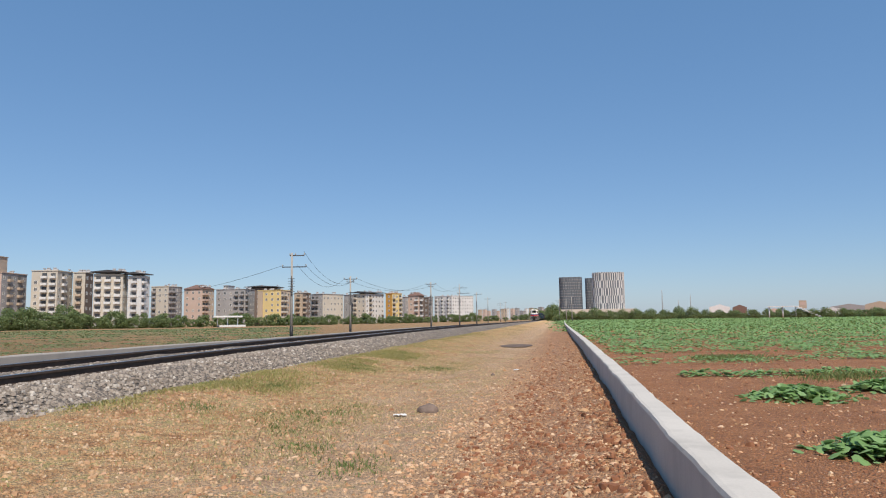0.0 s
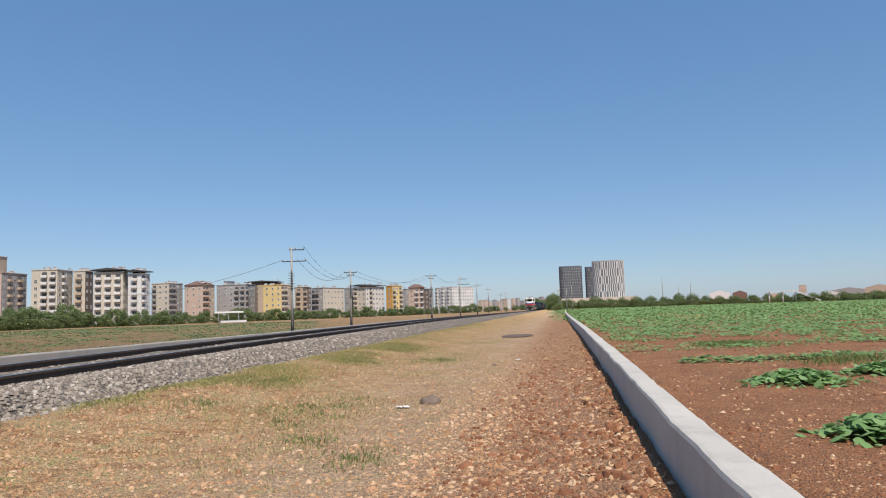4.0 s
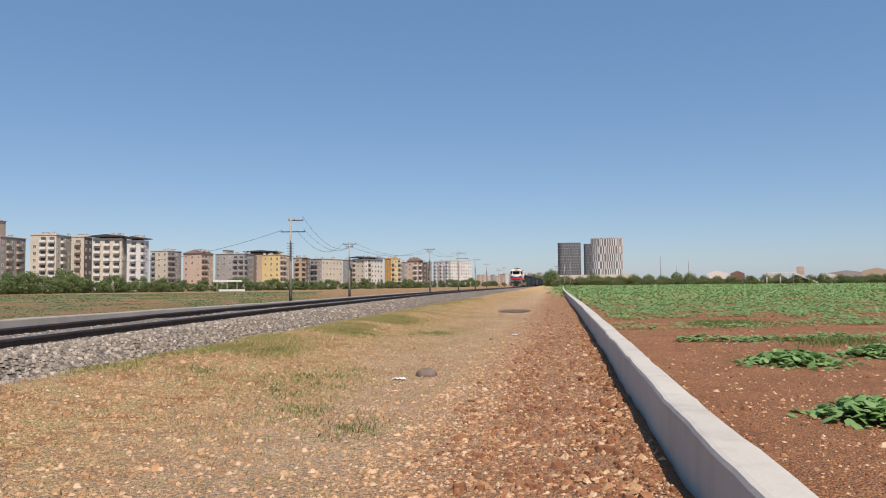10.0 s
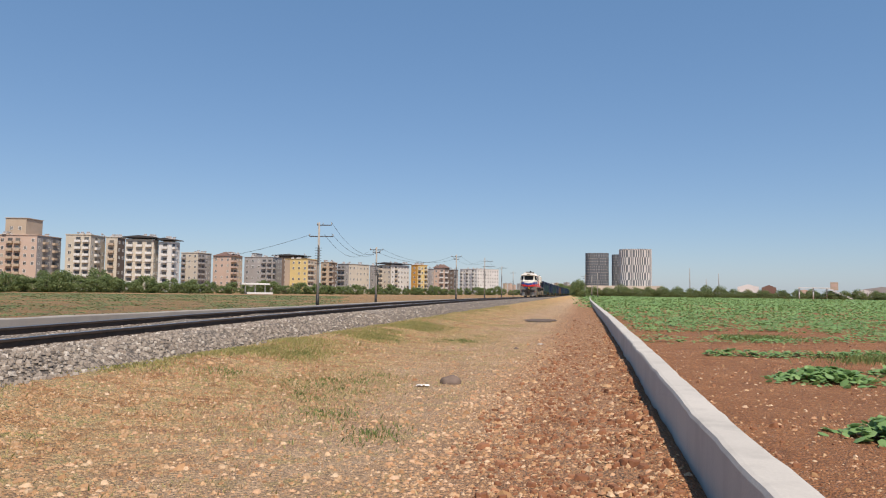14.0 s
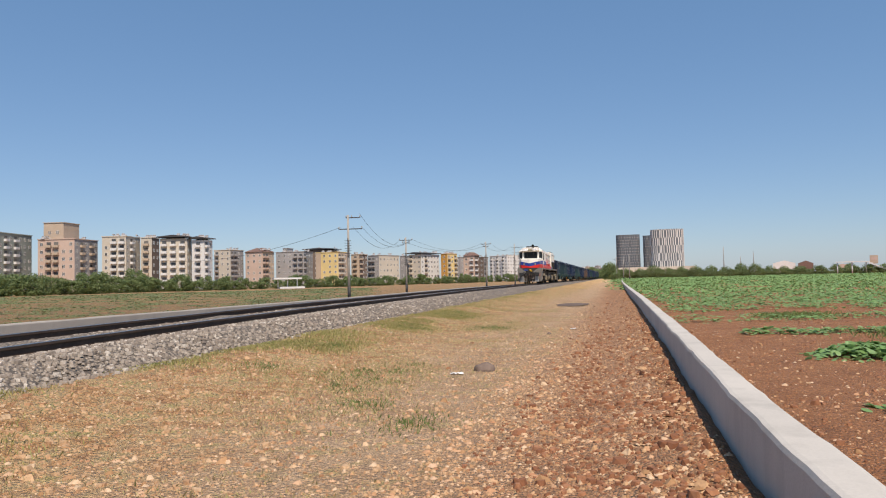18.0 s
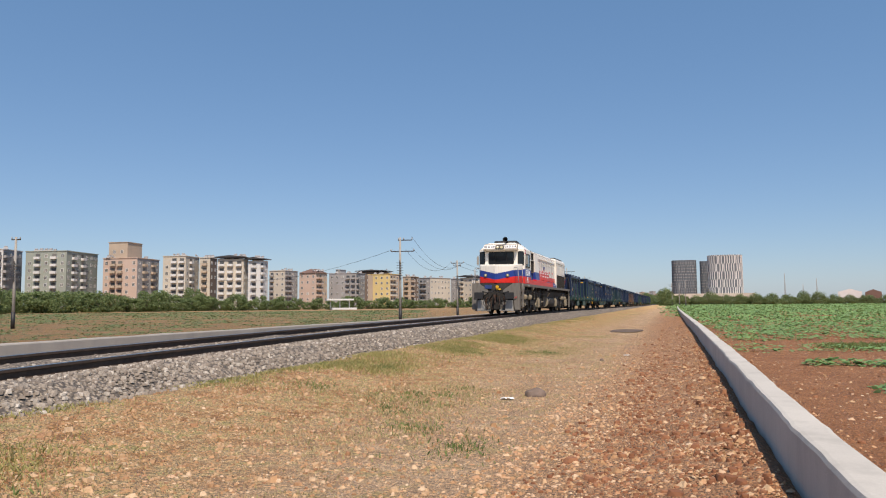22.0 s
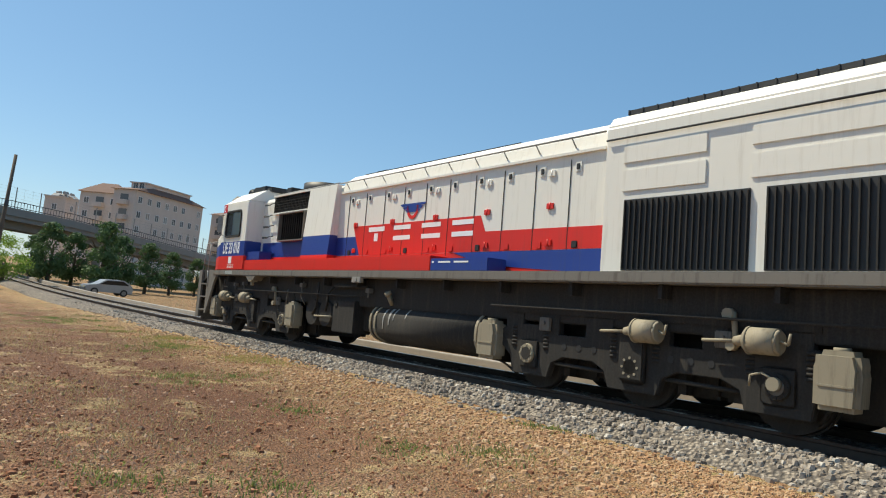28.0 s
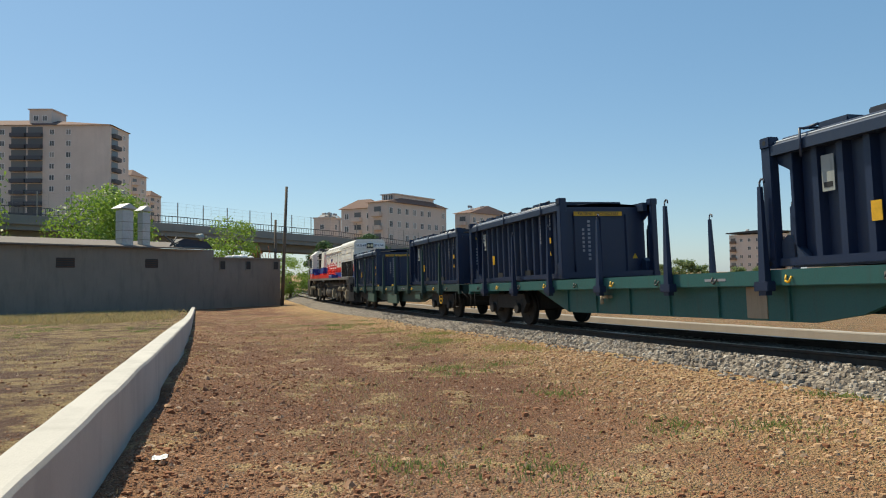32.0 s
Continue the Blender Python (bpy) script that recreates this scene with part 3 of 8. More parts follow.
def low_wall(name, rows_of, ys, thick, material, label, depth):
    """A low cast wall along y; rows_of gives x and top height."""
    sec_ys = ys
    verts, n = [], 8
    for y in sec_ys:
        x, zt = rows_of(y)
        e = 0.018 * lump(y, 0, 0.4, 1) + 0.02 * lump(y, 1, 1.6, 2)
        e *= 1.0 if y > -2 else 0.35
        g = 0.018 * lump(y, 0, 0.4, 5) + 0.02 * lump(y, 1, 1.4, 6)
        g *= 1.0 if y > -2 else 0.35
        h = 0.012 * lump(y, 3, 1.1, 3)
        b = zt - depth
        for dx, z in ((0 + e * 0.4, b), (e, zt - 0.03 + h), (0.012 + e, zt - 0.006 + h), (0.04 + e, zt + h), (thick - 0.04 + g, zt + h * 0.5), (thick - 0.012 + g, zt - 0.006), (thick + g, zt - 0.03), (thick + g, b)):
            verts.append((x + dx, y, z))
    m = len(sec_ys)
    faces = [(j * n + i, j * n + i + 1, (j + 1) * n + i + 1, (j + 1) * n + i) for j in range(m - 1) for i in range(n - 1)]
    faces += [tuple(range(n))[::-1], tuple((m - 1) * n + i for i in range(n))]
    me = scatter_mesh(name, verts, faces, material)
    bm = bmesh.new()
    bm.from_mesh(me)
    bmesh.ops.recalc_face_normals(bm, faces=bm.faces)
    bm.to_mesh(me)
    bm.free()
    return tagged(new(name, me), label, kind="structure")


def fine_ys(lo, hi):
    out, y = [], lo
    while y < hi:
        out.append(y)
        y += 0.22 if -16 < y < 30 else (1.0 if -60 < y < 90 else 6.0)
    return out + [hi]


low_wall("wall_field", lambda y: (curve(WALL, y)[0] - 0.03, curve(WALL, y)[1]), fine_ys(-55.5, 330), 0.235, CONC, "low cast-concrete wall between the dirt track and the field", 1.1)


def far_wall_at(y):
    p = track_pose(y) @ Vector((-3.3, 0, 0))
    return p.x, p.z + float(np.interp(y, [0, 8, 12, 18, 30, 60], [-0.06, -0.01, -0.05, -0.1, -0.15, -0.12]))


low_wall("wall_railway", far_wall_at, fine_ys(-130, 420), 0.2, RAILWALL, "low pale concrete wall along the far side of the track", 1.2)

# ---- locomotive: y from its first axle to the rear, x towards both sides, z from the rails ----
RIDERS, WHEELS = [], []
TONES = [RED, BLUE, WHITE]


def banded(bm, outline, levels, closed=True):
    """Upright walls over a plan outline, in paint bands; levels(x, y) gives heights bottom to top."""
    cols = [[bm.verts.new((x, y, z)) for z in levels(x, y)] for x, y in outline]
    n = len(cols)
    for i in range(n if closed else n - 1):
        a, b = cols[i], cols[(i + 1) % n]
        for k in range(len(a) - 1):
            f = bm.faces.new((a[k], b[k], b[k + 1], a[k + 1]))
            f.material_index = k
    if closed:
        bm.faces.new([c[-1] for c in cols]).material_index = len(cols[0]) - 2
        bm.faces.new([c[0] for c in cols][::-1]).material_index = 0
    bmesh.ops.recalc_face_normals(bm, faces=bm.faces)
    return bm


def soften(bm, offset, angle=20):
    """Rounds the edges of a body that bend by more than the angle; paint bands stay flat."""
    bm.normal_update()
    edges = [e for e in bm.edges if len(e.link_faces) == 2 and e.calc_face_angle(0) > radians(angle)]
    bmesh.ops.bevel(bm, geom=edges, offset=offset, segments=3, affect="EDGES", clamp_overlap=True, material=-1)
    return bm


def pane(bm, w, h, r, m, depth=0.02, mat=0):
    """A rounded plate standing in its own x, z, pushed along y, placed by m."""
    n0 = len(bm.verts)
    prism(bm, rounded(w, h, r), "y", 0, depth, mat)
    bm.verts.ensure_lookup_table()
    bmesh.ops.transform(bm, matrix=m, verts=bm.verts[n0:])
    return bm


def frame_ring(bm, w, h, r, t, m, depth=0.03, mat=0):
    """A rounded frame with an opening."""
    A, B = rounded(w, h, r), rounded(w - 2 * t, h - 2 * t, max(0.01, r - t))
    n = len(A)
    v = [[bm.verts.new(m @ Vector((x, y, z))) for x, z in o] for o, y in ((A, 0), (A, depth), (B, depth), (B, 0))]
    for k in range(4):
        p, q = v[k], v[(k + 1) % 4]
        for i in range(n):
            f = bm.faces.new((p[i], p[(i + 1) % n], q[(i + 1) % n], q[i]))
            f.material_index = mat
    return bm


def side_m(s, x, y, z):
    """A plate's pose on the loco's side s (1: +x, -1: -x): its x runs along the side, its y outwards."""
    return pose(s * x, y, z, 0, 0, -90 if s > 0 else 90)


def front_m(x, y, z, turn=0):
    return pose(x, y, z, 0, 0, 180 + turn)


def wheelset_mesh(r, gauge=0.755, hub=0.12, material=UNDER):
    bm = bmesh.new()
    for s in (-1, 1):
        for a, b, ra, rb in ((gauge - 0.03, gauge + 0.0, r + 0.028, r + 0.028), (gauge + 0.0, gauge + 0.105, r + 0.004, r - 0.004), (gauge + 0.105, gauge + 0.11, r - 0.07, r - 0.07)):
            tube(bm, (s * a, 0, 0), (s * b, 0, 0), ra, 28, rb)
        tube(bm, (s * (gauge + 0.1), 0, 0), (s * (gauge + 0.16), 0, 0), hub * 1.3, 14, hub)
        for k in range(6):
            a = k * math.pi / 3
            tube(bm, (s * (gauge + 0.112), (r - 0.2) * math.cos(a), (r - 0.2) * math.sin(a)), (s * (gauge + 0.118), (r - 0.2) * math.cos(a), (r - 0.2) * math.sin(a)), 0.05, 8)
    tube(bm, (-gauge, 0, 0), (gauge, 0, 0), 0.09, 12)
    return mesh_of("wheelset", bm, material)


def build_loco():
    L = thing("diesel_locomotive", "white, blue and red six-axle diesel locomotive hauling container wagons", "locomotive")
    # frame
    bm = bmesh.new()
    box(bm, -1.38, 1.38, -0.9, 19, 1.6, 1.755, 0.02)
    part("sill", bm, SILL, L, "grey running-board sill")
    bm = bmesh.new()
    box(bm, -1.1, 1.1, -1.3, 18.85, 1.01, 1.6, 0.02)
    for y in np.arange(0.2, 18, 1.5):
        box(bm, -1.3, 1.3, y, y + 0.06, 1.42, 1.6)
    part("main_frame", bm, UNDER, L)
    for s in (-1, 1):
        bm = bmesh.new()
        box(bm, s * 0.9 if s > 0 else -1.31, 1.31 if s > 0 else -0.9, 1.345, 10.3, 1.757, 2.04, 0.012)
        part("walkway_skirt", bm, RED, L, "red skirt under the walkway")
        bm = bmesh.new()
        box(bm, s * 0.9 if s > 0 else -1.31, 1.31 if s > 0 else -0.9, 10.31, 11.9, 1.757, 1.98, 0.012)
        part("walkway_skirt", bm, BLUE, L, "chipped blue walkway box")
        bm = bmesh.new()
        for a, b in ((10.36, 10.42), (10.55, 10.9), (11.0, 11.4)):
            box(bm, s * 1.311 if s > 0 else -1.314, 1.314 if s > 0 else -1.311, a, b, 1.9, 1.93)
        part("paint_chip", bm, LETTER, L)
    # cab
    plan = [(1.34, -0.6), (1.34, 1.37), (-1.34, 1.37), (-1.34, -0.6), (-0.93, -0.76), (0.93, -0.76)]
    bm = bmesh.new()
    banded(bm, plan, lambda x, y: (1.757, 2.17, 2.59, 3.74))
    soften(bm, 0.025)
    part("cab", bm, TONES, L, "white cab with blue and red bands")
    bm = bmesh.new()
    lo, hi = [(x, y, 3.735) for x, y in plan], [(x * 0.6, max(-0.62, min(y, 1.5)), 4.13) for x, y in plan]
    A, B = [bm.verts.new(p) for p in lo], [bm.verts.new(p) for p in hi]
    for i in range(len(A)):
        bm.faces.new((A[i], A[(i + 1) % len(A)], B[(i + 1) % len(A)], B[i]))
    bm.faces.new(B)
    bm.faces.new(A[::-1])
    bmesh.ops.recalc_face_normals(bm, faces=bm.faces)
    soften(bm, 0.03)
    part("cab_roof", bm, WHITE, L)
    # nose with a pointed band
    nose = [(1.25, -0.7), (1.23, -0.95), (1.04, -1.7), (0.96, -1.84), (0.06, -2.1), (-0.06, -2.1), (-0.96, -1.84), (-1.04, -1.7), (-1.23, -0.95), (-1.25, -0.7)]

    def dip(x, y):
        d = max(0.0, 1 - abs(x) / 1.24)
        top = 2.74 + 0.12 * (y + 2.16) / 1.2
        return (1.757, 2.19 - 0.24 * d, 2.55 - 0.26 * d, top - 0.03, top)
    bm = bmesh.new()
    banded(bm, nose, dip)
    soften(bm, 0.06)
    part("nose", bm, TONES + [WHITE], L, "rounded short nose with a pointed blue band")
    bm = bmesh.new()
    prism(bm, [(-1.16, 3.72), (-1.08, 3.63), (-0.7, 3.62), (-0.6, 4.08), (-0.98, 4.0)], "x", -0.98, 0.98, bevel=0.02)
    part("visor", bm, SOOTY, L, "brow over the windscreen with number boards")
    # windscreens, corner and side windows
    bm = bmesh.new()
    pane(bm, 1.42, 0.66, 0.07, front_m(0, -0.75, 3.24), 0.035)
    g = part("windscreen", bm, CABGLASS, L)
    bm = bmesh.new()
    frame_ring(bm, 1.5, 0.74, 0.1, 0.045, front_m(0, -0.757, 3.24), 0.03)
    part("rubber_seal", bm, RUBBER, g)
    for s in (-1, 1):
        bm = bmesh.new()
        bent(bm, [(s * 0.3, -0.82, 3.58), (s * 0.32, -0.825, 3.25), (s * 0.36, -0.82, 3.0)], 0.012)
        part("wiper", bm, BLACK, L)
        m = pose(s * 1.135, -0.675, 3.22, 0, 0, 180 + s * 21.3)
        bm = bmesh.new()
        pane(bm, 0.31, 0.76, 0.09, m, 0.02)
        g = part("corner_window", bm, CABGLASS, L)
        bm = bmesh.new()
        frame_ring(bm, 0.37, 0.82, 0.11, 0.04, m, 0.035)
        part("rubber_seal", bm, RUBBER, g)
        # side window: frame, dark opening, sliding pane
        bm = bmesh.new()
        pane(bm, 1.1, 0.72, 0.09, side_m(s, 1.334, 0.35, 3.115), 0.012)
        g = part("side_window", bm, CABGLASS, L)
        bm = bmesh.new()
        frame_ring(bm, 1.19, 0.8, 0.12, 0.05, side_m(s, 1.337, 0.35, 3.115), 0.035)
        part("rubber_seal", bm, RUBBER, g)
        bm = bmesh.new()
        box(bm, s * 1.347 if s > 0 else -1.358, 1.358 if s > 0 else -1.347, 0.3, 0.34, 2.78, 3.46)
        pane(bm, 0.52, 0.66, 0.04, side_m(s, 1.347, 0.6, 3.115), 0.006)
        part("sliding_pane", bm, glass("sliding glass", (0.05, 0.07, 0.09), 0.08), g)
        # mirror
        bm = bmesh.new()
        bent(bm, [(s * 1.34, -0.45, 3.42), (s * 1.47, -0.5, 3.42), (s * 1.47, -0.5, 2.84), (s * 1.34, -0.42, 2.8)], 0.012)
        pane(bm, 0.13, 0.5, 0.05, pose(s * 1.47, -0.47, 3.13, 0, 0, 160 * s), 0.05)
        part("mirror", bm, PIPE, L)
        # flag: red field, crescent and star
        bm = bmesh.new()
        pane(bm, 0.29, 0.25, 0.004, side_m(s, 1.339, -0.42, 3.61), 0.006)
        fl = part("flag", bm, FLAGRED, L, "red flag panel with white crescent and star")
        bm = bmesh.new()
        out = [(0.09 * math.cos(a), 0.09 * math.sin(a)) for a in np.linspace(0.62, 2 * math.pi - 0.62, 22)]
        inn = [(0.036 + 0.071 * math.cos(a), 0.071 * math.sin(a)) for a in np.linspace(2 * math.pi - 0.82, 0.82, 22)]
        c = Matrix.Translation((s * 1.3465, -0.45, 3.61)) @ (Matrix.Rotation(radians(-90 if s > 0 else 90), 4, "Z"))
        flip = -1 if s > 0 else 1
        va = [bm.verts.new(c @ Vector((flip * x, 0.0, z))) for x, z in out]
        vb = [bm.verts.new(c @ Vector((flip * x, 0.0, z))) for x, z in inn[::-1]]
        for k in range(len(va) - 1):
            bm.faces.new((va[k], va[k + 1], vb[k + 1], vb[k]))
        st = []
        for k in range(10):
            rr, a = (0.034, k * math.pi / 5) if k % 2 == 0 else (0.014, k * math.pi / 5)
            st.append(bm.verts.new(c @ Vector((flip * (0.1 + rr * math.cos(a)), 0.0, 0.01 + rr * math.sin(a)))))
        bm.faces.new(st)
        part("crescent", bm, LETTER, fl)
        letters("number", "DE 33 018", 0.46, LETTER, L, side_letters(s, 1.3415, 0.335, 2.385), "white painted running number", xscale=0.67, bold=0.008)
        bm = bmesh.new()
        pane(bm, 0.24, 0.2, 0.004, side_m(s, 1.339, 0.32, 2.05), 0.005)
        part("data_plate", bm, LETTER, L, "plain white plate")
        bm = bmesh.new()
        for k in range(3):
            y0 = 0.15
            for w in (0.16, 0.05, 0.2, 0.08):
                box(bm, s * 1.339 if s > 0 else -1.343, 1.343 if s > 0 else -1.339, y0, y0 + w * 0.85, 1.9 - k * 0.042, 1.915 - k * 0.042)
                y0 += w
        part("small_print", bm, LETTER, L)
        bm = bmesh.new()
        box(bm, s * 1.381 if s > 0 else -1.386, 1.386 if s > 0 else -1.381, 0.15, 0.7, 1.63, 1.73)
        part("maker_plate", bm, BOXGREY, L)
    # number boards and headlights
    for x in (-0.62, 0.62):
        bm = bmesh.new()
        pane(bm, 0.68, 0.23, 0.01, pose(x, -1.074, 3.863, 32.7, 0, 180), 0.016)
        nb = part("number_board", bm, LETTER, L, "white number board")
        letters("number", "DE 33 018", 0.19, DARKLETTER, nb, pose(x, -1.096, 3.877, 57.3, 0, 0), xscale=0.75, bold=0.003)
    bm = bmesh.new()
    prism(bm, rounded(0.5, 0.27, 0.1), "y", -1.18, -0.9)
    bmesh.ops.translate(bm, vec=(0, 0, 3.84), verts=bm.verts)
    hl = part("headlight_box", bm, SILL, L)
    for x in (-0.12, 0.12):
        bm = bmesh.new()
        tube(bm, (x, -1.18, 3.84), (x, -1.22, 3.84), 0.105, 20, 0.1)
        part("headlight", bm, STEEL, hl)
        bm = bmesh.new()
        tube(bm, (x, -1.21, 3.84), (x, -1.228, 3.84), 0.085, 20, 0.07)
        part("headlight_lens", bm, LAMPGLASS, hl)
    for x in (-0.62, 0.62):
        bm = bmesh.new()
        tube(bm, (x, -1.9, 2.2), (x * 1.02, -1.985, 2.2), 0.1, 20)
        ml = part("marker_light", bm, STEEL, L, "round marker light with chrome rim")
        bm = bmesh.new()
        tube(bm, (x * 1.02, -1.975, 2.2), (x * 1.025, -2.005, 2.2), 0.07, 18, 0.04)
        part("lens", bm, LAMPGLASS, ml)
    # horn and roof fittings
    bm = bmesh.new()
    for a, b, r1, r2 in ((-1.35, -1.22, 0.15, 0.075), (-1.22, -1.02, 0.075, 0.04), (-1.02, -0.7, 0.04, 0.03)):
        tube(bm, (0.3, a + 0.3, 4.3 - (a + 1.35) * 0.18), (0.3, b + 0.3, 4.3 - (b + 1.35) * 0.18), r1, 16, r2, caps=False)
    box(bm, 0.24, 0.36, -0.62, -0.4, 4.05, 4.22)
    part("horn", bm, BLACK, L)
    bm = bmesh.new()
    prism(bm, [(-0.05, 4.1), (0.03, 4.26), (0.16, 4.32), (0.9, 4.27), (0.95, 4.1)], "x", -0.6, 0.72, bevel=0.02)
    for k in range(5):
        box(bm, -0.5, 0.66, 0.38 + k * 0.1, 0.43 + k * 0.1, 4.25, 4.32)
    part("roof_unit", bm, BLACK, L, "black roof cooling unit")
    bm = bmesh.new()
    box(bm, -0.5, 0.74, 1.12, 1.48, 4.08, 4.22, 0.02)
    part("roof_box", bm, BLACK, L)
    bm = bmesh.new()
    box(bm, 0.2, 0.7, 2.4, 2.72, 3.86, 4.1, 0.02)
    part("roof_box", bm, BLACK, L)
    bm = bmesh.new()
    tube(bm, (0, 3.4, 3.85), (0, 3.4, 4.18), 0.62, 32, 0.6)
    tube(bm, (0, 3.4, 4.18), (0, 3.4, 4.2), 0.52, 32, 0.5)
    part("roof_fan", bm, BLACK, L, "round black fan housing")
    # long hood
    def hood_section(w, side_top, roof, rim):
        return [(-w, 1.757), (w, 1.757), (w, side_top), (w * 0.93, side_top + (roof - side_top) * 0.55), (rim, roof - 0.02), (rim * 0.6, roof), (-rim * 0.6, roof), (-rim, roof - 0.02), (-w * 0.93, side_top + (roof - side_top) * 0.55), (-w, side_top)]
    bm = bmesh.new()
    prism(bm, hood_section(0.86, 3.72, 3.9, 0.6), "y", 1.3, 5.93)
    part("hood", bm, WHITE, L, "white engine hood behind the cab")
    bm = bmesh.new()
    prism(bm, hood_section(0.86, 3.6, 4.08, 0.55), "y", 5.93, 13.95)
    part("hood", bm, WHITE, L, "white engine hood with access doors")
    bm = bmesh.new()
    prism(bm, hood_section(0.98, 3.86, 4.06, 0.84), "y", 13.95, 18.87, bevel=0.03)
    part("radiator_hood", bm, WHITE, L, "white radiator section with dark grilles")
    bm = bmesh.new()
    for x in np.arange(-0.8, 0.81, 0.16):
        box(bm, x - 0.01, x + 0.01, 14.2, 18.45, 4.05, 4.12)
    for y in np.arange(14.2, 18.46, 0.24):
        box(bm, -0.82, 0.82, y - 0.01, y + 0.01, 4.052, 4.125)
    part("roof_mesh", bm, BLACK, L, "black mesh over the radiator fans")
    bm = bmesh.new()
    box(bm, -0.5, 0.5, 6.3, 11.6, 4.08, 4.1, 0.005)
    box(bm, -0.2, 0.35, 6.55, 7.0, 4.1, 4.17, 0.02)
    part("roof_hatch", bm, BLACK, L)
    for s in (-1, 1):
        w = 0.862

        def plate(name, pts, mat, lab="", x=w, t=0.005):
            b2 = bmesh.new()
            prism(b2, pts, "x", min(s * x, s * (x + t)), max(s * x, s * (x + t)))
            return part(name, b2, mat, L, lab)
        plate("blue_band", [(1.52, 2.15), (5.95, 2.15), (5.95, 2.56), (1.52, 2.56)], BLUE)
        plate("red_band", [(1.52, 1.757), (5.95, 1.757), (5.95, 2.148), (1.52, 2.148)], RED)
        plate("blue_band", [(5.95, 2.14), (6.96, 2.14), (6.74, 2.56), (5.95, 2.56)], BLUE)
        plate("red_band", [(5.95, 1.757), (13.2, 1.757), (13.2, 2.13), (5.95, 2.13)], RED)
        plate("red_panel", [(6.965, 2.135), (13.94, 2.135), (13.94, 2.47), (11.25, 2.49), (11.1, 2.78), (6.62, 2.79)], RED, "red panel with slanted ends")
        plate("blue_band", [(11.3, 1.9), (13.94, 1.757), (13.94, 2.13), (10.4, 2.13)], BLUE, x=0.868)
        plate("red_band", [(18.47, 2.13), (18.85, 2.13), (18.85, 2.5), (18.47, 2.5)], RED, x=0.982)
        plate("blue_band", [(18.47, 1.757), (18.85, 1.757), (18.85, 2.13), (18.47, 2.13)], BLUE, x=0.982)
        # operator's mark as plain shapes
        xx = (s * 0.8695 if s > 0 else -0.8725, 0.8725 if s > 0 else -0.8695)
        for y0, y1, z0, z1 in ((7.31, 7.95, 2.64, 2.74), (7.55, 7.7, 2.43, 2.6), (8.31, 8.93, 2.645, 2.735), (8.31, 8.93, 2.43, 2.52), (9.32, 9.94, 2.645, 2.735), (9.32, 9.94, 2.43, 2.52), (10.3, 10.92, 2.645, 2.735), (10.3, 10.92, 2.43, 2.52)):
            b2 = bmesh.new()
            box(b2, xx[0], xx[1], y0, y1, z0, z1)
            part("mark_bar", b2, LETTER, L, "plain white bar")
        b2 = bmesh.new()
        wing = [(0.1, 3.16), (0.46, 3.16), (0.4, 3.11), (0.2, 3.11), (0.36, 3.095), (0.3, 3.045), (0.18, 3.05), (0.26, 3.03), (0.2, 2.98), (0.06, 2.98)]
        prism(b2, [(8.95 + a, z) for a, z in wing] + [(8.95 - a, z) for a, z in wing[::-1]], "x", *xx)
        em = part("emblem", b2, BLUE, L, "plain winged badge shape")
        b2 = bmesh.new()
        o = [(0.21 * math.cos(a), 0.24 * math.sin(a)) for a in np.linspace(math.pi * 0.95, math.pi * 2.05, 14)]
        i2 = [(0.14 * math.cos(a), 0.17 * math.sin(a)) for a in np.linspace(math.pi * 2.05, math.pi * 0.95, 14)]
        prism(b2, [(8.95 + a, 3.08 + b) for a, b in o + i2], "x", *xx)
        part("badge_ring", b2, RED, em)
        # doors: seams, hinges, latches
        for k in range(10):
            y = 6.35 + k * 0.76
            b2 = bmesh.new()
            box(b2, s * w if s > 0 else -w - 0.009, w + 0.009 if s > 0 else -w, y - 0.006, y + 0.006, 2.08, 3.52)
            part("door_seam", b2, UNDER, L)
            if k % 2 == 0 and k < 9:
                for z in (3.3, 2.78, 2.2):
                    b2 = bmesh.new()
                    box(b2, s * w if s > 0 else -w - 0.025, w + 0.025 if s > 0 else -w, y + 0.3, y + 0.36, z, z + 0.09)
                    box(b2, s * w if s > 0 else -w - 0.025, w + 0.025 if s > 0 else -w, y + 0.38, y + 0.44, z, z + 0.09)
                    tube(b2, (s * (w + 0.02), y + 0.37, z - 0.01), (s * (w + 0.02), y + 0.37, z + 0.1), 0.016, 6)
                    part("hinge", b2, WHITE if z > 2.8 else RED, L)
            b2 = bmesh.new()
            box(b2, s * w if s > 0 else -w - 0.013, w + 0.013 if s > 0 else -w, y + 0.1, y + 0.22, 3.32, 3.47)
            lt = part("latch_plate", b2, WHITE, L)
            b2 = bmesh.new()
            box(b2, s * (w + 0.013) if s > 0 else -w - 0.03, w + 0.03 if s > 0 else -w - 0.013, y + 0.13, y + 0.19, 3.35, 3.44, 0.005)
            part("latch", b2, BLACK, lt)
            b2 = bmesh.new()
            box(b2, s * w if s > 0 else -w - 0.02, w + 0.02 if s > 0 else -w, y + 0.1, y + 0.22, 2.15, 2.26, 0.01)
            part("lock", b2, BLACK if k % 3 == 0 else RED, L)
        # eaves lip and handrail
        b2 = bmesh.new()
        box(b2, s * 0.83 if s > 0 else -0.91, 0.91 if s > 0 else -0.83, 5.95, 13.9, 3.59, 3.63)
        part("drip_edge", b2, WHITE, L)
        b2 = bmesh.new()
        bent(b2, [(s * 0.93, 2.1, 3.86), (s * 0.93, 5.9, 3.86)], 0.016)
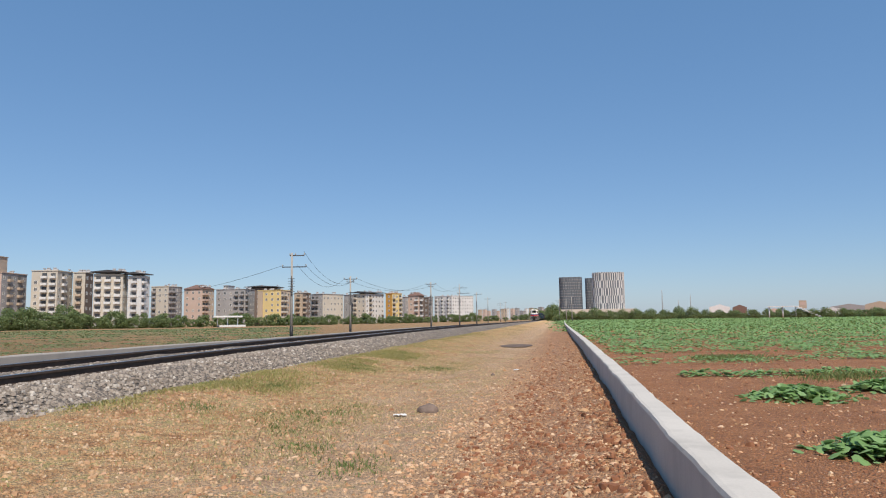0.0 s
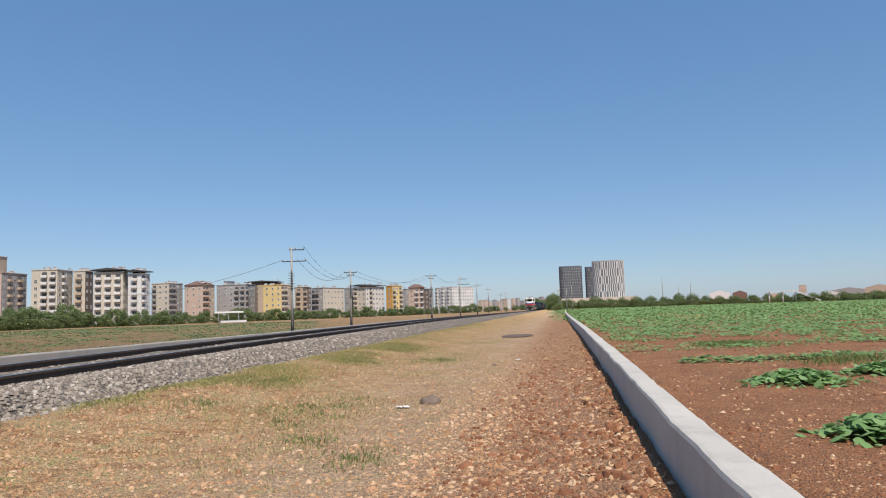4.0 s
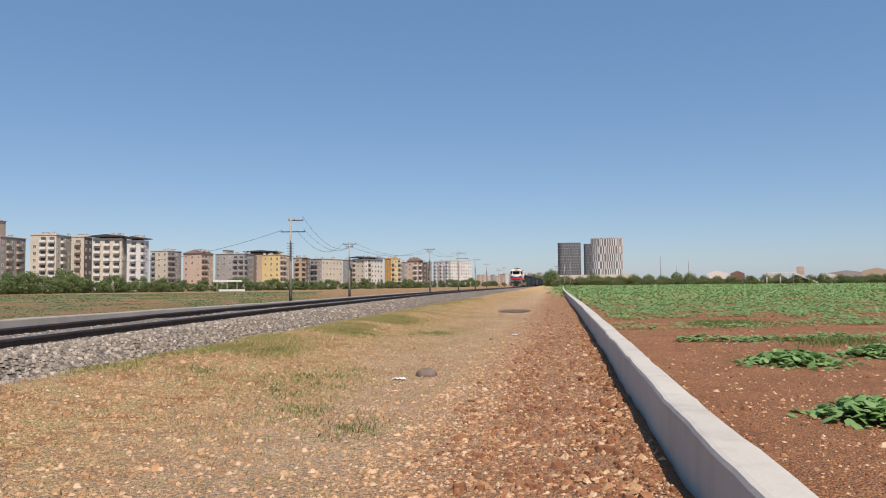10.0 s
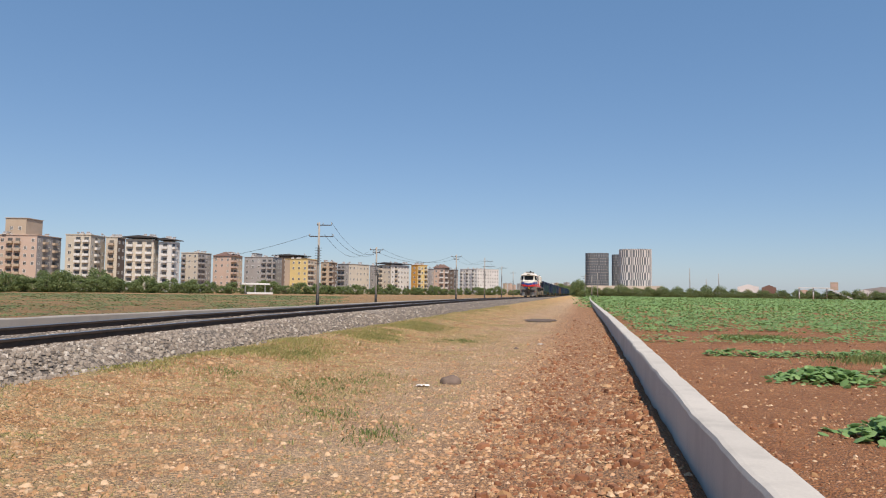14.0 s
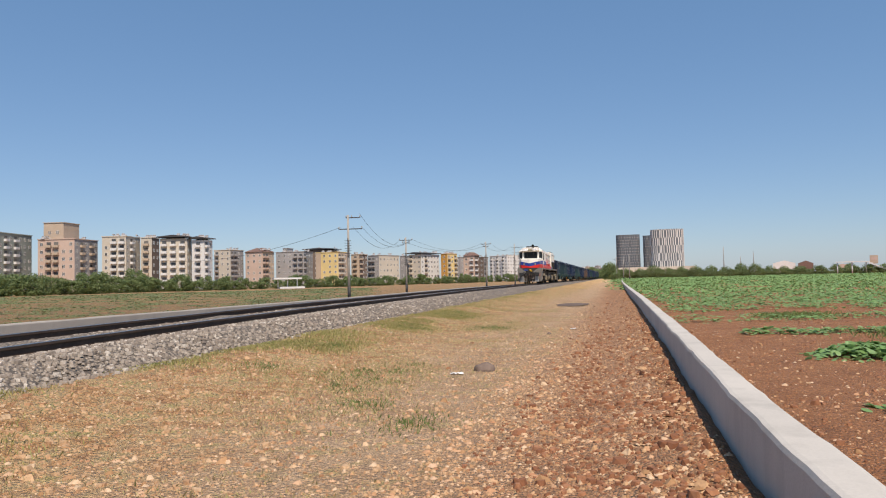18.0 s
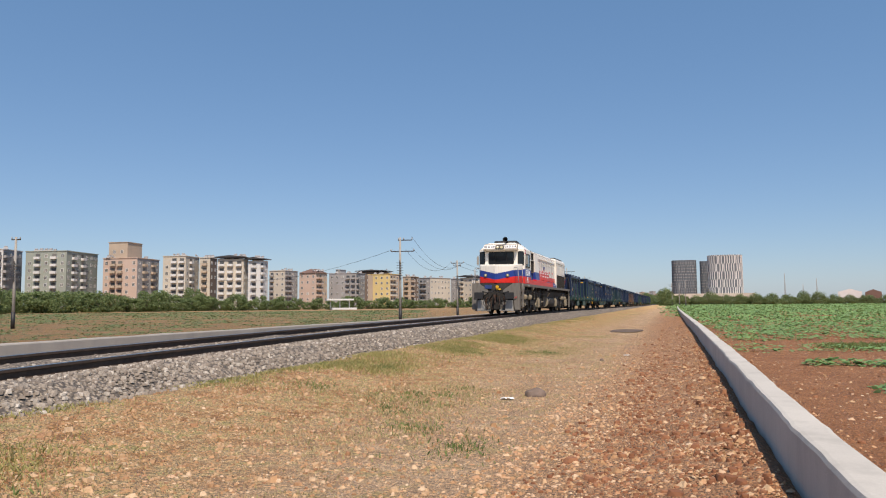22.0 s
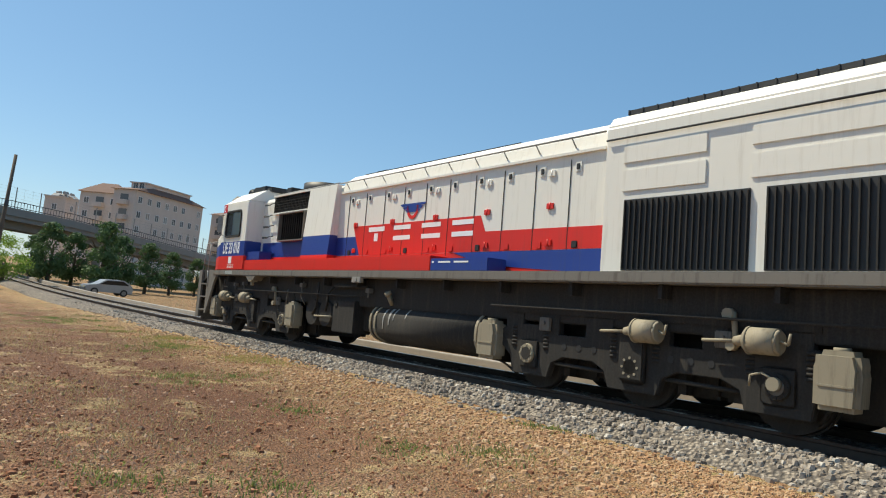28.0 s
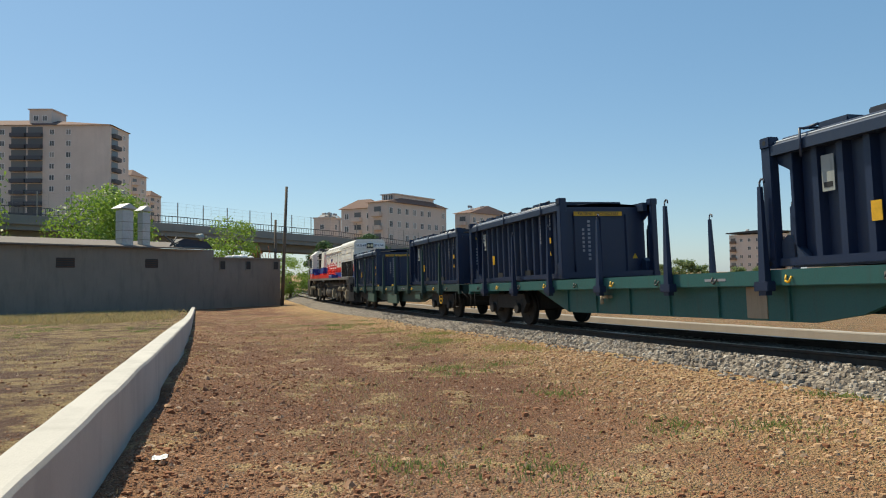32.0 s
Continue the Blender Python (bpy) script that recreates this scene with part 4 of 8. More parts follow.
        bent(b2, [(s * 0.93, 5.95, 3.84), (s * 0.93, 13.9, 3.84)], 0.016)
        for y in np.arange(2.3, 13.9, 0.78):
            bent(b2, [(s * 0.93, y, 3.85), (s * 0.83, y + 0.02, 3.7)], 0.011)
        part("roof_handrail", b2, PIPE, L)
        # ladder on the hood
        for z in (2.68, 2.98, 3.28, 3.6):
            b2 = bmesh.new()
            bent(b2, [(s * 0.86, 1.72, z + 0.05), (s * 0.99, 1.72, z + 0.03), (s * 1.0, 1.76, z), (s * 1.0, 2.1, z), (s * 0.99, 2.14, z + 0.03), (s * 0.86, 2.14, z + 0.07)], 0.014)
            part("rung", b2, BLACK, L)
        b2 = bmesh.new()
        box(b2, s * 0.9 if s > 0 else -1.26, 1.26 if s > 0 else -0.9, 1.36, 2.28, 2.045, 2.28, 0.012)
        part("step_box", b2, [BLUE], L)
        # upper grille: frame, mesh bars
        b2 = bmesh.new()
        prism(b2, [(s * 0.84, 3.36), (s * 0.93, 3.36), (s * 0.9, 3.8), (s * 0.84, 3.8)], "y", 2.24, 4.42)
        gr = part("upper_grille", b2, BLACK, L)
        b2 = bmesh.new()
        for y in np.arange(2.26, 4.43, 0.083):
            box(b2, s * 0.915 if s > 0 else -0.945, 0.945 if s > 0 else -0.915, y - 0.005, y + 0.005, 3.36, 3.8)
        for z in np.arange(3.38, 3.8, 0.07):
            box(b2, s * 0.915 if s > 0 else -0.945, 0.945 if s > 0 else -0.915, 2.24, 4.42, z - 0.005, z + 0.005)
        part("mesh", b2, UNDER, gr)
        b2 = bmesh.new()
        box(b2, s * 0.86 if s > 0 else -0.97, 0.97 if s > 0 else -0.86, 2.2, 4.46, 3.8, 3.84)
        box(b2, s * 0.86 if s > 0 else -0.96, 0.96 if s > 0 else -0.86, 2.2, 4.46, 3.32, 3.36)
        part("grille_edge", b2, WHITE, gr)
        # lower grille: frame with upright slats
        b2 = bmesh.new()
        frame_ring(b2, 1.54, 0.76, 0.02, 0.03, side_m(s, 0.868, 3.53, 2.94), 0.14)
        gr = part("lower_grille", b2, SILL, L)
        b2 = bmesh.new()
        box(b2, s * 0.868 if s > 0 else -0.875, 0.875 if s > 0 else -0.868, 2.78, 4.28, 2.58, 3.3)
        part("backing", b2, BLACK, gr)
        for k in range(12):
            b2 = bmesh.new()
            y = 2.84 + k * 0.124
            prism(b2, [(y, s * 0.88), (y + 0.085, s * 0.975), (y + 0.1, s * 0.97), (y + 0.015, s * 0.875)], "z", 2.6, 3.28)
            for v in b2.verts:
                v.co.x, v.co.y = v.co.y, v.co.x
            bmesh.ops.recalc_face_normals(b2, faces=b2.faces)
            part("slat", b2, UNDER, gr)
        # air box
        for z0, z1, mi in ((2.62, 3.83, 2), (2.15, 2.62, 1), (2.06, 2.15, 0)):
            b2 = bmesh.new()
            xa, xb = 1.1 - (z0 - 2.06) * 0.07, 1.1 - (z1 - 2.06) * 0.07
            prism(b2, [(s * 0.85, z0), (s * xa, z0), (s * xb, z1), (s * 0.85, z1)], "y", 4.47, 5.88)
            if mi == 2:
                air_box = part("air_box", b2, WHITE, L, "white air filter box with blue foot")
            else:
                part("foot_band", b2, TONES[mi], air_box)
        # radiator grilles
        for y0, y1 in ((14.35, 16.2), (16.4, 18.35)):
            b2 = bmesh.new()
            box(b2, s * 0.982 if s > 0 else -1.0, 1.0 if s > 0 else -0.982, y0, y1, 1.8, 2.78)
            gr = part("radiator_grille", b2, BLACK, L)
            b2 = bmesh.new()
            for y in np.arange(y0 + 0.03, y1, 0.09):
                box(b2, s * 1.0 if s > 0 else -1.03, 1.03 if s > 0 else -1.0, y - 0.008, y + 0.008, 1.82, 2.76)
            part("grille_bar", b2, UNDER, gr)
        for y0, y1, z0, z1 in ((14.3, 15.6, 2.9, 3.2), (14.3, 15.6, 3.3, 3.55), (16.2, 18.05, 2.9, 3.2), (16.2, 18.05, 3.3, 3.55)):
            b2 = bmesh.new()
            box(b2, s * 0.98 if s > 0 else -1.0, 1.0 if s > 0 else -0.98, y0, y1, z0, z1, 0.006)
            part("hatch", b2, WHITE, L)
        b2 = bmesh.new()
        for k in range(19):
            box(b2, s * 0.98 if s > 0 else -0.99, 0.99 if s > 0 else -0.98, 18.56, 18.74, 1.88 + k * 0.075, 1.922 + k * 0.075)
        part("louvres", b2, BLACK, L)
        b2 = bmesh.new()
        bent(b2, [(s * 1.02, 14.0, 3.66), (s * 1.02, 18.75, 3.66)], 0.015)
        part("roof_handrail", b2, BLACK, L)
    # rear face
    bm = bmesh.new()
    box(bm, -0.98, 0.98, 18.875, 18.882, 2.2, 2.56)
    part("red_band", bm, RED, L)
    bm = bmesh.new()
    box(bm, -0.98, 0.98, 18.875, 18.882, 1.757, 2.195)
    part("blue_band", bm, BLUE, L)
    for x in (-0.55, 0.55):
        bm = bmesh.new()
        box(bm, x - 0.32, x + 0.32, 18.87, 18.91, 3.55, 3.8, 0.01)
        nb = part("number_board", bm, LETTER, L)
        letters("number", "DE 33 018", 0.18, DARKLETTER, nb, pose(x, 18.914, 3.675, 90, 0, 180), xscale=0.75, bold=0.003)
    bm = bmesh.new()
    box(bm, -0.2, 0.2, 18.87, 18.95, 3.52, 3.82, 0.02)
    hl = part("headlight_box", bm, BLACK, L)
    for x in (-0.1, 0.1):
        bm = bmesh.new()
        tube(bm, (x, 18.94, 3.67), (x, 18.97, 3.67), 0.085, 18)
        part("headlight_lens", bm, LAMPGLASS, hl)
    bm = bmesh.new()
    wing = [(0.1, 3.235), (0.42, 3.235), (0.36, 3.17), (0.18, 3.17), (0.3, 3.14), (0.22, 3.08), (0.06, 3.08)]
    prism(bm, wing + [(-a, z) for a, z in wing[::-1]], "y", 18.875, 18.88)
    part("emblem", bm, BLUE, L)
    # end platforms: railings, steps, buffers, couplings
    for e in (-1, 1):
        yb = -2.15 if e < 0 else 19
        for s in (-1, 1):
            bm = bmesh.new()
            if e < 0:
                bent(bm, [(s * 0.98, -1.86, 2.62), (s * 1.16, -2.02, 2.64), (s * 1.24, -2.06, 2.58), (s * 1.3, -2.08, 1.7), (s * 1.32, -2.08, 1.2)], 0.018)
                bent(bm, [(s * 1.3, -0.95, 2.62), (s * 1.3, -1.3, 2.62), (s * 1.36, -1.36, 2.56), (s * 1.38, -1.36, 1.75), (s * 1.36, -1.3, 1.2)], 0.018)
            else:
                bent(bm, [(s * 0.98, 18.9, 2.75), (s * 1.2, 19.25, 2.75), (s * 1.2, 19.25, 1.75)], 0.02)
                bent(bm, [(s * 1.36, 18.15, 2.55), (s * 1.36, 18.35, 2.6), (s * 1.38, 18.75, 2.3), (s * 1.38, 18.75, 1.2)], 0.018)
                bent(bm, [(s * 0.4, 19.35, 1.75), (s * 0.4, 19.35, 2.7), (s * 1.2, 19.25, 2.75)], 0.018)
            part("handrail", bm, PIPE if e < 0 else BLACK, L)
            # stairwell: side plates and treads
            y0 = -1.95 if e < 0 else 18.45
            bm = bmesh.new()
            if e < 0:
                prism(bm, [(-2.14, 0.28), (-1.95, 0.28), (-1.92, 1.755), (-2.14, 1.755)], "x", min(s * 1.3, s * 1.36), max(s * 1.3, s * 1.36))
                prism(bm, [(-1.42, 0.42), (-1.33, 0.42), (-0.8, 1.4), (-0.62, 1.6), (-0.62, 1.755), (-1.42, 1.755)], "x", min(s * 1.3, s * 1.36), max(s * 1.3, s * 1.36))
            else:
                prism(bm, [(18.95, 0.3), (19.0, 0.3), (19.0, 1.755), (18.95, 1.755)], "x", min(s * 1.08, s * 1.36), max(s * 1.08, s * 1.36))
                prism(bm, [(18.42, 0.3), (18.47, 0.3), (18.47, 1.755), (18.1, 1.755), (18.2, 1.55), (18.42, 1.3)], "x", min(s * 1.3, s * 1.36), max(s * 1.3, s * 1.36))
            st = part("step_frame", bm, SILL, L)
            for z in (0.5, 0.9, 1.3):
                bm = bmesh.new()
                box(bm, min(s * 1.08, s * 1.36), max(s * 1.08, s * 1.36), y0, y0 + 0.52, z, z + 0.045, 0.006)
                part("tread", bm, SILL, st)
            if e < 0:
                bm = bmesh.new()
                prism(bm, [(s * 1.36, 1.757), (s * 0.98, 1.757), (s * 0.42, 1.36), (s * 0.42, 1.24), (s * 1.02, 0.84), (s * 1.08, 0.28), (s * 1.36, 0.28)], "y", -2.2, -2.15, bevel=0.006)
                eg = part("end_plate", bm, SILL, L, "grey end plate with sloping edge")
                bm = bmesh.new()
                bent(bm, [(s * 1.0, -2.22, 0.98), (s * 1.02, -2.26, 0.94), (s * 1.16, -2.26, 0.94), (s * 1.2, -2.26, 1.0)], 0.018)
                part("cock_handle", bm, FLAGRED, eg)
                bm = bmesh.new()
                prism(bm, [(s * 0.62, 0.82), (s * 1.0, 0.8), (s * 1.04, 0.22), (s * 0.55, 0.22)], "y", -2.3, -2.26, bevel=0.008)
                part("guard_plate", bm, PIPE, L, "pale worn guard plate")
            # buffer
            bm = bmesh.new()
            tube(bm, (s * 0.875, yb, 1.06), (s * 0.875, yb + e * 0.42, 1.06), 0.13, 16)
            tube(bm, (s * 0.875, yb - e * 0.12, 1.06), (s * 0.875, yb + e * 0.05, 1.06), 0.17, 16)
            bf = part("buffer", bm, UNDER, L)
            bm = bmesh.new()
            n0 = prism(bm, rounded(0.5, 0.36, 0.06), "y", 0, 0.05)
            bmesh.ops.translate(bm, vec=(s * 0.875, yb + e * 0.42 - (0.05 if e < 0 else 0), 1.06), verts=bm.verts)
            part("buffer_head", bm, BLACK, bf)
            # plough plates
            bm = bmesh.new()
            A = [(s * 0.35, yb - e * 0.1, 0.85), (s * 1.2, yb - e * 0.2, 0.85), (s * 1.22, yb - e * 0.05, 0.2), (s * 0.25, yb + e * 0.2, 0.2)]
            vs = [bm.verts.new(p) for p in A] + [bm.verts.new((p[0], p[1] - e * 0.03, p[2])) for p in A]
            for q in ((0, 1, 2, 3), (7, 6, 5, 4), (0, 4, 5, 1), (1, 5, 6, 2), (2, 6, 7, 3), (3, 7, 4, 0)):
                bm.faces.new([vs[i] for i in q])
            bmesh.ops.recalc_face_normals(bm, faces=bm.faces)
            part("plough", bm, GRIME if e < 0 else UNDER, L)
            for k in range(5):
                bm = bmesh.new()
                x, q = s * (0.2 + 0.09 * k), 0.06 * math.sin(k * 2.3 + s)
                bent(bm, [(x, yb + e * 0.02, 0.98 + q), (x + s * 0.05, yb + e * (0.2 + q), 0.86), (x + s * (0.04 + q), yb + e * 0.27, 0.62), (x - s * 0.03, yb + e * (0.2 + q), 0.4 + q), (x - s * 0.06, yb + e * 0.08, 0.3 + q)], 0.016 + 0.008 * (k % 2))
                part("hose", bm, RUBBER if k % 3 else RUST, L)
            bm = bmesh.new()
            bent(bm, [(s * 0.75, yb + e * 0.05, 1.3), (s * 0.5, yb + e * 0.25, 1.22), (s * 0.2, yb + e * 0.3, 1.25), (s * 0.1, yb + e * 0.1, 1.32)], 0.03)
            part("jumper_cable", bm, RUBBER, L)
        bm = bmesh.new()
        box(bm, -1.3, 1.3, min(yb, yb - e * 0.25), max(yb, yb - e * 0.25), 0.82, 1.38, 0.02)
        box(bm, -0.3, 0.3, min(yb, yb - e * 0.2), max(yb, yb - e * 0.2), 0.3, 0.85)
        part("buffer_beam", bm, UNDER, L)
        bm = bmesh.new()
        prism(bm, [(yb - e * 0.0, 1.38), (yb - e * 0.25, 1.38), (yb - e * 0.9, 1.757), (yb - e * 0.1, 1.757)], "x", -1.3, 1.3)
        # dark grimy paint also stands for the shadow over this recessed face
        part("apron", bm, UNDER, L)
        bm = bmesh.new()
        box(bm, -0.06, 0.06, min(yb, yb + e * 0.35), max(yb, yb + e * 0.35), 0.98, 1.12, 0.02)
        bent(bm, [(0, yb + e * 0.3, 1.05), (0.05, yb + e * 0.36, 0.8), (0, yb + e * 0.3, 0.55)], 0.035)
        part("coupling_hook", bm, RUST, L)
    bm = bmesh.new()
    box(bm, -0.62, -0.22, -2.22, -2.18, 1.45, 1.66)
    part("name_board", bm, plain("dark blue board", (0.03, 0.06, 0.2), 0.5), L)
    bm = bmesh.new()
    tube(bm, (0.1, -2.2, 1.55), (0.1, -2.26, 1.55), 0.09, 14)
    box(bm, 0.04, 0.3, -2.2, -2.18, 1.38, 1.46)
    part("yellow_fitting", bm, YELLOW, L)
    # fuel tank, boxes, reservoirs
    bm = bmesh.new()
    box(bm, -0.95, 0.95, 4.95, 8.35, 0.5, 1.05, 0.02)
    part("equipment_case", bm, UNDER, L)
    bm = bmesh.new()
    n = 44
    prism(bm, [(1.22 * abs(math.cos(a)) ** 0.6 * (1 if math.cos(a) > 0 else -1), 0.72 + 0.44 * abs(math.sin(a)) ** 0.7 * (1 if math.sin(a) > 0 else -1)) for a in np.linspace(0, 2 * math.pi, n, endpoint=False)], "y", 8.3, 11.75)
    for f in bm.faces:
        f.smooth = len(f.verts) == 4
    tk = part("fuel_tank", bm, UNDER, L, "grimy fuel tank with spilled streaks", smooth=False)
    for y in (8.25, 8.42, 11.6):
        bm = bmesh.new()
        prism(bm, [(1.24 * abs(math.cos(a)) ** 0.6 * (1 if math.cos(a) > 0 else -1), 0.72 + 0.455 * abs(math.sin(a)) ** 0.7 * (1 if math.sin(a) > 0 else -1)) for a in np.linspace(0, 2 * math.pi, n, endpoint=False)], "y", y, y + 0.06)
        part("tank_band", bm, GEAR, tk)
    for s in (-1, 1):
        bm = bmesh.new()
        tube(bm, (s * 1.1, 8.85, 1.1), (s * 1.22, 8.85, 1.3), 0.05, 10)
        tube(bm, (s * 1.2, 8.85, 1.27), (s * 1.235, 8.85, 1.34), 0.07, 10)
        part("filler", bm, GEAR, tk)
        for k, (y, w, z0, z1) in enumerate(((8.75, 0.035, 0.62, 1.05), (8.95, 0.05, 0.7, 1.07), (9.1, 0.03, 0.8, 1.07), (9.5, 0.04, 0.85, 1.07))):
            bm = bmesh.new()
            rows = []
            for i in range(7):
                z = z1 + (z0 - z1) * i / 6
                c = min(1.0, abs((z - 0.72) / 0.44)) ** (1 / 0.7)
                xk = s * (1.224 * max(0.0, math.cos(math.asin(min(1.0, c)))) ** 0.6 + 0.003)
                hw = w * (1 - 0.7 * i / 6)
                rows.append((bm.verts.new((xk, y - hw, z)), bm.verts.new((xk, y + hw, z))))
            for p, q in zip(rows, rows[1:]):
                bm.faces.new((p[0], p[1], q[1], q[0]))
            part("spill_streak", bm, PIPE, tk, "pale dried fuel streak")
        bm = bmesh.new()
        box(bm, min(s * 0.75, s * 1.2), max(s * 0.75, s * 1.2), 6.6, 7.55, 0.42, 1.12, 0.02)
        box(bm, min(s * 1.2, s * 1.215), max(s * 1.2, s * 1.215), 6.68, 6.8, 0.98, 1.06)
        part("battery_box", bm, UNDER, L)
        bm = bmesh.new()
        tube(bm, (s * 0.6, 5.5, 0.8), (s * 1.15, 5.5, 0.8), 0.3, 20)
        tube(bm, (s * 0.6, 6.15, 0.8), (s * 1.15, 6.15, 0.8), 0.3, 20)
        part("air_reservoir", bm, UNDER, L)
        for pts, r in (([(s * 1.2, 5.75, 0.72), (s * 1.22, 6.6, 0.74)], 0.022), ([(s * 1.16, 6.2, 0.85), (s * 1.2, 6.35, 1.25), (s * 1.2, 6.6, 1.42), (s * 1.2, 8.0, 1.42)], 0.03), ([(s * 1.16, 5.55, 0.75), (s * 1.2, 5.8, 0.95), (s * 1.2, 5.85, 1.5)], 0.025), ([(s * 1.25, 1.0, 1.22), (s * 1.25, 8.0, 1.22)], 0.02), ([(s * 1.25, 12.0, 1.22), (s * 1.25, 17.95, 1.22)], 0.02)):
            bm = bmesh.new()
            bent(bm, pts, r)
            part("pipe", bm, GEAR if r == 0.022 else UNDER, L)
        bm = bmesh.new()
        prism(bm, [(1.75, 1.6), (2.4, 1.6), (2.25, 1.48), (1.9, 1.48)], "x", min(s * 1.0, s * 1.37), max(s * 1.0, s * 1.37))
        jp = part("jacking_pad", bm, SILL, L)
        bm = bmesh.new()
        box(bm, min(s * 1.2, s * 1.37), max(s * 1.2, s * 1.37), 1.95, 2.2, 1.44, 1.5, 0.01)
        box(bm, min(s * 1.25, s * 1.33), max(s * 1.25, s * 1.33), 2.03, 2.12, 1.34, 1.45, 0.01)
        part("lifting_hook", bm, GEAR, jp)
        for y, z in ((0.55, 1.3), (1.2, 1.34), (4.9, 1.36), (8.0, 1.3)):
            bm = bmesh.new()
            box(bm, min(s * 1.12, s * 1.24), max(s * 1.12, s * 1.24), y, y + 0.14, z, z + 0.1, 0.01)
            tube(bm, (s * 1.2, y + 0.07, z), (s * 1.2, y + 0.07, z - 0.1), 0.02, 6)
            part("junction_box", bm, GRIME, L)
        for pts in ([(s * 1.22, -0.75, 1.0), (s * 1.27, -0.62, 0.8), (s * 1.25, -0.55, 0.55), (s * 1.1, -0.5, 0.4)], [(s * 1.2, 4.2, 1.3), (s * 1.25, 4.25, 0.9), (s * 1.22, 4.2, 0.45)], [(s * 1.15, 4.95, 1.5), (s * 1.22, 4.98, 1.15), (s * 1.15, 5.1, 0.95)], [(s * 1.22, -0.2, 1.5), (s * 1.24, -0.2, 1.28), (s * 1.24, 0.1, 1.28)]):
            bm = bmesh.new()
            bent(bm, pts, 0.014)
            part("hose", bm, GRIME, L)
        bm = bmesh.new()
        box(bm, min(s * 1.3, s * 1.39), max(s * 1.3, s * 1.39), 7.65, 8.0, 1.5, 1.62, 0.01)
        tube(bm, (s * 1.385, 7.82, 1.57), (s * 1.4, 7.82, 1.57), 0.05, 12)
        part("jacking_eye", bm, PIPE, L)
    # bogies
    ws = wheelset_mesh(0.508)
    for base, rear in ((0.0, False), (12.8, True)):
        for k in range(3):
            w = share("wheelset", ws, L, pose(0, base + 1.945 * k, 0.508))
            WHEELS.append((w, pose(0, base + 1.945 * k, 0.508), 0.508))
        for s in (-1, 1):
            x0, x1 = (1.0, 1.12) if s > 0 else (-1.12, -1.0)
            yy = base

            def along(y):
                return base + (y if not rear else 3.89 - y)
            # cast side frame: arched lower beam with pedestals, top beam, posts
            bm = bmesh.new()
            low = [(-0.62, 0.62), (-0.4, 0.46), (-0.36, 0.2), (0.4, 0.2), (0.46, 0.42), (0.7, 0.52), (1.3, 0.52), (1.5, 0.42), (1.58, 0.2), (2.36, 0.2), (2.44, 0.42), (2.65, 0.52), (3.2, 0.52), (3.42, 0.42), (3.5, 0.2), (4.26, 0.2), (4.32, 0.46), (4.55, 0.62), (4.55, 0.86), (4.2, 0.96), (3.6, 0.96), (3.35, 0.84), (2.5, 0.84), (2.25, 0.95), (1.65, 0.95), (1.4, 0.84), (0.6, 0.84), (0.35, 0.96), (-0.35, 0.96), (-0.62, 0.86)]
            prism(bm, [(along(y), z) for y, z in low], "x", x0, x1, bevel=0.012)
            fr = part("bogie_frame", bm, UNDER, L)
            bm = bmesh.new()
            a, b = sorted((along(-0.45), along(4.4)))
            box(bm, x0, x1, a, b, 1.12, 1.24, 0.015)
            part("top_beam", bm, UNDER, fr)
            for y, w in ((-0.35, 0.3), (0.62, 0.34), (1.42, 0.3), (2.3, 0.5), (3.3, 0.3), (4.05, 0.4)):
                bm = bmesh.new()
                a, b = sorted((along(y), along(y + w)))
                box(bm, x0 + 0.005, x1 - 0.005, a, b, 0.82, 1.13, 0.01)
                part("post", bm, UNDER, fr)
            for y in (0.82, 1.1, 1.38, 2.62, 2.9, 3.18):
                bm = bmesh.new()
                tube(bm, (s * 1.121, along(y), 0.68), (s * 1.126, along(y), 0.68), 0.047, 14)
                part("frame_hole", bm, BLACK, fr)
            for k in range(3):
                bm = bmesh.new()
                yk = yy + 1.945 * k
                box(bm, min(s * 0.95, s * 1.15), max(s * 0.95, s * 1.15), yk - 0.21, yk + 0.21, 0.3, 0.74, 0.03)
                ab = part("axle_box", bm, UNDER, L)
                bolted = (k == 2) != rear
                cv = bmesh.new()
                tube(cv, (s * 1.15, yk, 0.52), (s * 1.19, yk, 0.52), 0.15, 20, 0.14)
                bm = bmesh.new()
                tube(bm, (s * 1.19, yk, 0.52), (s * 1.2, yk, 0.52), 0.095, 18)
                part("hub_cap", bm, UNDER if bolted else GRIME, ab)
                for q in range(8):
                    tube(cv, (s * 1.185, yk + 0.12 * math.cos(q * 0.785), 0.52 + 0.12 * math.sin(q * 0.785)), (s * 1.205, yk + 0.12 * math.cos(q * 0.785), 0.52 + 0.12 * math.sin(q * 0.785)), 0.02, 6)
                part("bolted_cover", cv, GEAR if bolted else UNDER, ab)
                if k == (2 if rear else 0):
                    bm = bmesh.new()
                    tube(bm, (s * 1.2, yk, 0.55), (s * 1.27, yk, 0.55), 0.075, 14)
                    bent(bm, [(s * 1.25, yk, 0.6), (s * 1.27, yk - 0.12, 0.66), (s * 1.25, yk - 0.26, 0.62), (s * 1.2, yk - 0.3, 0.5)], 0.014)
                    part("speed_sensor", bm, GEAR, ab)
                for q in (-0.34, 0.34):
                    bm = bmesh.new()
                    for i in range(6):
                        tube(bm, (s * 1.06, yk + q, 0.62 + i * 0.055), (s * 1.06, yk + q, 0.655 + i * 0.055), 0.085, 12)
                    part("coil_spring", bm, UNDER, L)
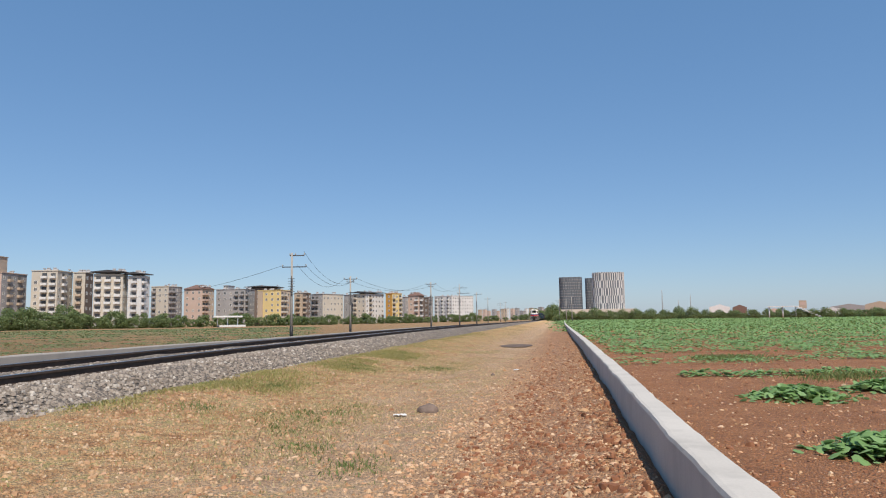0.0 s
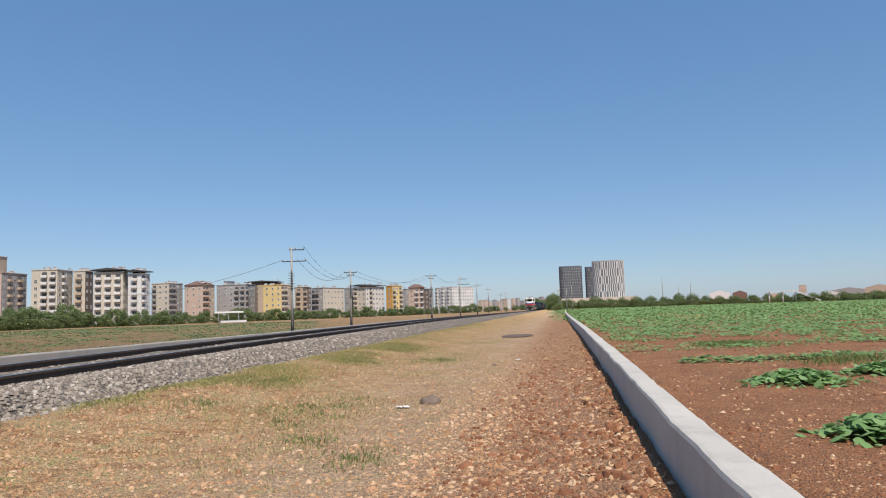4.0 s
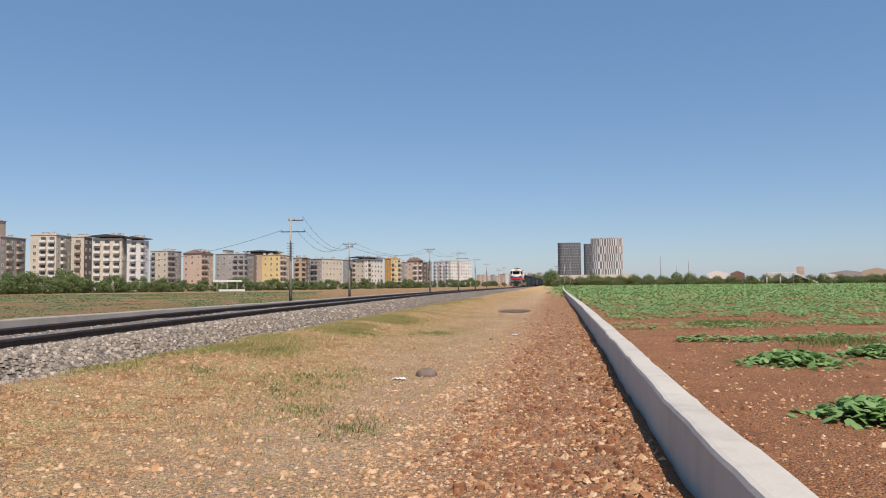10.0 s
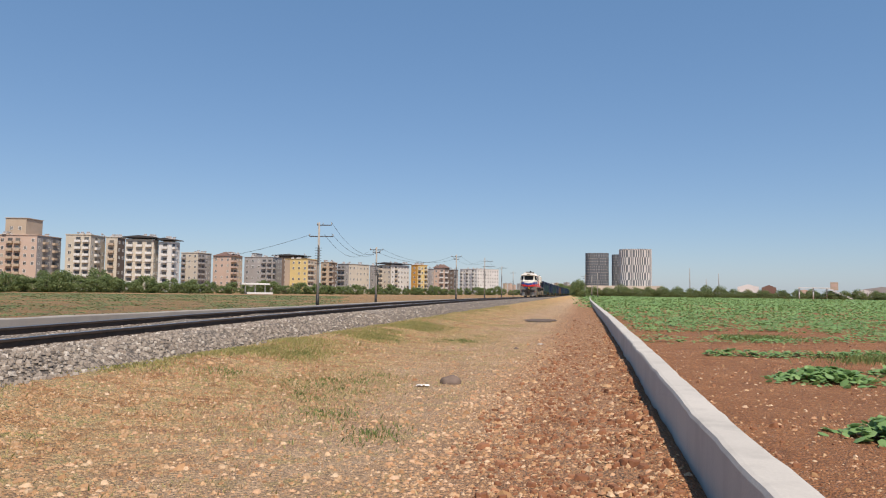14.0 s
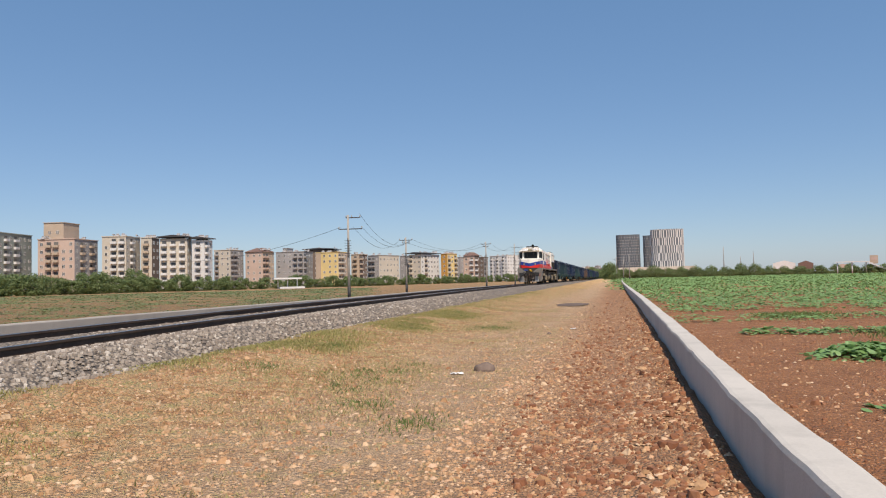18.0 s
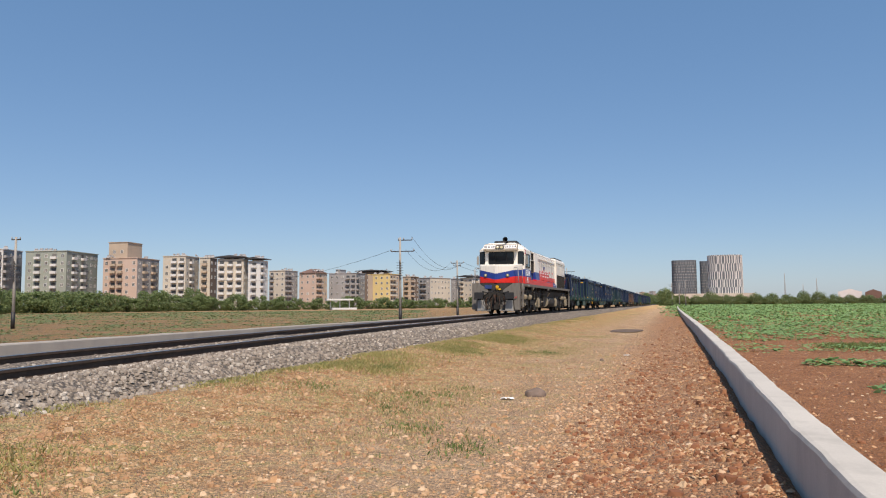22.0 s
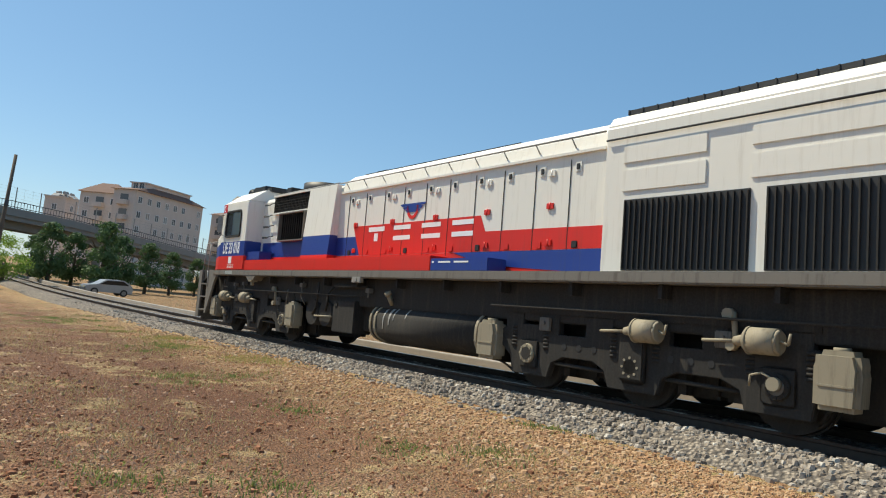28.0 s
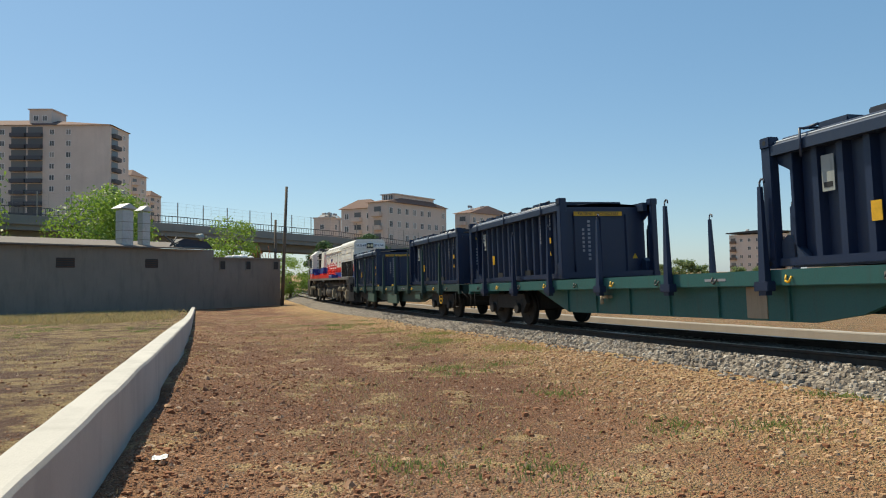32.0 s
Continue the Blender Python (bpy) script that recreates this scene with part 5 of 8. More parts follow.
            for y, z in ((0.55, 1.06), (1.55, 1.06), (3.45, 1.06)):
                bm = bmesh.new()
                a, b = sorted((along(y), along(y + 0.22)))
                box(bm, min(s * 1.12, s * 1.17), max(s * 1.12, s * 1.17), a, b, z - 0.18, z + 0.02, 0.012)
                tube(bm, (s * 1.17, along(y + 0.11), z - 0.06), (s * 1.2, along(y + 0.11), z - 0.06), 0.03, 8)
                part("frame_bracket", bm, GRIME, L)
            for yk in (-0.05, 1.5) if not rear else (2.2, 3.75):
                bm = bmesh.new()
                q = 1 if not rear else -1
                for a0, a1, r0, r1 in ((-0.2, -0.17, 0.12, 0.145), (-0.17, 0.17, 0.15, 0.15), (0.17, 0.2, 0.145, 0.12)):
                    tube(bm, (s * 1.22, yy + yk + a0, 1.0), (s * 1.22, yy + yk + a1, 1.0), r0, 22, r1)
                tube(bm, (s * 1.22, yy + yk - 0.165, 1.0), (s * 1.22, yy + yk - 0.14, 1.0), 0.158, 22)
                tube(bm, (s * 1.22, yy + yk + q * 0.17, 1.0), (s * 1.22, yy + yk + q * 0.34, 0.98), 0.08, 12, 0.05)
                tube(bm, (s * 1.22, yy + yk + q * 0.34, 0.98), (s * 1.22, yy + yk + q * 0.75, 0.96), 0.02, 8)
                bent(bm, [(s * 1.24, yy + yk - q * 0.18, 1.02), (s * 1.26, yy + yk - q * 0.3, 0.98), (s * 1.26, yy + yk - q * 0.32, 1.1)], 0.016)
                part("brake_cylinder", bm, GEAR, L, "dusty brake cylinder")
            for yk in (-0.85, 4.55):
                bm = bmesh.new()
                prism(bm, [(yy + yk - 0.24, 0.36), (yy + yk + 0.22, 0.36), (yy + yk + 0.24, 0.78), (yy + yk + 0.2, 0.97), (yy + yk - 0.2, 0.97), (yy + yk - 0.24, 0.85)], "x", min(s * 1.0, s * 1.3), max(s * 1.0, s * 1.3), bevel=0.055)
                tube(bm, (s * 1.15, yy + yk, 0.95), (s * 1.15, yy + yk, 1.0), 0.085, 14)
                box(bm, min(s * 1.295, s * 1.31), max(s * 1.295, s * 1.31), yy + yk - 0.17, yy + yk + 0.17, 0.6, 0.625, 0.004)
                part("sandbox", bm, GEAR, L, "dusty sandbox")
                bm = bmesh.new()
                bent(bm, [(s * 1.2, yy + yk, 0.43), (s * 1.0, yy + yk + (0.2 if yk < 0 else -0.2), 0.3), (s * 0.85, yy + yk + (0.35 if yk < 0 else -0.35), 0.15)], 0.02)
                part("sand_pipe", bm, UNDER, L)
            bm = bmesh.new()
            box(bm, min(s * 1.12, s * 1.2), max(s * 1.12, s * 1.2), yy + 1.75, yy + 2.15, 0.35, 0.95, 0.02)
            part("damper_bracket", bm, UNDER, L)
            bm = bmesh.new()
            tube(bm, (s * 1.16, yy + 3.35, 1.3), (s * 1.16, yy + 3.4, 0.9), 0.035, 8)
            tube(bm, (s * 1.12, yy + 3.3, 1.28), (s * 1.22, yy + 3.3, 1.28), 0.07, 10)
            tube(bm, (s * 1.12, yy + 3.35, 0.92), (s * 1.22, yy + 3.35, 0.92), 0.06, 10)
            part("damper", bm, GEAR, L)
            for y0 in (0.45, 2.4):
                bm = bmesh.new()
                bent(bm, [(s * 1.05, yy + y0, 0.42), (s * 1.05, yy + y0 + 1.05, 0.4)], 0.03)
                box(bm, min(s * 0.75, s * 0.9), max(s * 0.75, s * 0.9), yy + y0 + 0.08, yy + y0 + 0.2, 0.25, 0.75)
                box(bm, min(s * 0.75, s * 0.9), max(s * 0.75, s * 0.9), yy + y0 + 0.85, yy + y0 + 0.97, 0.25, 0.75)
                part("brake_rigging", bm, UNDER, L)
        for k in range(3):
            bm = bmesh.new()
            box(bm, -0.66, 0.66, base + 1.945 * k - (0.7 if k == 0 else 0.95), base + 1.945 * k + 1.0, 0.22, 1.1, 0.05)
            part("traction_motor", bm, UNDER, L)
    RIDERS.append((L, 0.0, 16.7, Matrix()))
    return L


def side_letters(s, x, y, z):
    return Matrix.Translation((s * x, y, z)) @ Matrix.Rotation(radians(90 * s), 4, "Z") @ Matrix.Rotation(radians(90), 4, "X")


build_loco()

# ---- container wagons ----


def build_container():
    """An open-topped bulk container, 6.3 m long: y from its front end, z from its floor."""
    C = thing("bulk_container", "navy blue open-top bulk container with corrugated sides", "container", group="containers on the wagons")
    H, W, LN = 1.84, 1.22, 6.32
    for y in (0.09, LN - 0.09):
        for s in (-1, 1):
            bm = bmesh.new()
            box(bm, s * W - 0.075, s * W + 0.075, y - 0.09, y + 0.09, 0.0, H - 0.02, 0.012)
            box(bm, s * W - 0.095, s * W + 0.09, y - 0.1, y + 0.1, H - 0.12, H + 0.04, 0.015)
            box(bm, s * W - 0.095, s * W + 0.09, y - 0.1, y + 0.1, -0.005, 0.13, 0.015)
            p = part("corner_post", bm, NAVY, C)
            bm = bmesh.new()
            tube(bm, (s * (W + 0.091), y, H - 0.04), (s * (W + 0.093), y, H - 0.04), 0.035, 10)
            tube(bm, (s * (W + 0.091), y, 0.065), (s * (W + 0.093), y, 0.065), 0.035, 10)
            part("casting_hole", bm, BLACK, p)
    for s in (-1, 1):
        bm = bmesh.new()
        prof = []
        for k in range(13):
            y = 0.5 + (LN - 1.0) * k / 13
            w = (LN - 1.0) / 13
            prof += [(y, 0.0), (y + w * 0.6, 0.0), (y + w * 0.68, 0.12), (y + w * 0.92, 0.12)]
        prof.append((LN - 0.5, 0.0))
        lo = [bm.verts.new((s * (W - 0.17 + d), y, 0.1)) for y, d in prof]
        hi = [bm.verts.new((s * (W - 0.17 + d), y, H - 0.2)) for y, d in prof]
        lo2 = [bm.verts.new((s * (W - 0.21 + d), y, 0.1)) for y, d in prof]
        hi2 = [bm.verts.new((s * (W - 0.21 + d), y, H - 0.2)) for y, d in prof]
        for a, b in ((lo, hi), (hi2, lo2)):
            for k in range(len(prof) - 1):
                bm.faces.new((a[k], a[k + 1], b[k + 1], b[k]))
        bmesh.ops.recalc_face_normals(bm, faces=bm.faces)
        part("side_panel", bm, NAVY, C)
        bm = bmesh.new()
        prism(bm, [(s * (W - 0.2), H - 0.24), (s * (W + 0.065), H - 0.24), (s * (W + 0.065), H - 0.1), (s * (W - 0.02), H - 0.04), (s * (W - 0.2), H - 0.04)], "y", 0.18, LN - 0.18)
        rail = part("top_rail", bm, NAVYLIT, C, "top rail in navy lightened as if sunlit")
        # thin pale strip: the sunlit edge of the rail, put in as colour
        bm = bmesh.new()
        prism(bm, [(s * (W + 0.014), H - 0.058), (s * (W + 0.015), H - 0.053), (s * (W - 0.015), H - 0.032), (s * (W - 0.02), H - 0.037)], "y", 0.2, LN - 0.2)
        part("rail_ledge", bm, LEDGE, rail, "ledge painted pale as if sunlit")
        for y in (2.05, 3.95):
            bm = bmesh.new()
            box(bm, min(s * (W - 0.16), s * (W - 0.03)), max(s * (W - 0.16), s * (W - 0.03)), y, y + 0.36, 0.14, 0.27)
            part("fork_pocket", bm, BLACK, C)
        for y, e in ((0.2, 1), (LN - 0.2, -1)):
            bm = bmesh.new()
            # lighter navy paints the sun on the gusset's sloping top
            prism(bm, [(y, 0.14), (y + e * 0.42, 0.14), (y + e * 0.12, 0.46), (y, 0.38)], "x", min(s * (W - 0.16), s * (W - 0.02)), max(s * (W - 0.16), s * (W - 0.02)))
            part("gusset", bm, NAVYLIT, C, "corner gusset in navy lightened as if sunlit")
        bm = bmesh.new()
        box(bm, min(s * (W - 0.048), s * (W - 0.04)), max(s * (W - 0.048), s * (W - 0.04)), 5.44, 5.55, 0.88, 1.01)
        part("yellow_sign", bm, YELLOW, C, "small yellow panel")
        bm = bmesh.new()
        prism(bm, [(5.43, 0.58), (5.55, 0.58), (5.49, 0.69)], "x", min(s * (W - 0.048), s * (W - 0.04)), max(s * (W - 0.048), s * (W - 0.04)))
        part("hazard_mark", bm, YELLOW, C)
        bm = bmesh.new()
        box(bm, s * W - 0.2, s * W + 0.03, 0.18, LN - 0.18, 0.02, 0.14, 0.01)
        part("bottom_rail", bm, NAVY, C)
        bm = bmesh.new()
        box(bm, min(s * (W - 0.048), s * (W - 0.04)), max(s * (W - 0.048), s * (W - 0.04)), 1.66, 1.81, 0.52, 0.77)
        part("yellow_sign", bm, YELLOW, C, "yellow warning panel")
        bm = bmesh.new()
        box(bm, min(s * (W - 0.048), s * (W - 0.04)), max(s * (W - 0.048), s * (W - 0.04)), 0.95, 1.15, 0.98, 1.46)
        pl = part("white_plate", bm, BOXGREY, C)
        bm = bmesh.new()
        box(bm, min(s * (W - 0.04), s * (W - 0.036)), max(s * (W - 0.04), s * (W - 0.036)), 0.98, 1.12, 1.03, 1.1)
        part("print", bm, BLACK, pl)
        bm = bmesh.new()
        for k in range(7):
            box(bm, min(s * (W - 0.048), s * (W - 0.044)), max(s * (W - 0.048), s * (W - 0.044)), 4.95, 4.99, 1.5 - k * 0.1, 1.57 - k * 0.1)
            if k < 4:
                box(bm, min(s * (W - 0.048), s * (W - 0.044)), max(s * (W - 0.048), s * (W - 0.044)), 5.5, 5.54, 1.5 - k * 0.1, 1.57 - k * 0.1)
        part("code_bars", bm, PRINT, C)
    for y, o in ((0.45, -1), (LN - 0.45, 1)):
        bm = bmesh.new()
        box(bm, -W + 0.02, W - 0.02, y - 0.03, y + 0.03, 0.05, H - 0.12, 0.008)
        ep = part("end_panel", bm, NAVY, C)
        for x in (-0.7, 0.0, 0.7):
            bm = bmesh.new()
            prism(bm, [(x - 0.06, y + o * 0.03), (x + 0.06, y + o * 0.03), (x + 0.035, y + o * 0.08), (x - 0.035, y + o * 0.08)], "z", 0.1, H - 0.3)
            part("rib", bm, NAVY, ep)
        bm = bmesh.new()
        yo = LN - 0.09 if o > 0 else 0.09
        box(bm, -W, W, yo - 0.06, yo + 0.06, 0.02, 0.15, 0.01)
        for s in (-1, 1):
            prism(bm, [(yo, 0.14), (y, 0.14), (y, 0.42)], "x", s * (W - 0.1) - 0.01, s * (W - 0.1) + 0.01)
            prism(bm, [(yo, H + 0.01), (y, H - 0.16), (y, H - 0.5), (yo, H - 0.3)], "x", s * (W - 0.06) - 0.015, s * (W - 0.06) + 0.015)
        part("end_frame", bm, NAVY, C)
        bm = bmesh.new()
        box(bm, -0.55, 0.75, y + o * 0.085 - 0.004, y + o * 0.085 + 0.004, H - 0.34, H - 0.24)
        sg = part("sign", bm, YELLOW, C)
        letters("sign_text", "PATENT PROTECTED", 0.1, DARKLETTER, sg, pose(0.1, y + o * 0.0895, H - 0.29, 90, 0, 180 if o > 0 else 0), xscale=1.15)
        bm = bmesh.new()
        for k in range(10):
            box(bm, 0.3, 0.37, y + o * 0.031 - 0.003, y + o * 0.031 + 0.003, H - 0.5 - k * 0.1, H - 0.44 - k * 0.1)
            if 1 < k < 8:
                box(bm, 0.46, 0.52, y + o * 0.031 - 0.003, y + o * 0.031 + 0.003, H - 0.5 - k * 0.1, H - 0.44 - k * 0.1)
                box(bm, -0.72, -0.66, y + o * 0.031 - 0.003, y + o * 0.031 + 0.003, H - 0.5 - k * 0.1, H - 0.44 - k * 0.1)
        part("code_bars", bm, PRINT, C)
        bm = bmesh.new()
        bmesh.ops.create_circle(bm, cap_ends=True, segments=3, radius=0.09, matrix=pose(-0.9, y + o * 0.036, 0.5, 90, 0, 0))
        part("hazard_mark", bm, YELLOW, C)
    bm = bmesh.new()
    box(bm, -W + 0.02, W - 0.02, 0.4, LN - 0.4, 0.0, 0.1)
    part("floor", bm, NAVY, C)
    # cover with rolled ridges and clamps
    bm = bmesh.new()
    nx, ny = 8, 26
    vs = [[bm.verts.new(((-1 + 2 * i / nx) * (W - 0.05), 0.45 + (LN - 0.9) * j / ny, H - 0.1 + 0.07 * (1 - (2 * i / nx - 1) ** 2) + 0.03 * lump(i, j, 1.7))) for i in range(nx + 1)] for j in range(ny + 1)]
    for j in range(ny):
        for i in range(nx):
            bm.faces.new((vs[j][i], vs[j][i + 1], vs[j + 1][i + 1], vs[j + 1][i])).smooth = True
    part("cover", bm, TARP, C, "dark sheet cover")
    for y, w in ((1.0, 0.5), (1.75, 0.4), (2.7, 0.3), (3.6, 0.4), (4.4, 0.45), (5.2, 0.35)):
        bm = bmesh.new()
        box(bm, -0.9, 1.0, y - w / 2, y + w / 2, H - 0.03, H + (0.12 if w > 0.36 else 0.07), 0.02)
        part("lid", bm, NAVYLIT if w > 0.42 else TARP, C)
    bm = bmesh.new()
    bent(bm, [(W - 0.12, 0.25, H - 0.02), (W - 0.12, LN - 0.25, H - 0.02)], 0.035)
    part("roll_bar", bm, NAVY, C)
    for y in (0.75, 2.9, 5.3):
        bm = bmesh.new()
        bent(bm, [(W + 0.085, y, H - 0.35), (W + 0.085, y, H + 0.03), (W - 0.3, y, H + 0.06)], 0.018)
        tube(bm, (W - 0.1, y - 0.12, H + 0.06), (W - 0.1, y + 0.14, H + 0.07), 0.02, 6)
        part("clamp", bm, NAVYLIT, C)
    return C


def build_wagon(kind):
    """A four-axle flat wagon: y from its front bogie, deck 19.3 m, bogies 14.2 m apart."""
    body, beam = (DKGREEN, DKGREEN) if kind == 0 else (TEAL, TEAL)
    lab = ("dark green flat wagon with side boxes and stakes" if kind == 0 else "teal flat wagon with deep fish-belly beam and stakes")
    if kind == 2:
        body = beam = BROWN
        lab = "rust-brown flat wagon with stakes"
    Wg = thing("flat_wagon", lab, "railway wagon", group="wagons of the train")
    F, Rr = -2.55, 16.75
    for s in (-1, 1):
        bm = bmesh.new()
        x0, x1 = (1.16, 1.32) if s > 0 else (-1.32, -1.16)
        box(bm, x0, x1, F, Rr, 0.93, 1.16, 0.012)
        part("side_sill", bm, body, Wg)
        bm = bmesh.new()
        if kind == 1:
            prism(bm, [(2.2, 0.95), (3.9, 0.42), (11.0, 0.42), (11.8, 0.55), (12.8, 0.95)], "x", min(s * 1.05, s * 1.15), max(s * 1.05, s * 1.15))
        else:
            prism(bm, [(F + 2.4, 0.95), (F + 6.2, 0.46), (Rr - 6.2, 0.46), (Rr - 5.4, 0.5), (Rr - 4.2, 0.72), (Rr - 2.9, 0.95)], "x", min(s * 0.92, s * 1.0), max(s * 0.92, s * 1.0))
        part("fish_belly", bm, beam, Wg)
        for y in (-0.95, 1.25, 3.4, 5.75, 8.1, 10.4, 12.6, 14.8):
            bm = bmesh.new()
            xx, tip = s * 1.39, 2.52 if kind != 1 else 2.36
            lo, hi = [bm.verts.new((xx + a, y + b, 0.8)) for a, b in ((-0.06, -0.07), (0.05, -0.07), (0.05, 0.07), (-0.06, 0.07))], [bm.verts.new((xx * 0.99 + a, y + b, tip)) for a, b in ((-0.03, -0.03), (0.02, -0.03), (0.02, 0.03), (-0.03, 0.03))]
            for i in range(4):
                bm.faces.new((lo[i], lo[(i + 1) % 4], hi[(i + 1) % 4], hi[i]))
            bm.faces.new(hi)
            bm.faces.new(lo[::-1])
            bent(bm, [(xx * 0.99, y, tip - 0.02), (xx * 0.99, y, tip + 0.06), (xx * 0.99, y + 0.04, tip + 0.11), (xx * 0.99, y + 0.085, tip + 0.09), (xx * 0.99, y + 0.09, tip + 0.04)], 0.015)
            box(bm, xx - 0.075, xx + 0.075, y - 0.14, y + 0.14, 0.86, 1.0, 0.01)
            part("stake", bm, body if kind != 1 else NAVY, Wg, "tapered folding stake with hooked tip")
        for y in np.arange(F + 0.9, Rr, 1.55):
            bm = bmesh.new()
            bent(bm, [(s * 1.33, y, 1.08), (s * 1.37, y + 0.02, 1.0), (s * 1.37, y + 0.08, 0.98), (s * 1.33, y + 0.1, 1.06)], 0.014)
            part("lashing_ring", bm, BLACK if int(y * 7) % 3 else YELLOW, Wg)
        for y, w, z0 in ((1.45, 1.6, 0.38), (6.05, 1.85, 0.38), (11.0, 0.8, 0.62)) if kind == 0 else ((9.75, 0.42, 0.45),):
            bm = bmesh.new()
            box(bm, min(s * 1.151, s * 1.28), max(s * 1.151, s * 1.28), y, y + w, z0, 0.9, 0.01) if kind != 1 else box(bm, min(s * 1.151, s * 1.165), max(s * 1.151, s * 1.165), y, y + w, z0, 0.92)
            part("side_box" if kind != 1 else "patch_plate", bm, BOXGREEN if kind == 0 else PATCH, Wg, "green box hung on the side" if kind == 0 else "dull tan primer patch")
        if kind == 1:
            for y in (3.9, 5.2, 6.5, 7.8, 9.1, 10.6):
                bm = bmesh.new()
                box(bm, min(s * 1.15, s * 1.19), max(s * 1.15, s * 1.19), y, y + 0.03, 0.44, 0.93)
                part("web_stiffener", bm, body, Wg)
            bm = bmesh.new()
            box(bm, min(s * 1.15, s * 1.27), max(s * 1.15, s * 1.27), 5.55, 5.85, 0.74, 0.8, 0.01)
            tube(bm, (s * 1.26, 5.6, 0.62), (s * 1.26, 5.6, 0.8), 0.035, 8)
            part("drain_cock", bm, GEAR, Wg)
        else:
            for y in (4.0, 7.1, 10.2):
                bm = bmesh.new()
                box(bm, min(s * 1.2, s * 1.36), max(s * 1.2, s * 1.36), y - 0.22, y + 0.22, 0.98, 1.12, 0.015)
                tl = part("twist_lock", bm, BOXGREEN, Wg)
                bm = bmesh.new()
                tube(bm, (s * 1.25, y, 1.12), (s * 1.25, y, 1.24), 0.05, 8, 0.03)
                part("lock_cone", bm, YELLOW, tl)
                for q in (-0.12, 0.12):
                    bm = bmesh.new()
                    tube(bm, (s * 1.361, y + q, 1.05), (s * 1.364, y + q, 1.05), 0.04, 10)
                    part("lock_hole", bm, BLACK, tl)
        bm = bmesh.new()
        box(bm, min(s * 1.321, s * 1.324), max(s * 1.321, s * 1.324), 9.0, 9.5, 1.02, 1.06)
        part("code_bar", bm, PRINT, Wg)
        if kind != 1:
            bm = bmesh.new()
            frame_ring(bm, 0.34, 0.34, 0.16, 0.018, side_m(s, 1.26, 14.55, 0.66), 0.02)
            box(bm, min(s * 1.26, s * 1.28), max(s * 1.26, s * 1.28), 14.42, 14.68, 0.648, 0.67)
            part("brake_wheel", bm, YELLOW, Wg, "yellow handbrake wheel")
    bm = bmesh.new()
    for y in np.arange(F + 0.1, Rr, 1.2):
        box(bm, -1.17, 1.17, y, y + 0.14, 0.98, 1.1)
    box(bm, -0.3, 0.3, F, Rr, 0.75, 1.05, 0.01)
    part("cross_members", bm, body, Wg)
    bm = bmesh.new()
    box(bm, -1.17, 1.17, F + 0.02, Rr - 0.02, 1.1, 1.14)
    part("deck", bm, RUST, Wg)
    for e, yb in ((-1, F), (1, Rr)):
        bm = bmesh.new()
        box(bm, -1.32, 1.32, min(yb, yb - e * 0.15), max(yb, yb - e * 0.15), 0.85, 1.16, 0.01)
        part("headstock", bm, body, Wg)
        for s in (-1, 1):
            bm = bmesh.new()
            tube(bm, (s * 0.875, yb, 1.02), (s * 0.875, yb + e * 0.4, 1.02), 0.11, 14)
            tube(bm, (s * 0.875, yb + e * 0.4, 1.02), (s * 0.875, yb + e * 0.44, 1.02), 0.21, 18)
            part("buffer", bm, SOOT, Wg)
            bm = bmesh.new()
            bent(bm, [(s * 0.3, yb + e * 0.02, 0.9), (s * 0.3, yb + e * 0.2, 0.75), (s * 0.25, yb + e * 0.32, 0.5), (s * 0.15, yb + e * 0.36, 0.7)], 0.025)
            part("brake_hose", bm, RUBBER, Wg)
            bm = bmesh.new()
            bent(bm, [(s * 1.25, yb + e * 0.02, 0.95), (s * 1.25, yb + e * 0.25, 0.85), (s * 0.95, yb + e * 0.3, 0.6), (s * 0.6, yb + e * 0.25, 0.6)], 0.016)
            bent(bm, [(s * 1.28, yb - e * 0.1, 0.95), (s * 1.3, yb - e * 0.1, 0.42), (s * 1.3, yb - e * 0.45, 0.42), (s * 1.28, yb - e * 0.45, 0.95)], 0.016)
            part("shunter_step", bm, SOOT, Wg)
        bm = bmesh.new()
        box(bm, -0.05, 0.05, min(yb, yb + e * 0.34), max(yb, yb + e * 0.34), 0.96, 1.08)
        bent(bm, [(0, yb + e * 0.3, 1.02), (0.04, yb + e * 0.4, 0.8), (0, yb + e * 0.3, 0.6)], 0.03)
        part("coupling_hook", bm, RUST, Wg)
    ws = wagon_wheels
    for base in (0.0, 14.2):
        for dy in (-0.9, 0.9):
            m = pose(0, base + dy, 0.46)
            w = share("wheelset", ws, Wg, m)
            WHEELS.append((w, m, 0.46))
        for s in (-1, 1):
            bm = bmesh.new()
            prism(bm, [(base - 1.4, 0.6), (base - 1.15, 0.34), (base - 0.65, 0.34), (base - 0.5, 0.46), (base + 0.5, 0.46), (base + 0.65, 0.34), (base + 1.15, 0.34), (base + 1.4, 0.6), (base + 1.25, 0.84), (base - 1.25, 0.84)], "x", min(s * 0.98, s * 1.1), max(s * 0.98, s * 1.1))
            bf = part("bogie_frame", bm, SOOT, Wg)
            for dy in (-0.9, 0.9):
                bm = bmesh.new()
                tube(bm, (s * 1.1, base + dy, 0.46), (s * 1.2, base + dy, 0.46), 0.14, 12)
                for q in (-0.2, 0.2):
                    tube(bm, (s * 1.04, base + dy + q, 0.5), (s * 1.04, base + dy + q, 0.7), 0.07, 10)
                part("axle_box", bm, SOOT, bf)
        bm = bmesh.new()
        box(bm, -0.98, 0.98, base - 0.3, base + 0.3, 0.5, 0.9, 0.02)
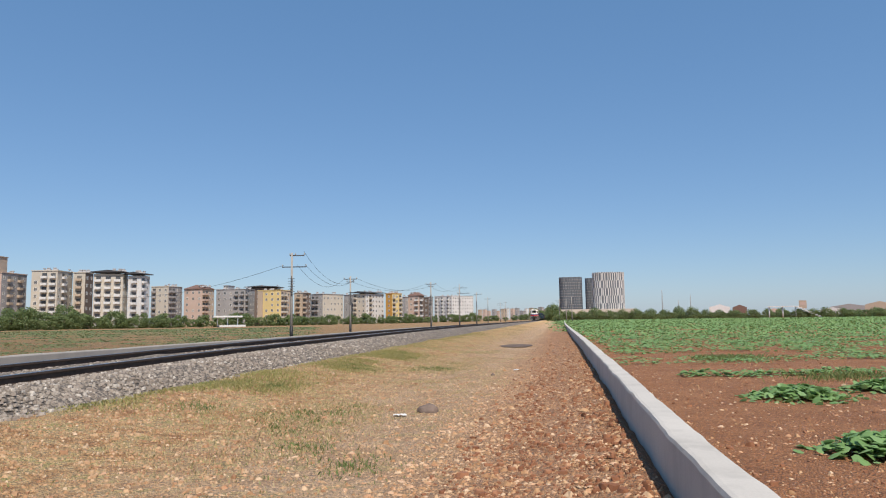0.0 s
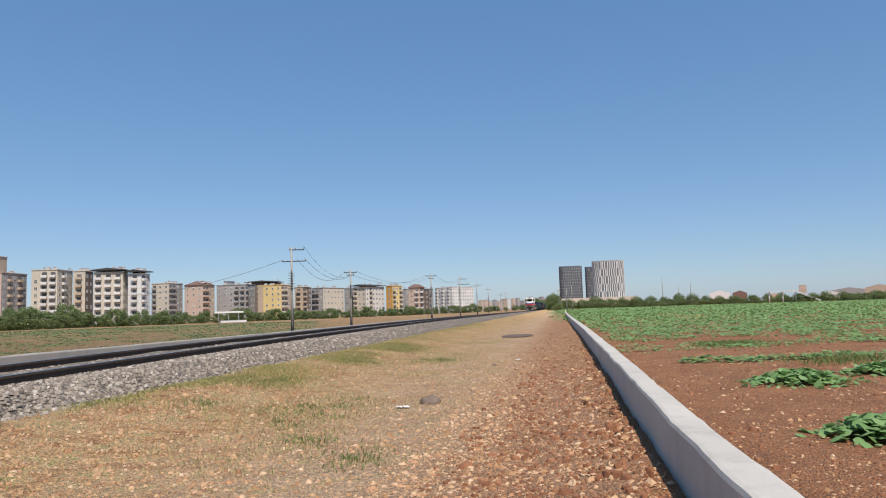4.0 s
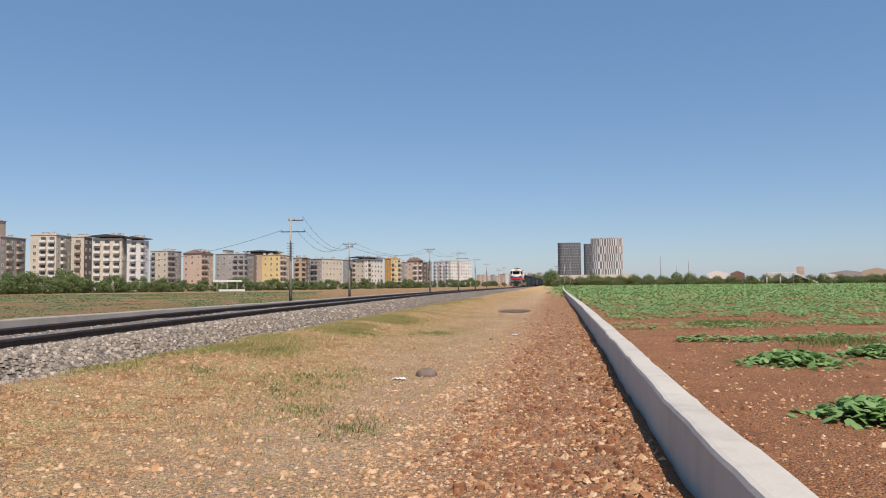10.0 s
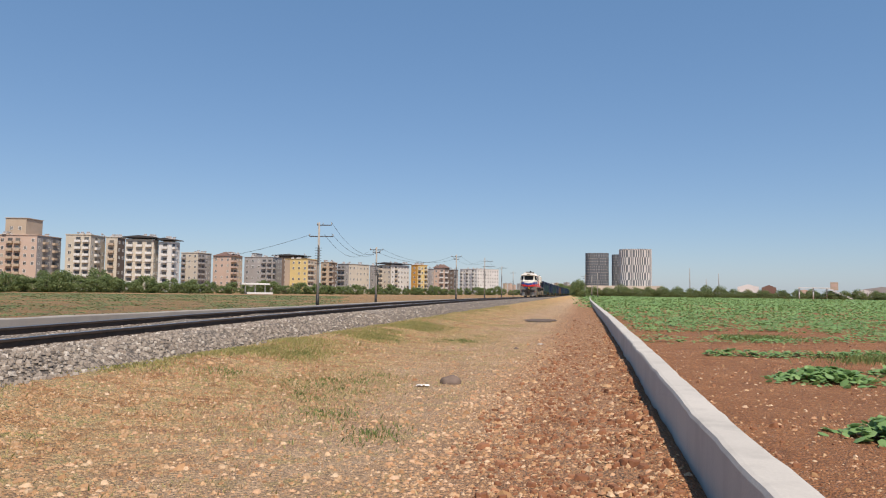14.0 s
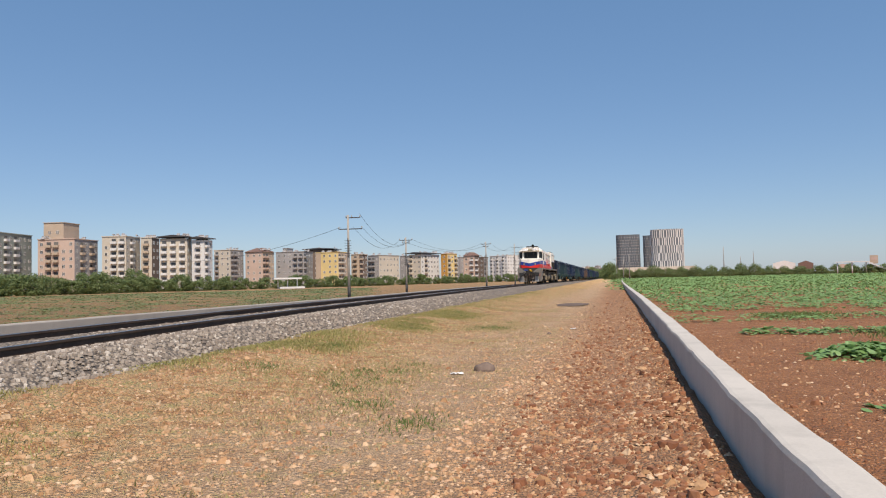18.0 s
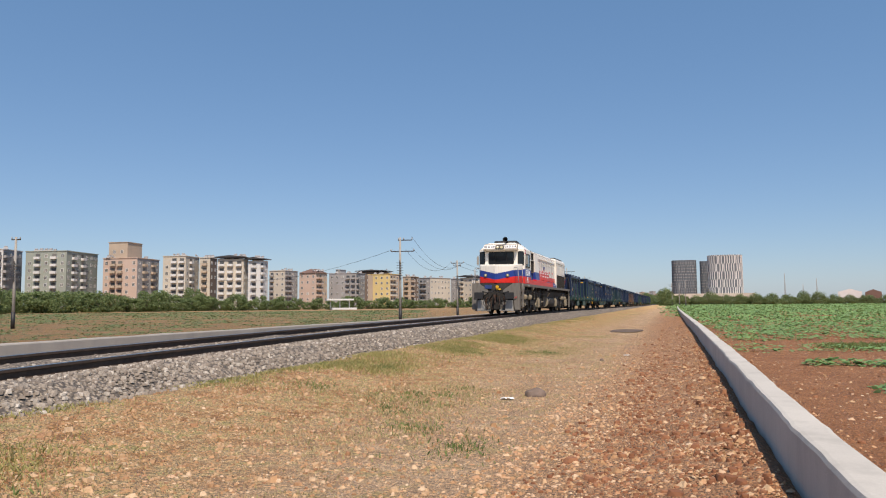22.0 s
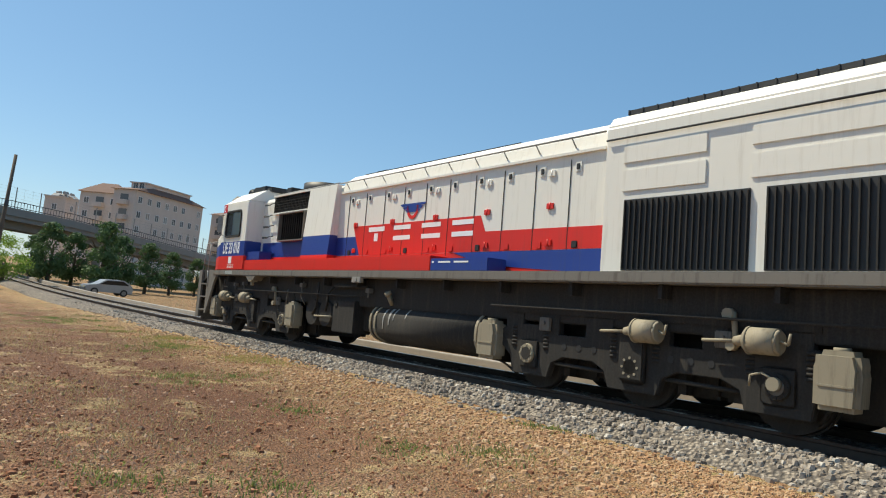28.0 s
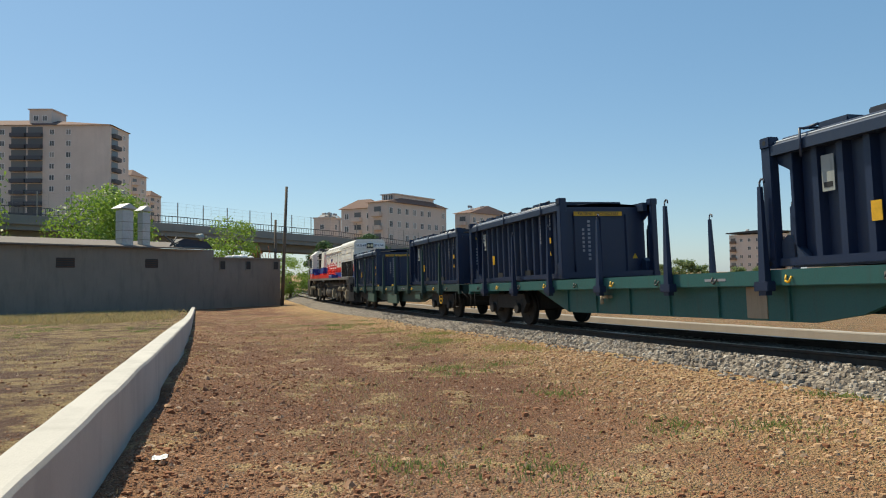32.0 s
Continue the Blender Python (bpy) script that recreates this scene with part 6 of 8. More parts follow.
        box(bm, -0.68, 0.68, base - 1.35, base + 1.35, 0.42, 0.94, 0.02)
        part("bolster", bm, SOOT, Wg)
    return Wg


wagon_wheels = wheelset_mesh(0.46, hub=0.1, material=SOOT)
first_box = build_container()
kinds, used = [0, 1, 0, 1, 2, 1, 0, 1, 1, 0, 1], 0
origin = {}
for k, kind in enumerate(kinds):
    # the first bogie of wagon k, behind the first axle of the locomotive
    off = 22.85 + 20.35 * k
    if kind in origin:
        n0 = [c for c in origin[kind].children if c.name.startswith("wheelset")]
        wg = copy_thing(origin[kind], Matrix())
        for c in wg.children:
            if c.name.startswith("wheelset"):
                WHEELS.append((c, c.matrix_basis.copy(), 0.46))
    else:
        wg = origin[kind] = build_wagon(kind)
    RIDERS.append((wg, off, 14.2, Matrix()))
    for y in (-2.38, 10.37):
        c = first_box if used == 0 else copy_thing(first_box, Matrix())
        used += 1
        RIDERS.append((c, off, 14.2, pose(0, y, 1.18)))

# ---- buildings ----
WALLS = {
    "cream": concrete("cream render", (0.62, 0.56, 0.47), 0.2, 0.15), "white": concrete("white render", (0.74, 0.73, 0.71), 0.15, 0.15), "grey": concrete("grey render", (0.38, 0.365, 0.36), 0.2, 0.15),
    "green": concrete("grey-green render", (0.36, 0.39, 0.34), 0.2, 0.15), "pink": concrete("pink render", (0.61, 0.46, 0.38), 0.2, 0.15), "tan": concrete("tan render", (0.54, 0.43, 0.33), 0.2, 0.15),
    "yellow": concrete("yellow render", (0.75, 0.58, 0.27), 0.2, 0.15), "orange": concrete("orange render", (0.6, 0.32, 0.08), 0.2, 0.15), "brown": concrete("brown render", (0.2, 0.15, 0.12), 0.2, 0.15),
    "beige": concrete("beige render", (0.7, 0.6, 0.53), 0.25, 0.2), "dark": concrete("dark sheet roof", (0.06, 0.06, 0.065), 0.2, 0.2), "tile": concrete("tile roof", (0.2, 0.12, 0.095), 0.3, 0.3), "steel": concrete("blue-grey cladding", (0.16, 0.18, 0.2), 0.1, 0.1)}


def make_window():
    """A frame with two panes set back, in one piece."""
    bm = bmesh.new()
    xs, zs = (-0.68, -0.58, -0.04, 0.04, 0.58, 0.68), (-0.08, 0.0, 1.33, 1.42)
    grid = [[bm.verts.new((x, -0.07, z)) for x in xs] for z in zs]
    panes = []
    for j in range(3):
        for i in range(5):
            f = bm.faces.new((grid[j][i], grid[j][i + 1], grid[j + 1][i + 1], grid[j + 1][i]))
            if j == 1 and i in (1, 3):
                panes.append(f)
    rim = [e for e in bm.edges if e.is_boundary]
    back = bmesh.ops.extrude_edge_only(bm, edges=rim)["geom"]
    bmesh.ops.translate(bm, vec=(0, 0.09, 0), verts=[v for v in back if isinstance(v, bmesh.types.BMVert)])
    bmesh.ops.inset_individual(bm, faces=panes, thickness=0.005, depth=-0.04)
    for f in panes:
        f.material_index = 1
    bmesh.ops.recalc_face_normals(bm, faces=bm.faces)
    return mesh_of("window", bm, FRAMEWHITE, WINDOW)


def make_balcony(mat, w=2.6, dark=0.3):
    bm = bmesh.new()
    box(bm, -w / 2, w / 2, -1.1, 0.02, -0.12, 0.05)
    box(bm, -w / 2, w / 2, -1.12, -1.02, 0.05, 0.95)
    box(bm, -w / 2, -w / 2 + 0.08, -1.02, 0.02, 0.05, 0.95)
    box(bm, w / 2 - 0.08, w / 2, -1.02, 0.02, 0.05, 0.95)
    box(bm, -w / 2 + dark, w / 2 - dark, -0.04, 0.02, 0.05, 2.25 if dark > 0 else 2.7, mat=1)
    return mesh_of("balcony", bm, mat, WINDOW)


WIN = make_window()
BALC = {k: make_balcony(WALLS[k]) for k in ("white", "cream", "grey", "tan", "beige", "brown", "pink")}
WALLS["slate"] = concrete("slate-grey balcony front", (0.1, 0.105, 0.12), 0.2, 0.2)
BALC["slate"] = make_balcony(WALLS["slate"], 3.9, -0.02)
tank_bm = bmesh.new()
tube(tank_bm, (-0.6, 0, 1.1), (0.6, 0, 1.1), 0.35, 10)
for q in (-0.5, 0.5):
    tube(tank_bm, (q, 0, 0), (q, 0, 0.9), 0.05, 5)
prism(tank_bm, [(-1.6, 0.1), (-0.4, 0.9), (-0.36, 0.84), (-1.56, 0.04)], "x", -0.9, 0.9)
TANK = mesh_of("water_heater", tank_bm, WALLS["grey"])
chim_bm = bmesh.new()
box(chim_bm, -0.35, 0.35, -0.35, 0.35, 0, 1.8)
box(chim_bm, -0.45, 0.45, -0.45, 0.45, 1.8, 1.95)
CHIM = mesh_of("chimney", chim_bm, WALLS["beige"])


def bearing(az, dist, z=0.0):
    a = radians(az)
    return Vector((-math.sin(a) * dist, math.cos(a) * dist, z))


def apartment(az0, az1, el, dist, c=0.55, wall="cream", side=None, roof="flat", balcony="white", stacks=(1,), side_stacks=(0,), turn=32, base=-0.3, floor_h=3.0, bay=3.1, label="", clutter=5, tower=None, accent=None, bands=False, blank=()):
    """A block of flats between two bearings, az0 to az1, with its near corner at the share c of its width."""
    A = 2 * dist * math.tan(radians(abs(az0 - az1)) / 2)
    th = radians(turn)
    w, d = max(4.0, c * A / math.cos(th)), max(6.0, (1 - c) * A / math.sin(th))
    H = dist * math.tan(radians(el)) + EYE - base
    azc = az0 - c * (az0 - az1)
    corner = bearing(azc, dist, base)
    a = radians(azc)
    v, r = Vector((-math.sin(a), math.cos(a), 0)), Vector((math.cos(a), math.sin(a), 0))
    x, y = r * math.cos(th) - v * math.sin(th), v * math.cos(th) + r * math.sin(th)
    m = Matrix((x, y, Vector((0, 0, 1)))).transposed().to_4x4()
    m.translation = corner
    side = side or wall
    B = thing("apartment_building", label or (wall + " block of flats with balconies and rooftop water heaters"), "building", m, group="blocks of flats")
    bm = bmesh.new()
    box(bm, -w, 0, 0, d, -1.5, H)
    for f in bm.faces:
        f.material_index = 1 if f.normal.x > 0.9 else 0
    bm.normal_update()
    for f in bm.faces:
        f.material_index = 1 if f.normal.x > 0.5 else 0
    part("wall", bm, [WALLS[wall], WALLS[side]], B)
    if roof == "flat":
        bm = bmesh.new()
        box(bm, -w - 0.25, 0.25, -0.25, d + 0.25, H, H + 0.35)
        part("roof", bm, WALLS[wall], B)
    elif roof == "dark":
        bm = bmesh.new()
        prism(bm, [(-w - 1.3, H + 0.6), (1.3, H + 0.6), (0.9, H + 1.0), (-w * 0.5, H + 1.7), (-w - 0.9, H + 1.0)], "y", -1.3, d + 1.3)
        box(bm, -w * 0.8, -w * 0.2, d * 0.2, d * 0.7, H, H + 0.8)
        part("roof", bm, WALLS["dark"], B)
    else:
        bm = bmesh.new()
        vs = [bm.verts.new(p) for p in ((-w - 0.6, -0.6, H), (0.6, -0.6, H), (0.6, d + 0.6, H), (-w - 0.6, d + 0.6, H), (-w * 0.7, d * 0.5, H + 2.6), (-w * 0.3, d * 0.5, H + 2.6))]
        for q in ((0, 1, 5, 4), (1, 2, 5), (2, 3, 4, 5), (3, 0, 4), (3, 2, 1, 0)):
            bm.faces.new([vs[i] for i in q])
        part("roof", bm, WALLS["tile"], B)
    floors = max(2, int((H - 0.6) / floor_h))
    fh = (H - 0.4) / floors
    for face in (0, 1):
        length = w if face == 0 else d
        st = stacks if face == 0 else side_stacks
        n = max(1, int(length / bay))
        for b in range(n):
            u = (b + 0.5) * length / n
            for fl in range(floors):
                z = fl * fh
                if z + 3 < 3.0 and dist > 250:
                    continue
                rot = pose(-length + u, 0, z) if face == 0 else Matrix.Translation((0, u, z)) @ Matrix.Rotation(radians(90), 4, "Z")
                if b in st or (b - n) in st:
                    share("balcony", BALC[balcony], B, rot @ pose(0, 0, 0.3))
                elif (b + fl * 3) % 11 != 10 and (face or b - n not in blank):
                    share("window", WIN, B, rot @ pose(0, 0, 0.95))
    if bands:
        for fl in range(1, floors):
            bm = bmesh.new()
            box(bm, -w - 0.04, 0.04, -0.04, d, fl * fh - 0.12, fl * fh + 0.12)
            part("floor_band", bm, WALLS["white"], B)
    if accent:
        name, u0, u1 = accent
        bm = bmesh.new()
        box(bm, -w + u0 * w, -w + u1 * w, -0.35, 0, 0, H - 0.2)
        part("stair_panel", bm, WALLS[name], B)
    rr = random.Random(int(az0 * 10) + 7)
    for k in range(clutter):
        share("water_heater", TANK, B, pose(-rr.uniform(0.5, w - 0.5), rr.uniform(0.8, max(1.0, d - 1)), H + (0.3 if roof == "flat" else 1.0), 0, 0, rr.choice((0, 0, 30, 90))))
    if tower:
        t0, t1, th2, mat = tower
        bm = bmesh.new()
        box(bm, -w + t0 * w, -w + t1 * w, d * 0.15, d * 0.8, H, H + th2)
        box(bm, -w + t0 * w - 0.3, -w + t1 * w + 0.3, d * 0.15 - 0.3, d * 0.8 + 0.3, H + th2, H + th2 + 0.25)
        tw = part("stair_tower", bm, WALLS[mat], B)
        for k in range(2):
            share("window", WIN, tw, pose(-w + (t0 + (t1 - t0) * (0.3 + 0.4 * k)) * w, d * 0.15, H + th2 * 0.35))
    return B


# the long row across the field, from the near blocks to the far white ones
apartment(76.3, 73.7, 5.4, 250, 0.75, "grey", "grey", "flat", "grey", (0,), (1,), label="grey flats with a flat sheet roof")
apartment(73, 69, 5.0, 270, 0.5, "cream", "grey", "flat", "cream", (1,), (1,))
apartment(68.5, 61.4, 4.95, 300, 0.16, "cream", "grey", "flat", "grey", (0,), (2, 4, -2), 36, label="tall grey block of flats with stacked balconies")
apartment(61.3, 55.6, 4.3, 320, 0.36, "cream", "grey", "flat", "white", (1,), (1, 3, -2), 34, accent=("tan", 0.3, 0.42), label="cream flats with a red-brown stair panel")
apartment(55.4, 52.3, 3.95, 350, 0.68, "cream", "grey", "dark", "white", (1,), (0, 2), label="cream flats with a sheet-metal roof")
apartment(54.0, 50.6, 4.5, 420, 0.8, "tan", "tan", "flat", "tan", (2,), (), clutter=3)
apartment(52.0, 48.9, 3.95, 350, 0.62, "white", "grey", "flat", "grey", (3,), (0, 2), label="pale flats with upright window strips")
apartment(48.8, 44.1, 3.95, 340, 0.55, "green", "green", "flat", "white", (1, 3), (1, 3), label="grey-green block of flats with white balconies", clutter=7)
apartment(43.9, 40.0, 3.55, 345, 0.6, "pink", "grey", "flat", "tan", (1, 2), (1, 3), tower=(0.05, 0.6, 7.5, "tan"), label="pinkish flats with a raised stair tower", clutter=6)
apartment(39.8, 37.2, 3.75, 350, 0.62, "cream", "cream", "flat", "white", (1, -1), (1,), 25, clutter=7)
apartment(37.2, 35.9, 3.65, 356, 0.6, "cream", "brown", "flat", "tan", (0,), (), 25)
apartment(35.9, 33.6, 3.62, 340, 0.85, "cream", "cream", "dark", "white", (0, 1, -1), (), 18, label="cream flats under a dark overhanging roof")
apartment(33.6, 32.1, 3.5, 338, 0.6, "white", "white", "dark", "white", (0,), (0,), 30)
apartment(32.0, 29.8, 2.7, 430, 0.55, "cream", "grey", "flat", "grey", (0,), (0, 1), 35)
apartment(29.7, 27.5, 2.55, 430, 0.6, "pink", "tan", "tile", "pink", (), (0, 1), 32, label="salmon flats with a low tiled roof")
apartment(27.4, 24.5, 2.5, 440, 0.75, "grey", "grey", "flat", "grey", (3, 4), (0,), 25, tower=(0.2, 0.35, 2.5, "grey"))
apartment(25.2, 22.4, 2.62, 500, 0.8, "brown", "brown", "dark", "brown", (), (), 20, clutter=2)
apartment(24.3, 21.6, 2.42, 430, 0.66, "yellow", "tan", "flat", "cream", (), (0, 1), 30, label="yellow block of flats with small windows", accent=("tan", 0.0, 0.22))
apartment(21.5, 20.2, 2.2, 450, 0.5, "tan", "brown", "flat", "tan", (0,), (0,), 30)
apartment(20.2, 17.6, 2.1, 460, 0.35, "grey", "cream", "flat", "grey", (0, 1), (), 40, label="beige flats with a blank side wall")
apartment(17.4, 17.0, 2.0, 480, 0.5, "grey", "grey", "flat", "grey", (), (), 30, clutter=1)
apartment(16.9, 14.4, 2.12, 470, 0.4, "cream", "white", "dark", "cream", (0,), (1,), 40)
apartment(14.3, 13.0, 2.1, 470, 0.4, "orange", "yellow", "flat", "cream", (), (0, 2), 40, label="orange and yellow block of flats")
apartment(12.9, 12.6, 1.8, 500, 0.5, "grey", "grey", "flat", "grey", (), (), 30, clutter=1)
apartment(12.5, 11.2, 1.93, 500, 0.7, "pink", "brown", "tile", "white", (1,), (0,), 28)
apartment(11.2, 10.5, 1.75, 520, 0.5, "brown", "grey", "flat", "grey", (), (0,), 30, clutter=2)
apartment(10.4, 7.2, 1.86, 620, 0.45, "white", "white", "flat", "white", (0, 2, 4), (), 42, label="long white block of flats with dark windows")
rr = random.Random(3)
for k in range(16):
    a = 6.9 - k * 0.37
    apartment(a, a - rr.uniform(0.25, 0.5), rr.uniform(0.55, 0.85), rr.uniform(900, 1300), 0.6, rr.choice(["cream", "grey", "white", "pink", "tan"]), None, "flat", "white", (), (), 30, bay=5.5, floor_h=4.5, clutter=1, label="distant pale block of flats")


def fin_tower(az0, az1, el, dist, dark, label, round_=0.25):
    A = 2 * dist * math.tan(radians(az0 - az1) / 2)
    H = dist * math.tan(radians(el)) + EYE
    az = (az0 + az1) / 2
    m = Matrix.Translation(bearing(az, dist, 0)) @ Matrix.Rotation(radians(az), 4, "Z")
    B = thing("tower_block", label, "building", m, group="twin towers")
    bm = bmesh.new()
    out = rounded(A, A * 0.7, A * round_, 6)
    prism(bm, out, "z", 0, H)
    part("core", bm, WALLS["steel"], B)
    n = len(out)
    rg2 = random.Random(int(az0 * 9))
    P = [Vector((p[0], p[1], 0)) for p in out]
    total = sum((P[(i + 1) % n] - P[i]).length for i in range(n))
    step, at, seg, done = 2.6, 0.0, 0, 0.0
    while at < total:
        while at - done > (P[(seg + 1) % n] - P[seg]).length:
            done += (P[(seg + 1) % n] - P[seg]).length
            seg = (seg + 1) % n
        dv = (P[(seg + 1) % n] - P[seg]).normalized()
        p = P[seg] + dv * (at - done)
        if p.y < A * 0.2:
            b2 = bmesh.new()
            z, shift, hw = 0.0, rg2.choice((0, 1)), 0.35 if dark else 0.48
            rightside, leftside = [], []
            while z < H:
                o = 0.5 if (int(z / 9) + shift) % 2 else -0.5
                top = min(H, z + 9.0)
                rightside += [(o + hw, z), (o + hw, top)]
                leftside += [(o - hw, z), (o - hw, top)]
                z += 9.0
            prism(b2, rightside + leftside[::-1], "y", -0.25, 0.6)
            bmesh.ops.transform(b2, matrix=Matrix.Translation(p) @ Matrix.Rotation(math.atan2(dv.y, dv.x), 4, "Z"), verts=b2.verts)
            part("fin", b2, WALLS["white"] if not dark else WALLS["slate"], B)
        at += step
    for fl in range(1, int(H / 3.4)):
        b2 = bmesh.new()
        prism(b2, rounded(A + 0.3, A * 0.7 + 0.3, A * round_, 6), "z", fl * 3.4, fl * 3.4 + 0.5)
        part("floor_slab", b2, WALLS["grey"] if dark else WALLS["steel"], B)
    return B


fin_tower(0.38, -1.38, 3.18, 900, True, "dark curved tower with stacked balconies")
fin_tower(-1.65, -2.5, 3.08, 930, True, "dark narrow tower with pale fins")
fin_tower(-2.2, -4.62, 3.48, 880, False, "grey tower wrapped in staggered white fins", 0.3)
bm = bmesh.new()
box(bm, -46, 46, -8, 20, 0, 11)
for k in range(11):
    box(bm, -44 + k * 8.2, -40 + k * 8.2, -8.4, -8, 2, 8)
solid("podium", bm, WALLS["cream"], "cream podium below the towers", "building", at=Matrix.Translation(bearing(-2.3, 850, 0)) @ Matrix.Rotation(radians(-2.3), 4, "Z"))

# ---- trees ----


def leaf_cloud(seed, h, w, lobes, per, leaf, low=0.15, drop=0.0):
    """Leaf quads in uneven lobes."""
    g = np.random.default_rng(seed)
    V, F = [], []
    for _ in range(lobes):
        u = g.normal(size=3)
        u /= np.linalg.norm(u)
        c = np.array([u[0] * w * 0.34, u[1] * w * 0.34, h * (low + (1 - low) * (0.5 + 0.4 * u[2]))])
        if drop:
            f = 1 - drop * (c[2] / h)
            c[:2] *= f
        rad = g.uniform(0.12, 0.24) * w * (1 - drop * 0.6 * c[2] / h)
        d = g.normal(size=(per, 3))
        d /= np.linalg.norm(d, axis=1)[:, None]
        p = c + d * rad * g.uniform(0.55, 1.08, (per, 1)) * np.array([1, 1, 0.8])
        nrm = d + g.normal(scale=0.5, size=(per, 3))
        nrm /= np.linalg.norm(nrm, axis=1)[:, None]
        t = np.cross(nrm, g.normal(size=(per, 3)))
        t /= np.linalg.norm(t, axis=1)[:, None]
        b = np.cross(nrm, t)
        s = leaf * g.uniform(0.6, 1.3, (per, 1))
        for q in range(per):
            k = len(V)
            V += [tuple(p[q] - t[q] * s[q]), tuple(p[q] + b[q] * s[q] * 0.6), tuple(p[q] + t[q] * s[q]), tuple(p[q] - b[q] * s[q] * 0.6)]
            F.append((k, k + 1, k + 2, k + 3))
    return V, F


def make_tree(seed, h, w, mat, label, lobes=26, per=60, leaf=0.22, low=0.2, drop=0.0, name="tree", category="tree", group="trees", limbs=6):
    T = thing(name, label, category, group=group)
    rr2 = random.Random(seed)
    bm = bmesh.new()
    top = Vector((rr2.uniform(-0.2, 0.2), rr2.uniform(-0.2, 0.2), h * 0.62))
    tube(bm, (0, 0, -0.3), top * 0.5, 0.035 * h, 8, 0.025 * h)
    tube(bm, top * 0.5, top, 0.025 * h, 8, 0.01 * h)
    part("trunk", bm, BARK, T)
    for k in range(limbs):
        a = k * 1.05 + rr2.random()
        b0 = top * (0.35 + 0.1 * k)
        bm = bmesh.new()
        mid = b0 + Vector((math.cos(a) * w * 0.18, math.sin(a) * w * 0.18, h * 0.1))
        tube(bm, b0, mid, 0.014 * h, 6, 0.01 * h)
        tube(bm, mid, mid + Vector((math.cos(a + 0.4) * w * 0.16, math.sin(a + 0.4) * w * 0.16, h * 0.12)), 0.01 * h, 6, 0.004 * h)
        part("limb", bm, BARK, T)
    V, F = leaf_cloud(seed, h, w, lobes, per, leaf, low, drop)
    me = scatter_mesh("crown", V, F, mat)
    share("crown", me, T, Matrix())
    return T


def plant(protos, places):
    """places: x, y, z, scale, turn; the first of each kind is the built one."""
    used = set()
    for k, (x, y, z, s, turn) in enumerate(places):
        i = k % len(protos)
        m = pose(x, y, z, 0, 0, turn) @ Matrix.Diagonal((s, s * 1.0, s * (0.85 + 0.3 * ((k * 37) % 10) / 10), 1))
        if i in used:
            copy_thing(protos[i], m)
        else:
            protos[i].matrix_basis = m
            used.add(i)


rr = random.Random(11)
hedge = [make_tree(20 + k, 9.0, 12.0, LEAF, "dense dark green bushy tree at the edge of the field", 30, 110, 0.4, -0.12, name="bushy_tree", group="trees before the flats", limbs=2) for k in range(4)]
pl = []
a = 78.0
while a > 3.0:
    d = np.interp(a, [3, 8, 12, 20, 30, 45, 60, 80], [700, 480, 400, 330, 285, 260, 235, 200]) * rr.uniform(0.97, 1.06)
    p = bearing(a, d, -0.5)
    pl.append((p.x, p.y, p.z, rr.uniform(0.7, 1.12) * np.interp(a, [3, 20, 30, 40], [0.7, 0.58, 0.62, 0.92]), rr.uniform(0, 360)))
    a -= rr.uniform(0.45, 0.95) * (1.0 if a > 25 else 0.8)
plant(hedge, pl)
row = [make_tree(40 + k, 11.0, 15.0, LEAF, "dark green tree in a row across the field", 34, 100, 0.4, -0.1, 0.2, group="trees across the field", limbs=2) for k in range(4)]
pl = []
a = 1.2
while a > -48:
    p = bearing(a, np.interp(a, [-48, -22, -5, 1], [330, 340, 390, 420]) * rr.uniform(0.98, 1.03), 0)
    pl.append((p.x, p.y, -0.3, rr.uniform(0.52, 0.76) * (1.3 if rr.random() < 0.12 else 1.0) * (0.82 if a < -10 else 1.0), rr.uniform(0, 360)))
    a -= rr.uniform(0.17, 0.34)
for a, d, s in ((1.9, 420, 1.1), (1.5, 380, 0.9), (0.9, 300, 0.75), (2.35, 560, 1.3), (0.5, 260, 0.55)):
    p = bearing(a, d, 0)
    pl.append((p.x, p.y, -0.2, s, 30 * s))
plant(row, pl)

# ---- poles and wires ----


def pole(h, arms, label, r=0.16):
    P = thing("utility_pole", label, "utility pole", group="utility poles")
    bm = bmesh.new()
    tube(bm, (0, 0, -0.6), (0, 0, h), r, 8, r * 0.62)
    part("shaft", bm, POLECONC, P)
    bm = bmesh.new()
    tube(bm, (0, 0, -0.5), (0, 0, 1.1), r * 1.12, 8, r * 1.1)
    part("tarred_foot", bm, BLACK, P, "dark tarred foot")
    for z, w, off in arms:
        bm = bmesh.new()
        box(bm, off - w, off + w, -0.05, 0.05, z, z + 0.1)
        A2 = part("cross_arm", bm, WIRE, P)
        for x in (off - w, off - w * 0.2, off + w):
            bm = bmesh.new()
            tube(bm, (x, 0, z + 0.05), (x, 0, z + 0.32), 0.06, 6, 0.04)
            part("insulator", bm, POLECONC, A2)
    bm = bmesh.new()
    box(bm, -0.03, 0.03, -r - 0.03, -r * 0.7, h * 0.48, h * 0.72)
    for k in range(7):
        box(bm, -0.35, 0.35, -r - 0.02, -r * 0.7, h * 0.5 + k * 0.27, h * 0.5 + k * 0.27 + 0.04)
    part("step_irons", bm, WIRE, P)
    return P


